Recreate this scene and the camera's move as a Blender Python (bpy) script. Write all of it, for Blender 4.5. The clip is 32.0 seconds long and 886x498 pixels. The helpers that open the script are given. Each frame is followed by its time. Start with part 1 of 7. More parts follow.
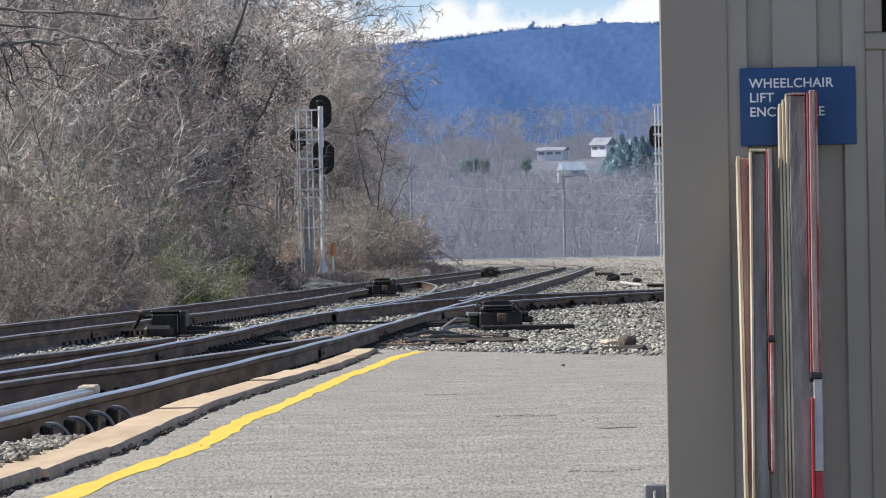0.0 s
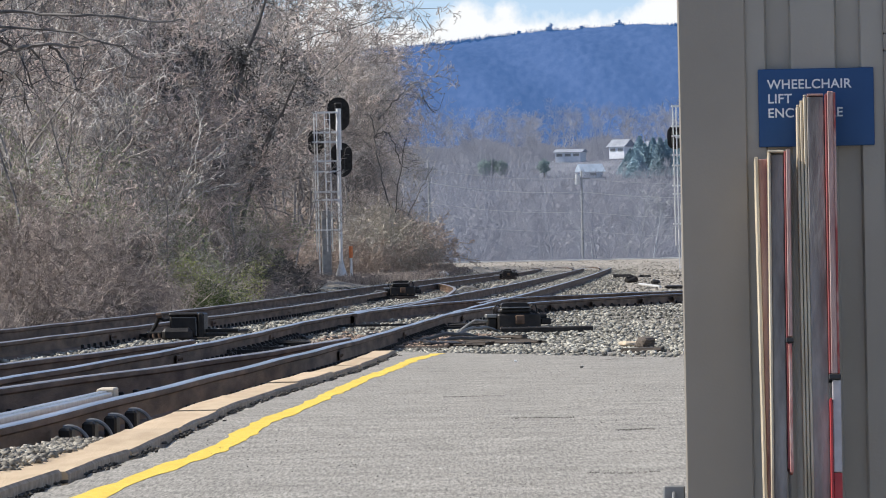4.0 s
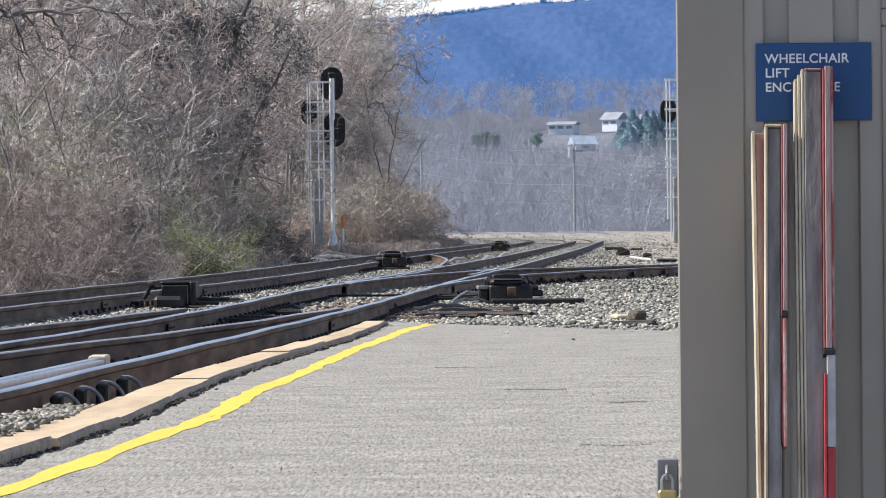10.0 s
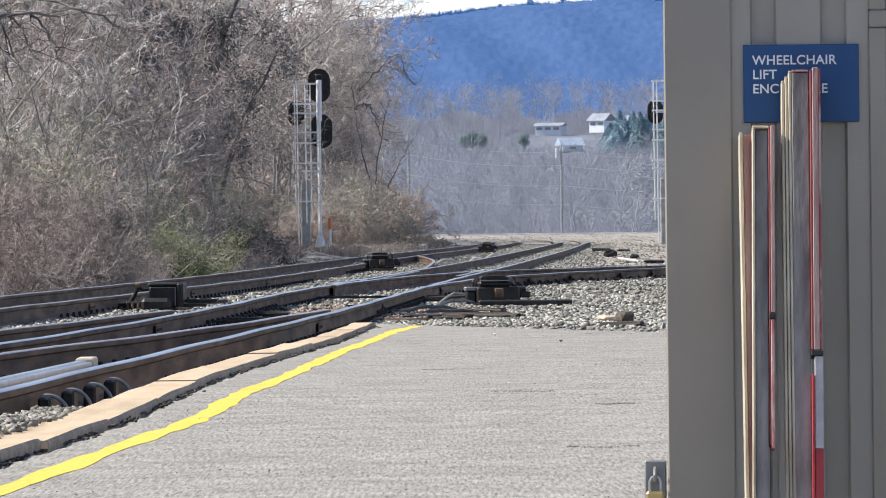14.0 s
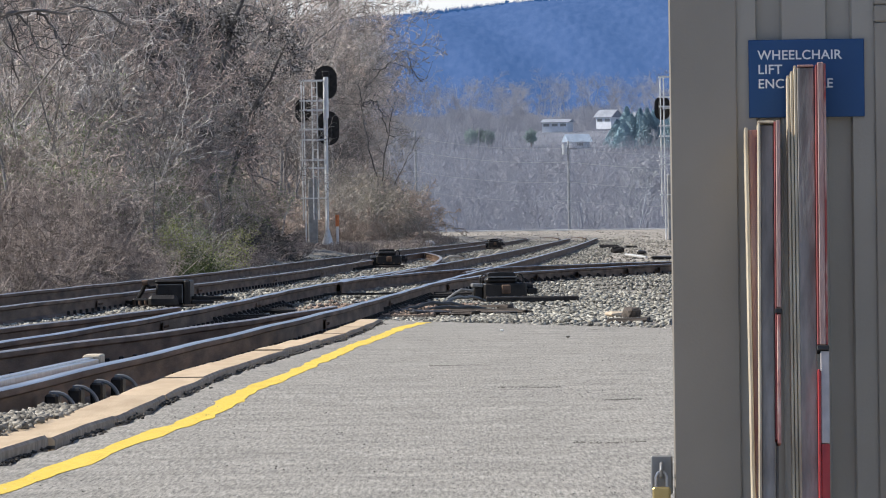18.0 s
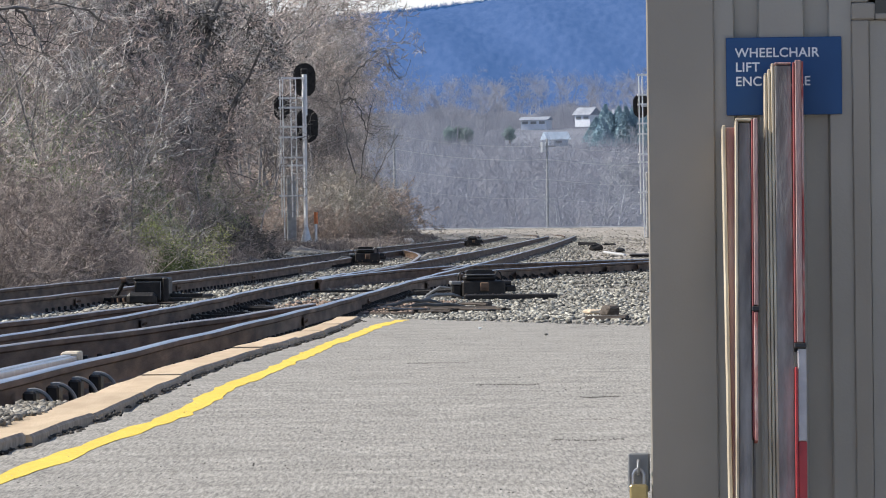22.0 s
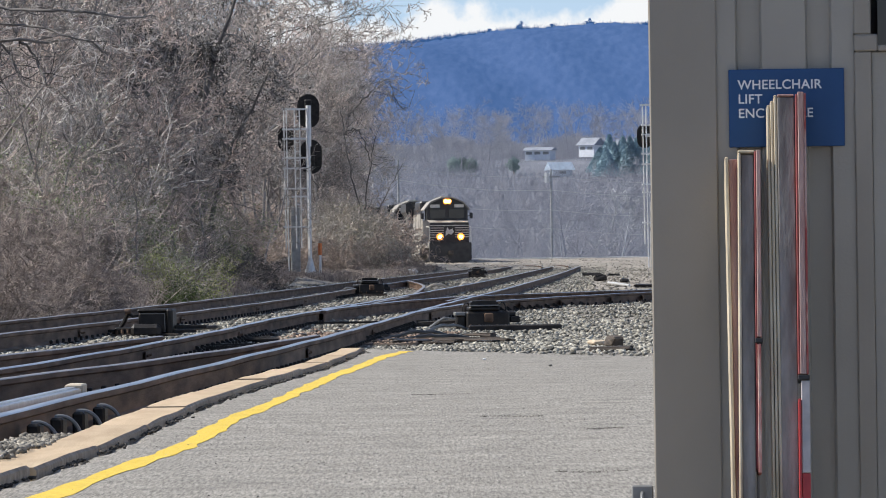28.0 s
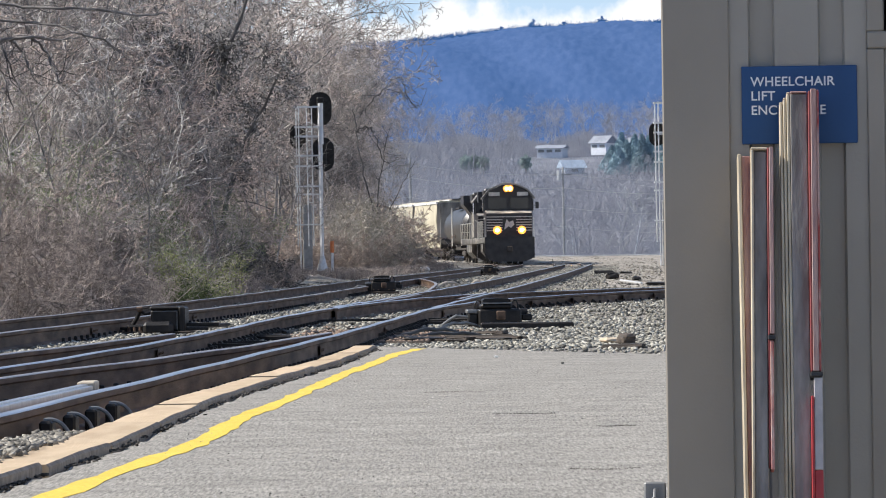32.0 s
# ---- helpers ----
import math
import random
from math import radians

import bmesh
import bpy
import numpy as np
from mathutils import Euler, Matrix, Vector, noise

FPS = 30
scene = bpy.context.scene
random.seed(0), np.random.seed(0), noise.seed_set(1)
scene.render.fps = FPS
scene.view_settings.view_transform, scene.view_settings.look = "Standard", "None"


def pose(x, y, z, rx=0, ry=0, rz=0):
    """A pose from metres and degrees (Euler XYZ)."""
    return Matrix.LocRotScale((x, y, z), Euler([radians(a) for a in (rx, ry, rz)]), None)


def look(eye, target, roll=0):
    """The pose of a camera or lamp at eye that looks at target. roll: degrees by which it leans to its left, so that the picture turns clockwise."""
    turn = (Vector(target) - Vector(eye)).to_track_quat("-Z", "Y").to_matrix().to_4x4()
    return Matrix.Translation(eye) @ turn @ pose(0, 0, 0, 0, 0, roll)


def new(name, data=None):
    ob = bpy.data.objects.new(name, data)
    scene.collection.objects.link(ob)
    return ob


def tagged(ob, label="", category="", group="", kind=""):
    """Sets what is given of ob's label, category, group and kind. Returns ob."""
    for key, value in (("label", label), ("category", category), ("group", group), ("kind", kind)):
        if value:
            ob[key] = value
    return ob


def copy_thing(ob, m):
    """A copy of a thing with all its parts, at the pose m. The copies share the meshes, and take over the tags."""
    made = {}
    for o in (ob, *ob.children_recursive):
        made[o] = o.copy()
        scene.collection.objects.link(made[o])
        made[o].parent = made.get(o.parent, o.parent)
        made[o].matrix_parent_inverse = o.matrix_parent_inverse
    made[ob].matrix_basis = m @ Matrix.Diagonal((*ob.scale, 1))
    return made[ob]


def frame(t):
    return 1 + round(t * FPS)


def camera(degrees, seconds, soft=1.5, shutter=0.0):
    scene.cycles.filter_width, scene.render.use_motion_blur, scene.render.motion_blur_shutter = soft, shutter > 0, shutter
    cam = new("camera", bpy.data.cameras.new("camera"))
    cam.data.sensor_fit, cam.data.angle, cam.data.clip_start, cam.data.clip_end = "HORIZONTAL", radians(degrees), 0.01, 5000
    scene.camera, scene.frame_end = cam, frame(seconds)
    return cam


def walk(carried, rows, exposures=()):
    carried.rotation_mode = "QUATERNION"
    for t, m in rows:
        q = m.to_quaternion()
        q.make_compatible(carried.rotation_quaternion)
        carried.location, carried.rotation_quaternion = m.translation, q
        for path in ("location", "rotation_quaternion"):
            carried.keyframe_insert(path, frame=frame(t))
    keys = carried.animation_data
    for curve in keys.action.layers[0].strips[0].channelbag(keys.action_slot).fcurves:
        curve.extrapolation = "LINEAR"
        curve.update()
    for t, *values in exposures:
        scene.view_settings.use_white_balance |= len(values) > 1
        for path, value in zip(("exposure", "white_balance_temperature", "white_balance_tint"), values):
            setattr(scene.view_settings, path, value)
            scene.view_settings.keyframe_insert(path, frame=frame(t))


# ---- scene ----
SECONDS = 32.0
EYE_Z = 0.92
cam = camera(8.5, SECONDS, soft=1.05)


def shot(dx, dz, yaw, pitch, roll):
    """Eye near the world's origin, looking along +y."""
    eye = Vector((dx, 0.0, EYE_Z + dz))
    a, b = radians(yaw), radians(pitch)
    aim = Vector((-math.sin(a) * math.cos(b), math.cos(a) * math.cos(b), math.sin(b)))
    return look(eye, eye + aim * 100.0, roll)


walk(cam, [
    (0.0, shot(0.0085, -0.0012, 0.013, 0.108, -1.03)),
    (0.5, shot(0.0125, -0.0005, 0.046, 0.167, -1.12)),
    (1.0, shot(0.0130, -0.0005, 0.086, 0.163, -1.21)),
    (1.5, shot(0.0119, -0.0001, 0.130, 0.192, -1.26)),
    (2.0, shot(0.0113, -0.0005, 0.193, 0.185, -1.30)),
    (2.5, shot(0.0105, -0.0018, 0.162, 0.150, -1.32)),
    (3.0, shot(0.0092, -0.0021, 0.141, 0.176, -1.21)),
    (3.5, shot(0.0084, -0.0019, 0.161, 0.152, -1.18)),
    (5.5, shot(0.0074, -0.0019, 0.223, 0.098, -0.98)),
    (6.0, shot(0.0061, -0.0015, 0.139, 0.071, -0.88)),
    (6.5, shot(0.0061, -0.0015, 0.093, 0.058, -0.55)),
    (7.0, shot(0.0053, -0.0014, 0.156, 0.015, -0.46)),
    (7.5, shot(0.0022, -0.0008, 0.152, -0.019, -0.49)),
    (8.0, shot(0.0007, -0.0004, 0.107, -0.059, -0.38)),
    (8.5, shot(0.0023, -0.0003, 0.078, -0.056, -0.37)),
    (9.0, shot(0.0037, -0.0014, 0.064, -0.096, -0.38)),
    (9.5, shot(0.0024, -0.0028, 0.072, -0.130, -0.45)),
    (10.0, shot(-0.0003, -0.0026, 0.111, -0.148, -0.54)),
    (10.5, shot(-0.0015, -0.0017, 0.128, -0.159, -0.59)),
    (11.0, shot(-0.0009, -0.0011, 0.077, -0.170, -0.71)),
    (11.5, shot(-0.0012, -0.0008, 0.020, -0.160, -0.69)),
    (12.0, shot(-0.0015, -0.0009, -0.015, -0.146, -0.65)),
    (12.5, shot(-0.0001, -0.0011, -0.011, -0.150, -0.55)),
    (13.0, shot(0.0000, -0.0004, 0.000, -0.141, -0.65)),
    (13.5, shot(-0.0014, -0.0002, -0.004, -0.148, -0.63)),
    (14.0, shot(-0.0010, -0.0013, -0.011, -0.136, -0.62)),
    (14.5, shot(0.0011, -0.0020, -0.021, -0.141, -0.62)),
    (16.5, shot(0.0028, -0.0017, 0.050, -0.178, -0.56)),
    (17.0, shot(0.0039, -0.0016, 0.047, -0.140, -0.62)),
    (17.5, shot(0.0043, -0.0025, 0.050, -0.137, -0.73)),
    (18.0, shot(0.0021, -0.0034, 0.059, -0.167, -0.74)),
    (18.5, shot(-0.0008, -0.0032, 0.064, -0.185, -0.77)),
    (19.0, shot(-0.0012, -0.0027, 0.056, -0.183, -0.70)),
    (19.5, shot(-0.0002, -0.0018, 0.042, -0.157, -0.71)),
    (20.0, shot(-0.0009, -0.0015, 0.027, -0.146, -0.77)),
    (20.5, shot(-0.0024, -0.0020, 0.001, -0.145, -0.74)),
    (21.0, shot(-0.0017, -0.0028, -0.039, -0.139, -0.75)),
    (21.5, shot(0.0012, -0.0034, -0.091, -0.179, -0.65)),
    (22.0, shot(0.0046, -0.0038, -0.146, -0.193, -0.69)),
    (22.5, shot(0.0069, -0.0038, -0.175, -0.235, -0.67)),
    (23.0, shot(0.0068, -0.0036, -0.203, -0.219, -0.75)),
    (23.5, shot(0.0036, -0.0034, -0.195, -0.242, -0.77)),
    (24.0, shot(0.0008, -0.0028, -0.235, -0.115, -0.81)),
    (24.5, shot(0.0012, -0.0025, -0.257, 0.001, -0.73)),
    (25.0, shot(0.0026, -0.0027, -0.255, 0.008, -0.70)),
    (25.5, shot(0.0039, -0.0017, -0.244, 0.034, -0.72)),
    (27.5, shot(0.0052, -0.0005, -0.144, 0.078, -0.81)),
    (28.0, shot(0.0069, 0.0002, -0.109, 0.102, -0.83)),
    (28.5, shot(0.0086, -0.0004, -0.061, 0.125, -0.85)),
    (29.0, shot(0.0074, -0.0023, -0.032, 0.110, -0.81)),
    (29.5, shot(0.0035, -0.0033, -0.005, 0.075, -0.85)),
    (30.0, shot(0.0014, -0.0028, -0.003, 0.064, -0.84)),
    (30.5, shot(0.0015, -0.0024, 0.019, 0.051, -0.78)),
    (31.0, shot(0.0028, -0.0022, 0.025, 0.057, -0.71)),
    (31.5, shot(0.0048, -0.0019, 0.023, 0.069, -0.70)),
    (32.0, shot(0.0055, -0.0019, 0.007, 0.083, -0.81)),
], exposures=[(0.0, 0.48), (1.0, 0.26), (2.0, 0.36), (3.0, 0.54), (6.0, 0.36), (7.0, 0.48), (8.0, 0.58), (9.0, 0.66), (13.0, 0.78), (17.0, 0.76), (18.0, 0.46), (20.0, 0.50), (22.0, 0.56), (25.0, 0.52), (28.0, 0.40), (29.0, 0.40), (30.0, 0.53), (32.0, 0.56)])

# ---- light ----
SUN_AZ, SUN_EL = radians(-80.0), radians(43.0)   # azimuth from +y, clockwise positive
sun_from = Vector((math.sin(SUN_AZ) * math.cos(SUN_EL), math.cos(SUN_AZ) * math.cos(SUN_EL), math.sin(SUN_EL)))
world = bpy.data.worlds.new("sky")
scene.world = world
world.use_nodes = True
wn, wl = world.node_tree.nodes, world.node_tree.links
bg = wn["Background"]
sky = wn.new("ShaderNodeTexSky")
sky.sky_type, sky.sun_disc = "NISHITA", False
sky.sun_elevation, sky.sun_rotation = SUN_EL, SUN_AZ
sky.air_density, sky.dust_density, sky.ozone_density = 1.0, 0.2, 1.5
wtc = wn.new("ShaderNodeTexCoord")
wmap = wn.new("ShaderNodeMapping")
wmap.inputs["Scale"].default_value = (1.0, 1.0, 2.6)
wmap.inputs["Location"].default_value = (0.31, 0.12, 0.0)
wno = wn.new("ShaderNodeTexNoise")
wno.inputs["Scale"].default_value, wno.inputs["Detail"].default_value, wno.inputs["Roughness"].default_value = 17.0, 7.0, 0.55
wramp = wn.new("ShaderNodeValToRGB")
wramp.color_ramp.elements[0].position, wramp.color_ramp.elements[1].position = 0.52, 0.66
wmix = wn.new("ShaderNodeMix")
wmix.data_type = "RGBA"
wl.new(wtc.outputs["Generated"], wmap.inputs["Vector"])
wl.new(wmap.outputs["Vector"], wno.inputs["Vector"])
wl.new(wno.outputs["Fac"], wramp.inputs["Fac"])
# a bank of cumulus low over the horizon
wsep = wn.new("ShaderNodeSeparateXYZ")
wl.new(wtc.outputs["Generated"], wsep.inputs["Vector"])
wno2 = wn.new("ShaderNodeTexNoise")
wno2.inputs["Scale"].default_value, wno2.inputs["Detail"].default_value, wno2.inputs["Roughness"].default_value = 70.0, 6.0, 0.55
wl.new(wtc.outputs["Generated"], wno2.inputs["Vector"])
wlift = wn.new("ShaderNodeMath")
wlift.operation = "MULTIPLY_ADD"
wlift.inputs[1].default_value = 0.024
wl.new(wno2.outputs["Fac"], wlift.inputs[0])
wl.new(wsep.outputs["Z"], wlift.inputs[2])
wbank = wn.new("ShaderNodeMapRange")
wbank.inputs["From Min"].default_value, wbank.inputs["From Max"].default_value = 0.0525, 0.0560
wbank.inputs["To Min"].default_value, wbank.inputs["To Max"].default_value = 1.0, 0.0
wl.new(wlift.outputs["Value"], wbank.inputs["Value"])
wmax = wn.new("ShaderNodeMath")
wmax.operation = "MAXIMUM"
wl.new(wramp.outputs["Color"], wmax.inputs[0])
wl.new(wbank.outputs["Result"], wmax.inputs[1])
# thin haze low over the horizon
wveil = wn.new("ShaderNodeMapRange")
wveil.inputs["From Min"].default_value, wveil.inputs["From Max"].default_value = 0.035, 0.22
wveil.inputs["To Min"].default_value, wveil.inputs["To Max"].default_value = 0.30, 0.0
wl.new(wsep.outputs["Z"], wveil.inputs["Value"])
wmost = wn.new("ShaderNodeMath")
wmost.operation = "MAXIMUM"
wl.new(wmax.outputs["Value"], wmost.inputs[0])
wl.new(wveil.outputs["Result"], wmost.inputs[1])
wl.new(wmost.outputs["Value"], wmix.inputs["Factor"])
wadd = wn.new("ShaderNodeVectorMath")
wadd.operation = "ADD"
wadd.inputs[1].default_value = (0.0, 0.0, 0.07)
wnorm = wn.new("ShaderNodeVectorMath")
wnorm.operation = "NORMALIZE"
wl.new(wtc.outputs["Generated"], wadd.inputs[0])
wl.new(wadd.outputs["Vector"], wnorm.inputs[0])
wl.new(wnorm.outputs["Vector"], sky.inputs["Vector"])
wtint = wn.new("ShaderNodeMix")
wtint.data_type, wtint.blend_type = "RGBA", "MULTIPLY"
wtint.inputs["Factor"].default_value = 1.0
wtint.inputs["B"].default_value = (1.05, 1.27, 1.55, 1.0)
wl.new(sky.outputs["Color"], wtint.inputs["A"])
wl.new(wtint.outputs["Result"], wmix.inputs["A"])
wmix.inputs["B"].default_value = (10.6, 10.8, 11.0, 1.0)
wl.new(wmix.outputs["Result"], bg.inputs["Color"])
bg.inputs["Strength"].default_value = 0.066

sun_data = bpy.data.lights.new("sun", "SUN")
sun_data.energy, sun_data.angle, sun_data.color = 5.0, radians(0.55), (1.0, 0.95, 0.87)
sun = new("sun", sun_data)
sun.matrix_world = look(sun_from * 100.0, (0, 0, 0))


# ---- materials ----
def surf(name, c1, c2, scale=4.0, rough=0.7, bump=0.0, bscale=40.0, metal=0.0, c3=None, rnd=0.0, isle=0.0,
         stretch=(1, 1, 1), emit=None, big=0.25, bigscale=0.6, spec=0.5, span=(0.34, 0.66)):
    """A procedural surface: two colours by noise, slow stains, fine relief, and variation by object or by island."""
    m = bpy.data.materials.new(name)
    m.use_nodes = True
    n, l = m.node_tree.nodes, m.node_tree.links
    b = n["Principled BSDF"]
    tc = n.new("ShaderNodeTexCoord")
    mp = n.new("ShaderNodeMapping")
    mp.inputs["Scale"].default_value = stretch
    l.new(tc.outputs["Object"], mp.inputs["Vector"])
    t1 = n.new("ShaderNodeTexNoise")
    t1.inputs["Scale"].default_value, t1.inputs["Detail"].default_value = scale, 6.0
    l.new(mp.outputs["Vector"], t1.inputs["Vector"])
    r = n.new("ShaderNodeValToRGB")
    e = r.color_ramp.elements
    e[0].position, e[1].position = span
    e[0].color, e[1].color = (*c1, 1), (*c2, 1)
    if c3:
        x = r.color_ramp.elements.new(0.78)
        x.color = (*c3, 1)
    l.new(t1.outputs["Fac"], r.inputs["Fac"])
    col = r.outputs["Color"]

    def vary(fac, amount, source):
        mr = n.new("ShaderNodeMapRange")
        mr.inputs["To Min"].default_value, mr.inputs["To Max"].default_value = 1.0 - amount, 1.0 + amount
        l.new(fac, mr.inputs["Value"])
        h = n.new("ShaderNodeHueSaturation")
        l.new(mr.outputs["Result"], h.inputs["Value"])
        l.new(source, h.inputs["Color"])
        return h.outputs["Color"]

    if big:
        t2 = n.new("ShaderNodeTexNoise")
        t2.inputs["Scale"].default_value, t2.inputs["Detail"].default_value = bigscale, 4.0
        l.new(mp.outputs["Vector"], t2.inputs["Vector"])
        col = vary(t2.outputs["Fac"], big * 1.6, col)
    if rnd:
        oi = n.new("ShaderNodeObjectInfo")
        col = vary(oi.outputs["Random"], rnd, col)
    if isle:
        g = n.new("ShaderNodeNewGeometry")
        col = vary(g.outputs["Random Per Island"], isle, col)
    l.new(col, b.inputs["Base Color"])
    b.inputs["Roughness"].default_value, b.inputs["Metallic"].default_value = rough, metal
    b.inputs["Specular IOR Level"].default_value = spec
    if bump:
        t3 = n.new("ShaderNodeTexNoise")
        t3.inputs["Scale"].default_value, t3.inputs["Detail"].default_value = bscale, 5.0
        l.new(mp.outputs["Vector"], t3.inputs["Vector"])
        bp = n.new("ShaderNodeBump")
        bp.inputs["Strength"].default_value, bp.inputs["Distance"].default_value = bump, 0.02
        l.new(t3.outputs["Fac"], bp.inputs["Height"])
        l.new(bp.outputs["Normal"], b.inputs["Normal"])
    if emit:
        b.inputs["Emission Color"].default_value = (*emit[:3], 1)
        b.inputs["Emission Strength"].default_value = emit[3]
    return m


def asphalt_surface():
    """Worn asphalt: pale grit in a darker binder, patches a hand to an arm wide, and dark pits. Grit and pits are
    stretched along y to look round from the camera.
    """
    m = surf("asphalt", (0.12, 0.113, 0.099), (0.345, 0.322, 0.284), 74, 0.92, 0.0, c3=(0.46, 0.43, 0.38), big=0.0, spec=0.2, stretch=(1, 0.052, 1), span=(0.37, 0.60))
    n, l = m.node_tree.nodes, m.node_tree.links
    b = n["Principled BSDF"]
    fine = [q for q in n if q.bl_idname == "ShaderNodeTexNoise"][0]
    fine.inputs["Detail"].default_value, fine.inputs["Roughness"].default_value = 5.0, 0.84
    base = b.inputs["Base Color"].links[0].from_socket
    tc = n.new("ShaderNodeTexCoord")

    def patch(source, scale, lo, hi, to_lo, to_hi, sx=1.0, sy=1.0):
        mp = n.new("ShaderNodeMapping")
        mp.inputs["Scale"].default_value = (sx, sy, 1.0)
        l.new(tc.outputs["Object"], mp.inputs["Vector"])
        t = n.new("ShaderNodeTexNoise")
        t.inputs["Scale"].default_value, t.inputs["Detail"].default_value = scale, 4.0
        l.new(mp.outputs["Vector"], t.inputs["Vector"])
        r = n.new("ShaderNodeMapRange")
        for k, v in (("From Min", lo), ("From Max", hi), ("To Min", to_lo), ("To Max", to_hi)):
            r.inputs[k].default_value = v
        l.new(t.outputs["Fac"], r.inputs["Value"])
        h = n.new("ShaderNodeHueSaturation")
        l.new(r.outputs["Result"], h.inputs["Value"])
        l.new(source, h.inputs["Color"])
        return h.outputs["Color"]
    col = patch(base, 2.2, 0.35, 0.65, 0.86, 1.12, 0.8, 1.0)
    col = patch(col, 6.5, 0.28, 0.44, 0.86, 1.0, 0.5, 1.0)
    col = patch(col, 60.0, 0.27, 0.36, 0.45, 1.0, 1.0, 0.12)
    l.new(col, b.inputs["Base Color"])
    return m


M_ASPHALT = asphalt_surface()
M_YELLOW = surf("yellow_paint", (0.60, 0.415, 0.055), (0.76, 0.545, 0.085), 30, 0.7, 0.5, 90, big=0.12, bigscale=1.5, spec=0.3)
M_CURB = surf("curb_concrete", (0.405, 0.305, 0.200), (0.485, 0.374, 0.252), 9, 0.85, 0.2, 60, rnd=0.10, big=0.12, bigscale=1.6, spec=0.2, stretch=(1, 0.16, 1))
M_BALLAST = surf("ballast_bed", (0.085, 0.076, 0.066), (0.285, 0.262, 0.228), 18, 0.9, 1.0, 30, big=0.25, bigscale=0.3, spec=0.3)
M_STONE = surf("ballast_stone", (0.138, 0.131, 0.112), (0.363, 0.345, 0.292), 9, 0.85, 0.0, isle=0.75, big=0.2, bigscale=0.25, spec=0.3)
M_TANSTONE = surf("dusty_stone", (0.15, 0.136, 0.114), (0.285, 0.262, 0.22), 9, 0.9, 0.0, isle=0.6, big=0.15, spec=0.3)
M_DIRT = surf("dry_dirt", (0.19, 0.172, 0.148), (0.35, 0.318, 0.275), 1.2, 0.95, 0.8, 6, c3=(0.42, 0.38, 0.34), big=0.3, bigscale=0.08, spec=0.2)
M_LITTER = surf("leaf_litter", (0.18, 0.14, 0.115), (0.46, 0.37, 0.305), 5, 0.95, 1.0, 12, big=0.3, bigscale=0.25, spec=0.2)
# Far field: its colour is paled and blued for haze
M_FIELD = surf("hazed_field", (0.13, 0.14, 0.165), (0.18, 0.188, 0.215), 0.08, 0.95, 0.0, big=0.3, bigscale=0.01, spec=0.1)
M_RAIL = surf("rail_side", (0.081, 0.055, 0.040), (0.207, 0.139, 0.099), 9, 0.7, 0.3, 40, big=0.3, bigscale=0.8, spec=0.12, stretch=(1, 0.12, 1))
M_HEAD = surf("rail_head", (0.36, 0.37, 0.39), (0.52, 0.53, 0.55), 8, 0.36, 0.1, 60, metal=0.9, stretch=(1, 0.05, 1), big=0.15)
M_RUST = surf("rail_head_rusty", (0.22, 0.195, 0.18), (0.38, 0.345, 0.32), 6, 0.4, 0.2, 50, metal=0.5, big=0.2)
M_TIE = surf("timber_tie", (0.035, 0.028, 0.022), (0.09, 0.07, 0.055), 9, 0.9, 0.6, 30, rnd=0.3, stretch=(0.3, 3, 3))
M_BLACK = surf("black_paint", (0.012, 0.012, 0.013), (0.028, 0.027, 0.027), 8, 0.55, 0.1, 40, big=0.2)
M_GREASE = surf("greasy_iron", (0.0078, 0.0072, 0.0065), (0.0273, 0.0234, 0.0208), 7, 0.5, 0.3, 40, rnd=0.2, spec=0.3)
M_ALU = surf("galvanised_steel", (0.48, 0.48, 0.48), (0.62, 0.62, 0.61), 9, 0.45, 0.05, 40, metal=0.35, big=0.1)
M_WHITE = surf("white_paint", (0.66, 0.66, 0.65), (0.78, 0.78, 0.77), 6, 0.5, 0.05, 30, big=0.12)
M_CABLE = surf("pale_cable", (0.42, 0.35, 0.26), (0.55, 0.47, 0.36), 5, 0.7)
M_SIDING = surf("shed_siding", (0.305, 0.280, 0.242), (0.340, 0.314, 0.272), 2.5, 0.5, 0.05, 120, big=0.06, bigscale=1.2)
M_TRIM = surf("shed_trim", (0.268, 0.237, 0.196), (0.302, 0.268, 0.224), 2.0, 0.5, 0.04, 120, big=0.07, bigscale=1.0)
M_SIGN = surf("sign_blue", (0.006, 0.055, 0.165), (0.009, 0.066, 0.195), 5, 0.55, 0.02, 80, big=0.08)
M_LETTER = surf("sign_letters", (0.72, 0.74, 0.76), (0.80, 0.81, 0.82), 5, 0.5, big=0.0)
# Cream of the arm edges and caps, with sunlight put into the colour
M_CREAM = surf("aged_sunlit_cream_paint", (0.34, 0.27, 0.185), (0.66, 0.58, 0.43), 30, 0.55, 0.2, 60, stretch=(1, 1, 0.15), big=0.2, bigscale=2)
M_PINK = surf("faded_red_paint", (0.36, 0.065, 0.055), (0.55, 0.36, 0.31), 22, 0.65, 0.4, 70, span=(0.43, 0.57), stretch=(1, 1, 0.35), big=0.3, bigscale=2.5)
M_RED = surf("red_reflector", (0.36, 0.03, 0.028), (0.50, 0.05, 0.045), 20, 0.35, big=0.1)
M_REFL = surf("white_reflector", (0.40, 0.37, 0.365), (0.50, 0.465, 0.455), 30, 0.4, 0.1, 200, big=0.1)
M_DUSKPINK = surf("dusty_pink_paint", (0.29, 0.125, 0.11), (0.45, 0.33, 0.295), 20, 0.7, 0.4, 70, stretch=(1, 1, 0.2), big=0.3, bigscale=2.5)
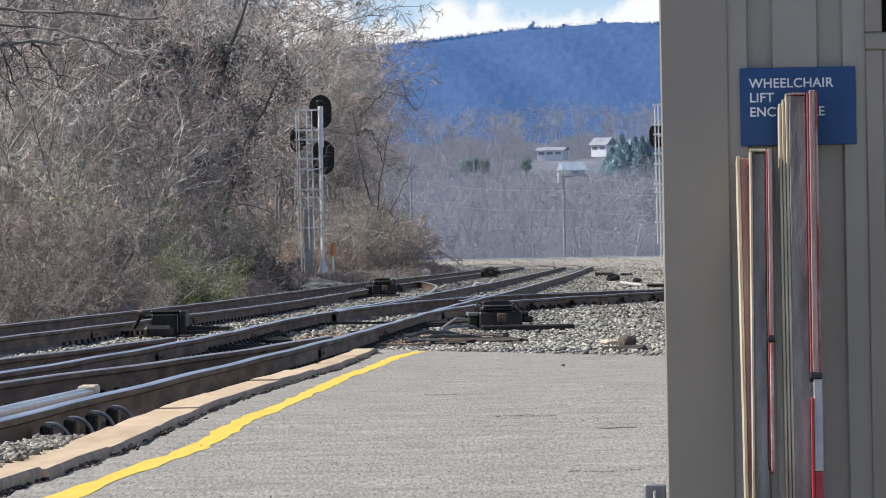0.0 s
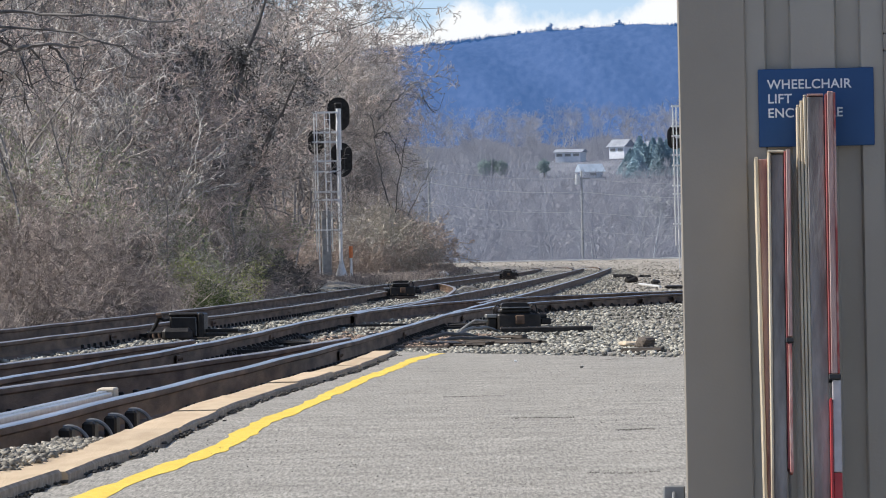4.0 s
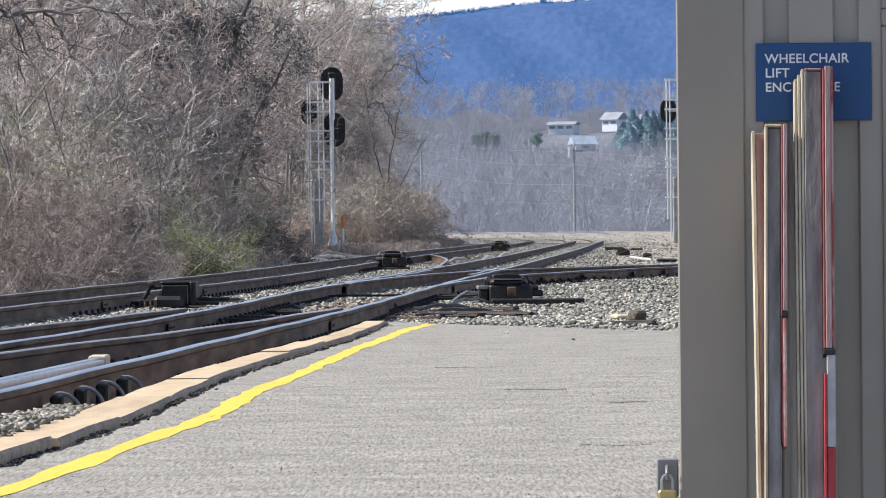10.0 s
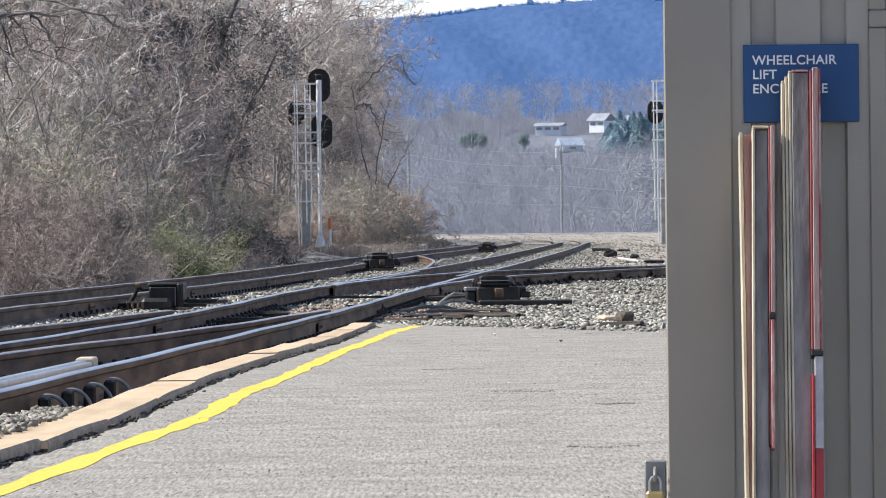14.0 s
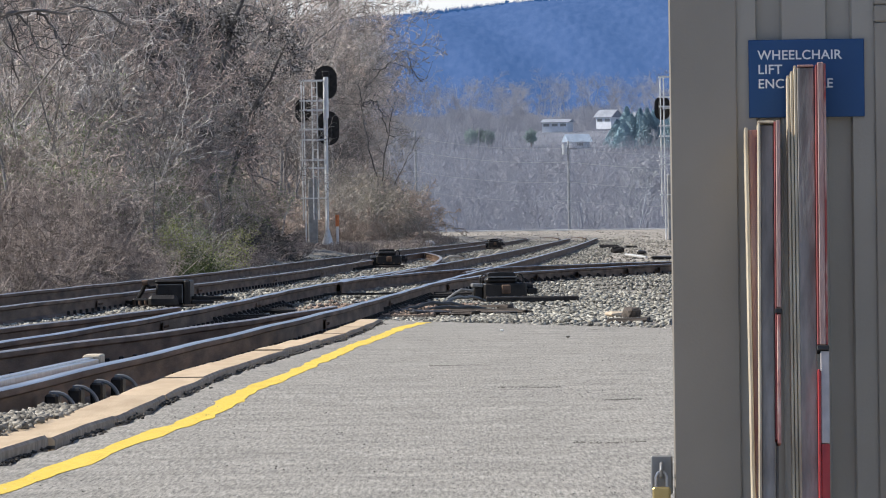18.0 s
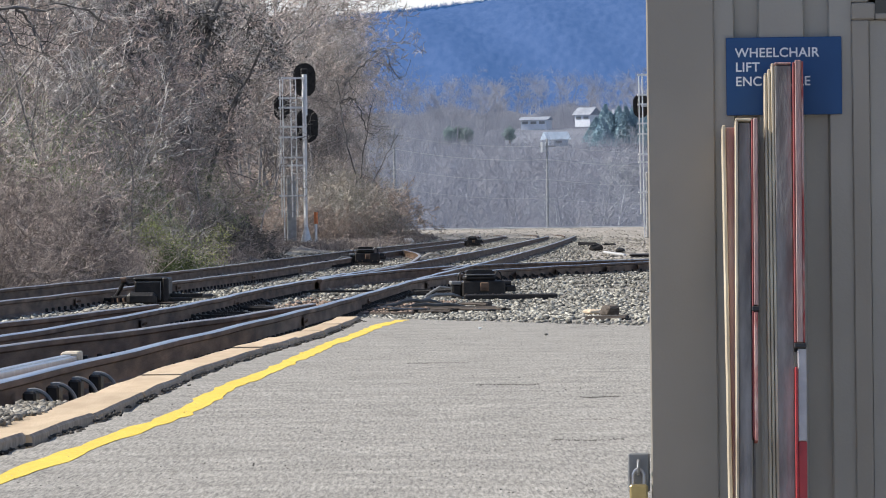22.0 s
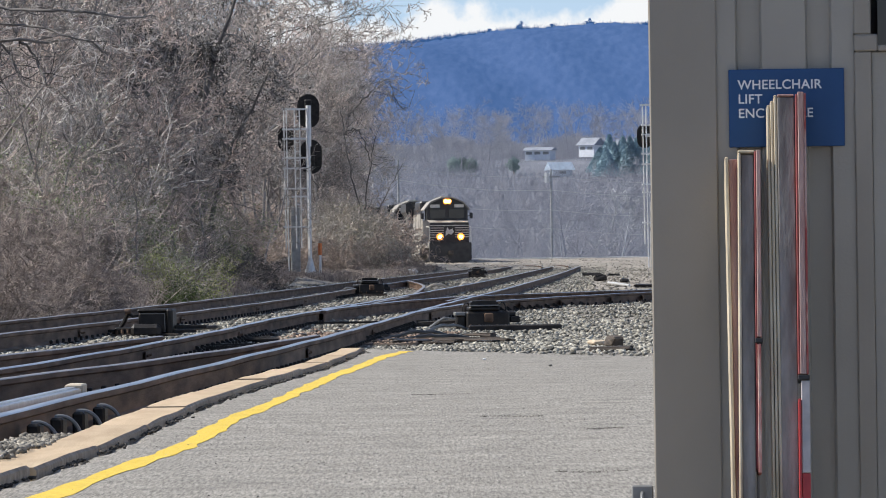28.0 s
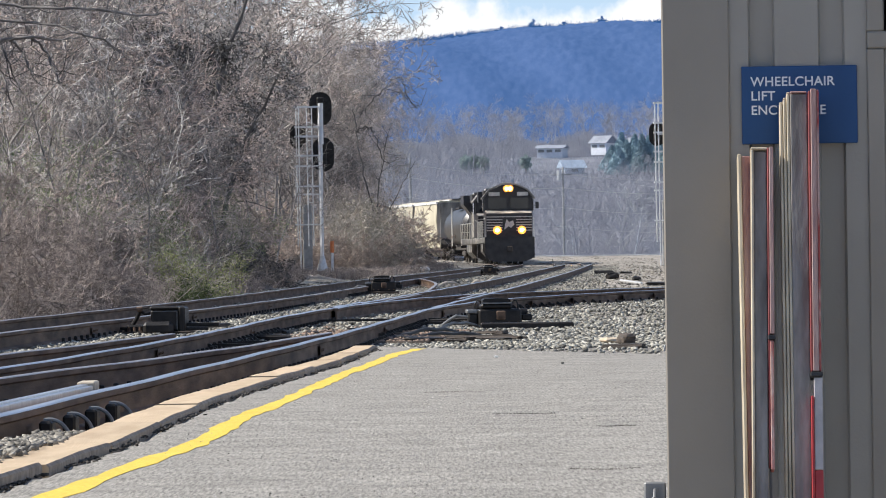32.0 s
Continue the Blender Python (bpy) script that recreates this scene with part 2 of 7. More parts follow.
M_DARKRED = surf("dark_red_paint", (0.15, 0.022, 0.024), (0.30, 0.06, 0.055), 25, 0.6, 0.3, 70, stretch=(1, 1, 0.3), big=0.3, bigscale=2.5)
M_ORANGE = surf("orange_paint", (0.62, 0.17, 0.05), (0.75, 0.25, 0.09), 12, 0.6, big=0.15)
M_GREYARM = surf("weathered_aluminium", (0.145, 0.128, 0.115), (0.325, 0.300, 0.278), 22, 0.7, 0.3, 60, metal=0.0, stretch=(1, 1, 0.25), big=0.25, bigscale=2)
M_BRASS = surf("brass", (0.42, 0.31, 0.13), (0.52, 0.40, 0.18), 20, 0.35, metal=0.8)
M_STEEL = surf("plain_steel", (0.35, 0.35, 0.36), (0.48, 0.48, 0.49), 15, 0.35, metal=0.8)
M_PLATE = surf("dull_plate", (0.20, 0.20, 0.20), (0.27, 0.27, 0.26), 15, 0.5, metal=0.4)
M_GLASS = surf("dark_glass", (0.012, 0.015, 0.018), (0.02, 0.022, 0.025), 2, 0.08, big=0)


def bark(name, c1, c2, isle=0.62, rnd=0.25, spec=0.3):
    return surf(name, c1, c2, 3, 0.85, 0.0, isle=isle, rnd=rnd, big=0.2, bigscale=0.5, spec=spec)


M_BARK = bark("grey_bark", (0.272, 0.253, 0.240), (0.432, 0.403, 0.383))
M_TWIG = bark("grey_twigs", (0.349, 0.304, 0.275), (0.561, 0.491, 0.448))
M_PINKTWIG = bark("pinkish_twigs", (0.371, 0.300, 0.267), (0.546, 0.458, 0.413))
M_PALETWIG = bark("pale_twigs", (0.303, 0.286, 0.270), (0.446, 0.422, 0.402))
M_DARKTWIG = bark("dark_twigs", (0.207, 0.188, 0.173), (0.342, 0.311, 0.287))
M_OLIVE = bark("olive_leaves", (0.202, 0.193, 0.129), (0.304, 0.285, 0.198), isle=0.4)
# Near-black twigs: thicket shade put into the colour; dark limbs use it too
M_GLOOM = bark("dark_and_shaded_twigs", (0.0743, 0.0702, 0.0675), (0.1553, 0.1444, 0.1350))
M_VINE = bark("vine_stems", (0.125, 0.120, 0.117), (0.276, 0.267, 0.262), isle=0.75)
M_BRUSHA = bark("brush_brown", (0.293, 0.232, 0.195), (0.454, 0.370, 0.314), isle=0.3)
M_BRUSHB = bark("brush_grey", (0.271, 0.242, 0.209), (0.425, 0.384, 0.337), isle=0.3)
M_BRUSHC = bark("brush_dark", (0.183, 0.156, 0.136), (0.300, 0.256, 0.224), isle=0.3)
M_MOSSLEAF = bark("grey_green_leaves", (0.134, 0.168, 0.082), (0.255, 0.296, 0.151), isle=0.5)
M_BROWNTWIG = bark("brown_weeds", (0.222, 0.185, 0.165), (0.381, 0.325, 0.295), isle=0.55)
M_RUSTDIRT = bark("rusty_dirt", (0.14, 0.10, 0.076), (0.25, 0.18, 0.135))
M_GREENLEAF = bark("green_leaves", (0.055, 0.085, 0.03), (0.12, 0.15, 0.055), isle=0.5)
M_LIMELEAF = bark("lime_leaves", (0.17, 0.20, 0.06), (0.28, 0.30, 0.10), isle=0.35)
# Far plants: haze is mixed into these pale, bluish colours
M_FARTWIG = bark("hazed_far_twigs", (0.282, 0.286, 0.320), (0.352, 0.356, 0.392), isle=0.10, rnd=0.12)
M_FARWHITE = bark("hazed_white_bark", (0.40, 0.41, 0.43), (0.48, 0.49, 0.51), isle=0.15)
M_CONIFER = bark("hazed_conifer_needles", (0.254, 0.340, 0.381), (0.314, 0.411, 0.446), isle=0.12, spec=0.0)
M_EVERGREEN = bark("hazed_evergreen_needles", (0.285, 0.350, 0.335), (0.345, 0.410, 0.388), isle=0.08, spec=0.0)


# ---- mesh helpers ----
class Build:
    """Collects vertices and faces for one mesh; faces carry a material slot."""

    def __init__(self):
        self.v, self.f, self.s = [], [], []

    def add(self, verts, faces, slot=0):
        k = len(self.v)
        self.v.extend(verts)
        self.f.extend([tuple(i + k for i in f) for f in faces])
        self.s.extend([slot] * len(faces))
        return self

    def box(self, x0, x1, y0, y1, z0, z1, slot=0, bev=0.0, m=None):
        """A box, with its twelve edges chamfered by bev."""
        c = Vector(((x0 + x1) / 2, (y0 + y1) / 2, (z0 + z1) / 2))
        h = (abs(x1 - x0) / 2, abs(y1 - y0) / 2, abs(z1 - z0) / 2)
        if bev <= 0:
            vs = [Vector((sx * h[0], sy * h[1], sz * h[2])) for sx in (-1, 1) for sy in (-1, 1) for sz in (-1, 1)]
            fs = [(0, 1, 3, 2), (4, 6, 7, 5), (0, 4, 5, 1), (2, 3, 7, 6), (0, 2, 6, 4), (1, 5, 7, 3)]
        else:
            bev = min(bev, 0.45 * min(h) * 2)
            vs, key = [], {}
            for sx in (-1, 1):
                for sy in (-1, 1):
                    for sz in (-1, 1):
                        for ax in range(3):
                            p = [sx * (h[0] - bev), sy * (h[1] - bev), sz * (h[2] - bev)]
                            p[ax] = (sx, sy, sz)[ax] * h[ax]
                            key[sx, sy, sz, ax] = len(vs)
                            vs.append(Vector(p))
            fs = []
            K = key
            for ax in range(3):
                o = [a for a in range(3) if a != ax]
                for sg in (-1, 1):
                    loop = []
                    for a, b in ((-1, -1), (1, -1), (1, 1), (-1, 1)):
                        q = [0, 0, 0]
                        q[ax], q[o[0]], q[o[1]] = sg, a, b
                        loop.append(K[q[0], q[1], q[2], ax])
                    fs.append(tuple(loop if (sg > 0) == (ax != 1) else loop[::-1]))
            for ax in range(3):
                o = [a for a in range(3) if a != ax]
                for a in (-1, 1):
                    for b in (-1, 1):
                        q0, q1 = [0, 0, 0], [0, 0, 0]
                        q0[ax], q1[ax] = -1, 1
                        q0[o[0]] = q1[o[0]] = a
                        q0[o[1]] = q1[o[1]] = b
                        fs.append((K[(*q0, o[0])], K[(*q1, o[0])], K[(*q1, o[1])], K[(*q0, o[1])]))
            for sx in (-1, 1):
                for sy in (-1, 1):
                    for sz in (-1, 1):
                        fs.append(tuple(K[sx, sy, sz, ax] for ax in range(3)))
        if m is not None:
            vs = [m @ (p + c) for p in vs]
        else:
            vs = [p + c for p in vs]
        return self.add(vs, fs, slot)

    def tube(self, p0, p1, r0, r1=None, n=8, caps=True, slot=0):
        p0, p1 = Vector(p0), Vector(p1)
        r1 = r0 if r1 is None else r1
        d = (p1 - p0).normalized()
        u = d.orthogonal().normalized()
        w = d.cross(u)
        vs = []
        for p, r in ((p0, r0), (p1, r1)):
            for i in range(n):
                a = 2 * math.pi * i / n
                vs.append(p + (u * math.cos(a) + w * math.sin(a)) * r)
        fs = [(i, (i + 1) % n, n + (i + 1) % n, n + i) for i in range(n)]
        if caps:
            fs += [tuple(range(n))[::-1], tuple(range(n, 2 * n))]
        return self.add(vs, fs, slot)

    def path(self, pts, r, n=6, slot=0):
        """A round bar bent along the points."""
        pts = [Vector(p) for p in pts]
        vs, u = [], None
        for i, p in enumerate(pts):
            d = (pts[min(i + 1, len(pts) - 1)] - pts[max(i - 1, 0)]).normalized()
            u = d.orthogonal().normalized() if u is None else (u - d * u.dot(d)).normalized()
            w = d.cross(u)
            vs += [p + (u * math.cos(2 * math.pi * j / n) + w * math.sin(2 * math.pi * j / n)) * r for j in range(n)]
        m = len(pts)
        fs = [(i * n + j, i * n + (j + 1) % n, (i + 1) * n + (j + 1) % n, (i + 1) * n + j) for i in range(m - 1) for j in range(n)]
        return self.add(vs, fs + [tuple(range(n))[::-1], tuple(range((m - 1) * n, m * n))], slot)

    def prism(self, outline, y0, y1, axis="y", slot=0):
        """A closed outline of (a, b) drawn along an axis: y (a = x, b = z), x (a = y, b = z) or z (a = x, b = y)."""
        n = len(outline)
        mk = {"y": lambda a, b, t: Vector((a, t, b)), "x": lambda a, b, t: Vector((t, a, b)), "z": lambda a, b, t: Vector((a, b, t))}[axis]
        vs = [mk(a, b, t) for t in (y0, y1) for a, b in outline]
        fs = [(i, (i + 1) % n, n + (i + 1) % n, n + i) for i in range(n)] + [tuple(range(n))[::-1], tuple(range(n, 2 * n))]
        return self.add(vs, fs, slot)

    def sweep(self, outline, line, slots=None):
        """A closed outline of (side, up) drawn along a line of points that runs mostly along y."""
        n, vs = len(outline), []
        for i, p in enumerate(line):
            a, b = Vector(line[max(0, i - 1)]), Vector(line[min(len(line) - 1, i + 1)])
            d = (b - a)
            d.z = 0
            d.normalize()
            s = Vector((d.y, -d.x, 0))
            for q, h in outline:
                vs.append(Vector(p) + s * q + Vector((0, 0, h)))
        for i in range(len(line) - 1):
            for j in range(n):
                k = (j + 1) % n
                self.f.append(tuple(len(self.v) + x for x in (i * n + j, i * n + k, (i + 1) * n + k, (i + 1) * n + j)))
                self.s.append(slots[j] if slots else 0)
        m = len(line) - 1
        self.f.append(tuple(len(self.v) + x for x in range(n))[::-1])
        self.f.append(tuple(len(self.v) + m * n + x for x in range(n)))
        self.s += [0, 0]
        self.v.extend(vs)
        return self

    def mesh(self, name, mats):
        me = bpy.data.meshes.new(name)
        me.from_pydata([tuple(p) for p in self.v], [], self.f)
        for m in (mats if isinstance(mats, (list, tuple)) else [mats]):
            me.materials.append(m)
        me.polygons.foreach_set("material_index", self.s)
        me.update()
        bm = bmesh.new()
        bm.from_mesh(me)
        bmesh.ops.recalc_face_normals(bm, faces=bm.faces)
        bm.to_mesh(me)
        bm.free()
        return me


def thing(name, label, category, m=None, group="", kind=""):
    ob = tagged(new(name), label, category, group, kind)
    ob.empty_display_size = 0.2
    if m is not None:
        ob.matrix_world = m
    return ob


def part(name, bm, material, parent, label=""):
    """Links a Build, or a finished mesh, as one mesh object under a thing or a part."""
    me = bm if isinstance(bm, bpy.types.Mesh) else bm.mesh(name, material)
    ob = new(name, me)
    if parent is not None:
        ob.parent = parent
    if label:
        ob["label"] = label
    return ob


def segs_mesh(name, P, Q, R0, R1, mat, sides=3):
    """One mesh of many slim tapered rods, from arrays of both ends and both radii."""
    P, Q, R0, R1 = np.asarray(P, float), np.asarray(Q, float), np.asarray(R0, float), np.asarray(R1, float)
    n = len(P)
    d = Q - P
    d /= np.maximum(np.linalg.norm(d, axis=1, keepdims=True), 1e-6)
    ref = np.where(np.abs(d[:, 2:3]) > 0.9, [[1.0, 0, 0]], [[0, 0, 1.0]])
    u = np.cross(d, ref)
    u /= np.linalg.norm(u, axis=1, keepdims=True)
    w = np.cross(d, u)
    a = np.arange(sides) * 2 * np.pi / sides
    ring = u[:, None, :] * np.cos(a)[None, :, None] + w[:, None, :] * np.sin(a)[None, :, None]
    V = np.concatenate([P[:, None] + ring * R0[:, None, None], Q[:, None] + ring * R1[:, None, None]], 1).reshape(-1, 3)
    i = np.arange(sides)
    base = np.stack([i, (i + 1) % sides, sides + (i + 1) % sides, sides + i], 1)
    F = (base[None] + (np.arange(n) * 2 * sides)[:, None, None]).reshape(-1, 4)
    return raw_mesh(name, V, F, mat)


def raw_mesh(name, V, F, mat):
    me = bpy.data.meshes.new(name)
    k = F.shape[1]
    me.vertices.add(len(V))
    me.vertices.foreach_set("co", np.ascontiguousarray(V, dtype=np.float32).ravel())
    me.loops.add(F.size)
    me.loops.foreach_set("vertex_index", np.ascontiguousarray(F, dtype=np.int32).ravel())
    me.polygons.add(len(F))
    me.polygons.foreach_set("loop_start", np.arange(0, F.size, k, dtype=np.int32))
    me.materials.append(mat)
    me.update(calc_edges=True)
    me.validate()
    return me


def curve_at(pts, y):
    """x on a smooth line through (y, x) points, at y (number or array)."""
    ys = np.array([p[0] for p in pts], float)
    xs = np.array([p[1] for p in pts], float)
    m = np.gradient(xs, ys)
    y = np.asarray(y, float)
    i = np.clip(np.searchsorted(ys, y) - 1, 0, len(ys) - 2)
    h = ys[i + 1] - ys[i]
    t = np.clip((y - ys[i]) / h, -0.5, 1.5)
    out = ((2 * t**3 - 3 * t**2 + 1) * xs[i] + (t**3 - 2 * t**2 + t) * h * m[i] + (-2 * t**3 + 3 * t**2) * xs[i + 1] + (t**3 - t**2) * h * m[i + 1])
    lo, hi = xs[0] + m[0] * (y - ys[0]), xs[-1] + m[-1] * (y - ys[-1])
    return np.where(y < ys[0], lo, np.where(y > ys[-1], hi, out))


# ---- plan ----
def grade(y):
    """Rise of the railway bed along y."""
    y = np.asarray(y, float)
    return 0.0009 * np.clip(y - 74.0, 0, 300)


HEAD_Z = 0.22
BACK = [(30, -6.5), (61, -5.26), (76, -4.63), (100, -3.63), (137, -2.6), (176, -1.5), (250, 1.05), (330, 3.44)]
CURVE_Y, CURVE_X, CURVE_A, CURVE_R = 330.0, 3.44, 0.034, 728.0
MAIN = [(18, -2.44), (27.75, -2.07), (33.5, -1.84), (41.6, -1.52), (56.5, -0.96), (70, -0.55), (81.5, -0.19), (122.9, 1.35), (203, 4.15), (330, 8.2)]


def back_point(s):
    """The back track's centre line: s is y up to the curve, and the arc length past it."""
    if s <= CURVE_Y:
        x = float(curve_at(BACK, s))
        slope = float(curve_at(BACK, s + 0.5) - curve_at(BACK, s - 0.5))
        return x, s, math.atan(slope)
    u = s - CURVE_Y
    a0, k = CURVE_A, 1.0 / CURVE_R
    a = a0 - k * u
    return CURVE_X + (math.cos(a) - math.cos(a0)) / k, CURVE_Y + (math.sin(a0) - math.sin(a)) / k, a


def back_x(y):
    y = np.asarray(y, float)
    a = curve_at(BACK, np.minimum(y, CURVE_Y))
    u = np.clip(y - CURVE_Y, 0, 400)
    return np.where(y <= CURVE_Y, a, CURVE_X + CURVE_A * u - u * u / (2 * CURVE_R))


FOOT = [(50, 2.2), (88, 2.5), (133, 2.8), (172, 3.3), (205, 4.6), (235, 7.0), (258, 7.2), (300, 6.6), (350, 6.6), (400, 5.6), (440, 4.4), (500, 4.0)]


def foot_x(y):
    return back_x(y) - curve_at(FOOT, y)


def wave(x, y, s, seed=0.0):
    return np.sin(x * s * 1.7 + seed) * np.cos(y * s * 1.3 + seed * 2.1) + 0.5 * np.sin(x * s * 3.9 + y * s * 2.7 + seed * 3.3)


def ground_z(x, y):
    x, y = np.asarray(x, float), np.asarray(y, float)
    z = 0.02 + np.interp(y, [0, 74, 300, 380, 450, 456, 475, 520, 640, 900, 1000, 1100, 1400, 1800, 2600, 4600],
                         [0, 0, 0.2, 0.45, 0.86, 0.86, 0.2, -3.5, -3.5, 6.0, 14.5, 19.0, 26.0, 22.0, 20.0, 20.0])
    d = foot_x(y) - x
    fade = np.clip((y - 40) / 20, 0, 1) * np.clip((560 - y) / 90, 0, 1)
    z = z + fade * (np.clip(d, 0, 1.2) * 0.35 + np.clip(d - 1.2, 0, 14) * 0.62) * (1 + 0.12 * wave(x, y, 0.35))
    z = z + np.where(d < 0, 0.025 * wave(x, y, 0.8, 1.0), 0.18 * wave(x, y, 0.5, 2.0)) * np.clip((y - 62) / 10, 0.15, 1) * np.clip(x * 0 + 1, 0, 1)
    return z


# The platform lies level with the rail heads. Its plan, and the shed's, were drawn at 1.314 times their size; shrinking
# towards the eye keeps them fitted to the view.
PLAN = 0.761
NEAR = pose(0, 0, 0.22) @ Matrix.Scale(PLAN, 4)


# ---- the ground ----
def make_ground():
    ys = np.concatenate([np.arange(-60, 20, 8.0), np.arange(20, 140, 1.0), np.arange(140, 340, 2.0), np.arange(340, 480, 3.0),
                         np.arange(480, 700, 12.0), np.arange(700, 1500, 40.0), np.arange(1500, 4700, 200.0)])
    xs = np.concatenate([-np.geomspace(3000, 45, 16), np.arange(-40, -14, 2.0), np.arange(-14, 14, 0.5), np.arange(14, 40, 2.0), np.geomspace(45, 3000, 16)])
    X, Y = np.meshgrid(xs, ys)
    Z = ground_z(X, Y)
    V = np.stack([X, Y, Z], -1).reshape(-1, 3)
    a = np.arange(len(ys) - 1)[:, None] * len(xs) + np.arange(len(xs) - 1)[None]
    F = np.stack([a, a + 1, a + len(xs) + 1, a + len(xs)], -1).reshape(-1, 4)
    me = raw_mesh("ground", V, F, M_BALLAST)
    for m in (M_DIRT, M_LITTER, M_FIELD):
        me.materials.append(m)
    c = V[F].mean(1)
    fx = foot_x(c[:, 1])
    idx = np.where(c[:, 0] < fx - 0.2, 2, np.where((c[:, 1] > 150) & ((c[:, 0] > curve_at(MAIN, np.minimum(c[:, 1], 330)) + 1.2) | (c[:, 1] > 330)), 1, 0))
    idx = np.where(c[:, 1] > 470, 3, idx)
    me.polygons.foreach_set("material_index", idx.astype(np.int32))
    me.polygons.foreach_set("use_smooth", np.ones(len(F), bool))
    me.update()
    ob = tagged(new("ground", me), "railway land with ballast, dirt and a littered bank", "ground", kind="structure")
    return ob


make_ground()


# ---- platform, painted line and curb ----
def curb_out(y):
    return curve_at([(18, -2.06), (24.2, -1.81), (28.9, -1.62), (33.4, -1.54), (39.5, -1.42), (44.8, -1.21), (50.5, -0.95), (61, -0.66)], y)


def far_edge(x):
    return 60.9 - 2.55 * (np.asarray(x, float) + 0.3)


def curb_x(y):
    return PLAN * curb_out(np.asarray(y) / PLAN)


def end_y(x):
    return PLAN * far_edge(np.asarray(x) / PLAN)


LINE = [(15, -1.90), (21.81, -1.631), (22.6, -1.583), (24.2, -1.50), (25.9, -1.428), (27.6, -1.35), (29.9, -1.26), (32.83, -1.205), (35.79, -1.143), (38.55, -1.047), (42.32, -0.948), (46.69, -0.823), (51.23, -0.66), (56.75, -0.461), (60.1, -0.259)]


def asphalt_z(x, y):
    a = math.sin(x * 1.9) * math.cos(y * 1.4) + 0.5 * math.sin(x * 4.3 + y * 3.0)
    return 0.002 * math.sin(x * 1.1 + 0.3) * math.cos(y * 0.83) + 0.0015 * math.sin(x * 2.3 + y * 0.47) + 0.0006 * a + 0.0012 * math.sin(y * 5.3 + 2.0 * math.sin(x * 1.9) + x) * math.sin(x * 2.7 + y * 0.6)


def make_platform():
    ys = np.concatenate([np.arange(-12, 18, 2.0), np.arange(18, 54, 0.16), np.linspace(54, 60, 40)])
    us = np.linspace(0, 1, 70)
    grit = np.random.RandomState(17)
    line_x = {y: float(curve_at(LINE, y)) for y in ys}
    rows = []
    for y in ys:
        left = float(curb_out(max(y, 18))) - 0.02
        right = 0.78 + 0.0376 * (max(y, 0) - 15.7) + 0.02 * math.sin(y * 2.1) if y > 17 else 3.2
        right = min(right, 2.4) if y > 17 else right
        rows.append([(left + (right - left) * u, y) for u in us])
    V = []
    for r, y in zip(rows, ys):
        for x, yy in r:
            k = max(0.0, (yy - 54) / 6.0)
            y2 = yy if yy <= 54 else 54 + (float(far_edge(x)) - 54) * k
            rough = yy > 17.9 and abs(x - line_x[yy]) > 0.08
            jx, jy, up = (grit.uniform(-0.01, 0.01), grit.uniform(-0.05, 0.05), min(0.003, grit.exponential(0.0006))) if rough else (0.0, 0.0, 0.0)
            j = len(V) % len(us)
            seam = (0.0, 0.030, 0.010 * (1 + math.sin(y2 * 6.1 + 2 * math.sin(y2 * 2.3))))[0 if yy < 17.9 or j > 1 else j + 1]
            V.append((x + jx, y2 + jy, asphalt_z(x, y2) + up - seam))
    n, m = len(ys), len(us)
    F = [(i * m + j, i * m + j + 1, (i + 1) * m + j + 1, (i + 1) * m + j) for i in range(n - 1) for j in range(m - 1)]
    b = Build().add([Vector(p) for p in V], F)
    edge = [i * m for i in range(n)] + [(n - 1) * m + j for j in range(1, m)] + [i * m + m - 1 for i in range(n - 2, -1, -1)]
    k = len(b.v)
    low = [Vector((V[i][0], V[i][1], -0.32)) for i in edge]
    b.v.extend(low)
    for i in range(len(edge) - 1):
        b.f.append((edge[i], edge[i + 1], k + i + 1, k + i))
        b.s.append(0)
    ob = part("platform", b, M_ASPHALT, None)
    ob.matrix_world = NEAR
    return ob


tagged(make_platform(), "grey weathered asphalt station platform beside the tracks", "platform", kind="structure")



def make_line():
    rnd = random.Random(4)
    ys = np.arange(15, 60.2, 0.22)
    b = Build()
    vs = []
    knots = np.arange(15, 62, 0.55)
    wa, wb = ([rnd.uniform(0.042, 0.082) for _ in knots] for _ in range(2))
    for y in ys:
        x = float(curve_at(LINE, y))
        w0, w1 = (float(np.interp(y, knots, q)) + rnd.uniform(-0.004, 0.004) for q in (wa, wb))
        for q in (x - w0, x + w1):
            z = asphalt_z(q, y)
            vs.append(Vector((q, y, z + 0.0026)))
            vs.append(Vector((q, y, z + 0.001)))
    fs = []
    for i in range(len(ys) - 1):
        a, c = 4 * i, 4 * i + 4
        fs += [(a, a + 2, c + 2, c), (a, c, c + 1, a + 1), (a + 2, a + 3, c + 3, c + 2)]
    b.add(vs, fs)
    ob = part("platform_edge_line", b, M_YELLOW, None)
    ob.matrix_world = NEAR
    return ob


tagged(make_line(), "wavy yellow painted safety line along the platform", "painted line", kind="structure")

# Outer curb face darker than the top: dirt, and shade put into the colour
M_CURBSIDE = surf("soiled_shaded_concrete", (0.25, 0.195, 0.145), (0.42, 0.335, 0.255), 14, 0.9, 0.6, 50, rnd=0.1, big=0.2)
JOINTS = [17.6, 20.4, 23.2, 26.1, 29.2, 32.9, 36.9, 41.1, 45.0, 48.8, 52.4, 56.4, 60.6]


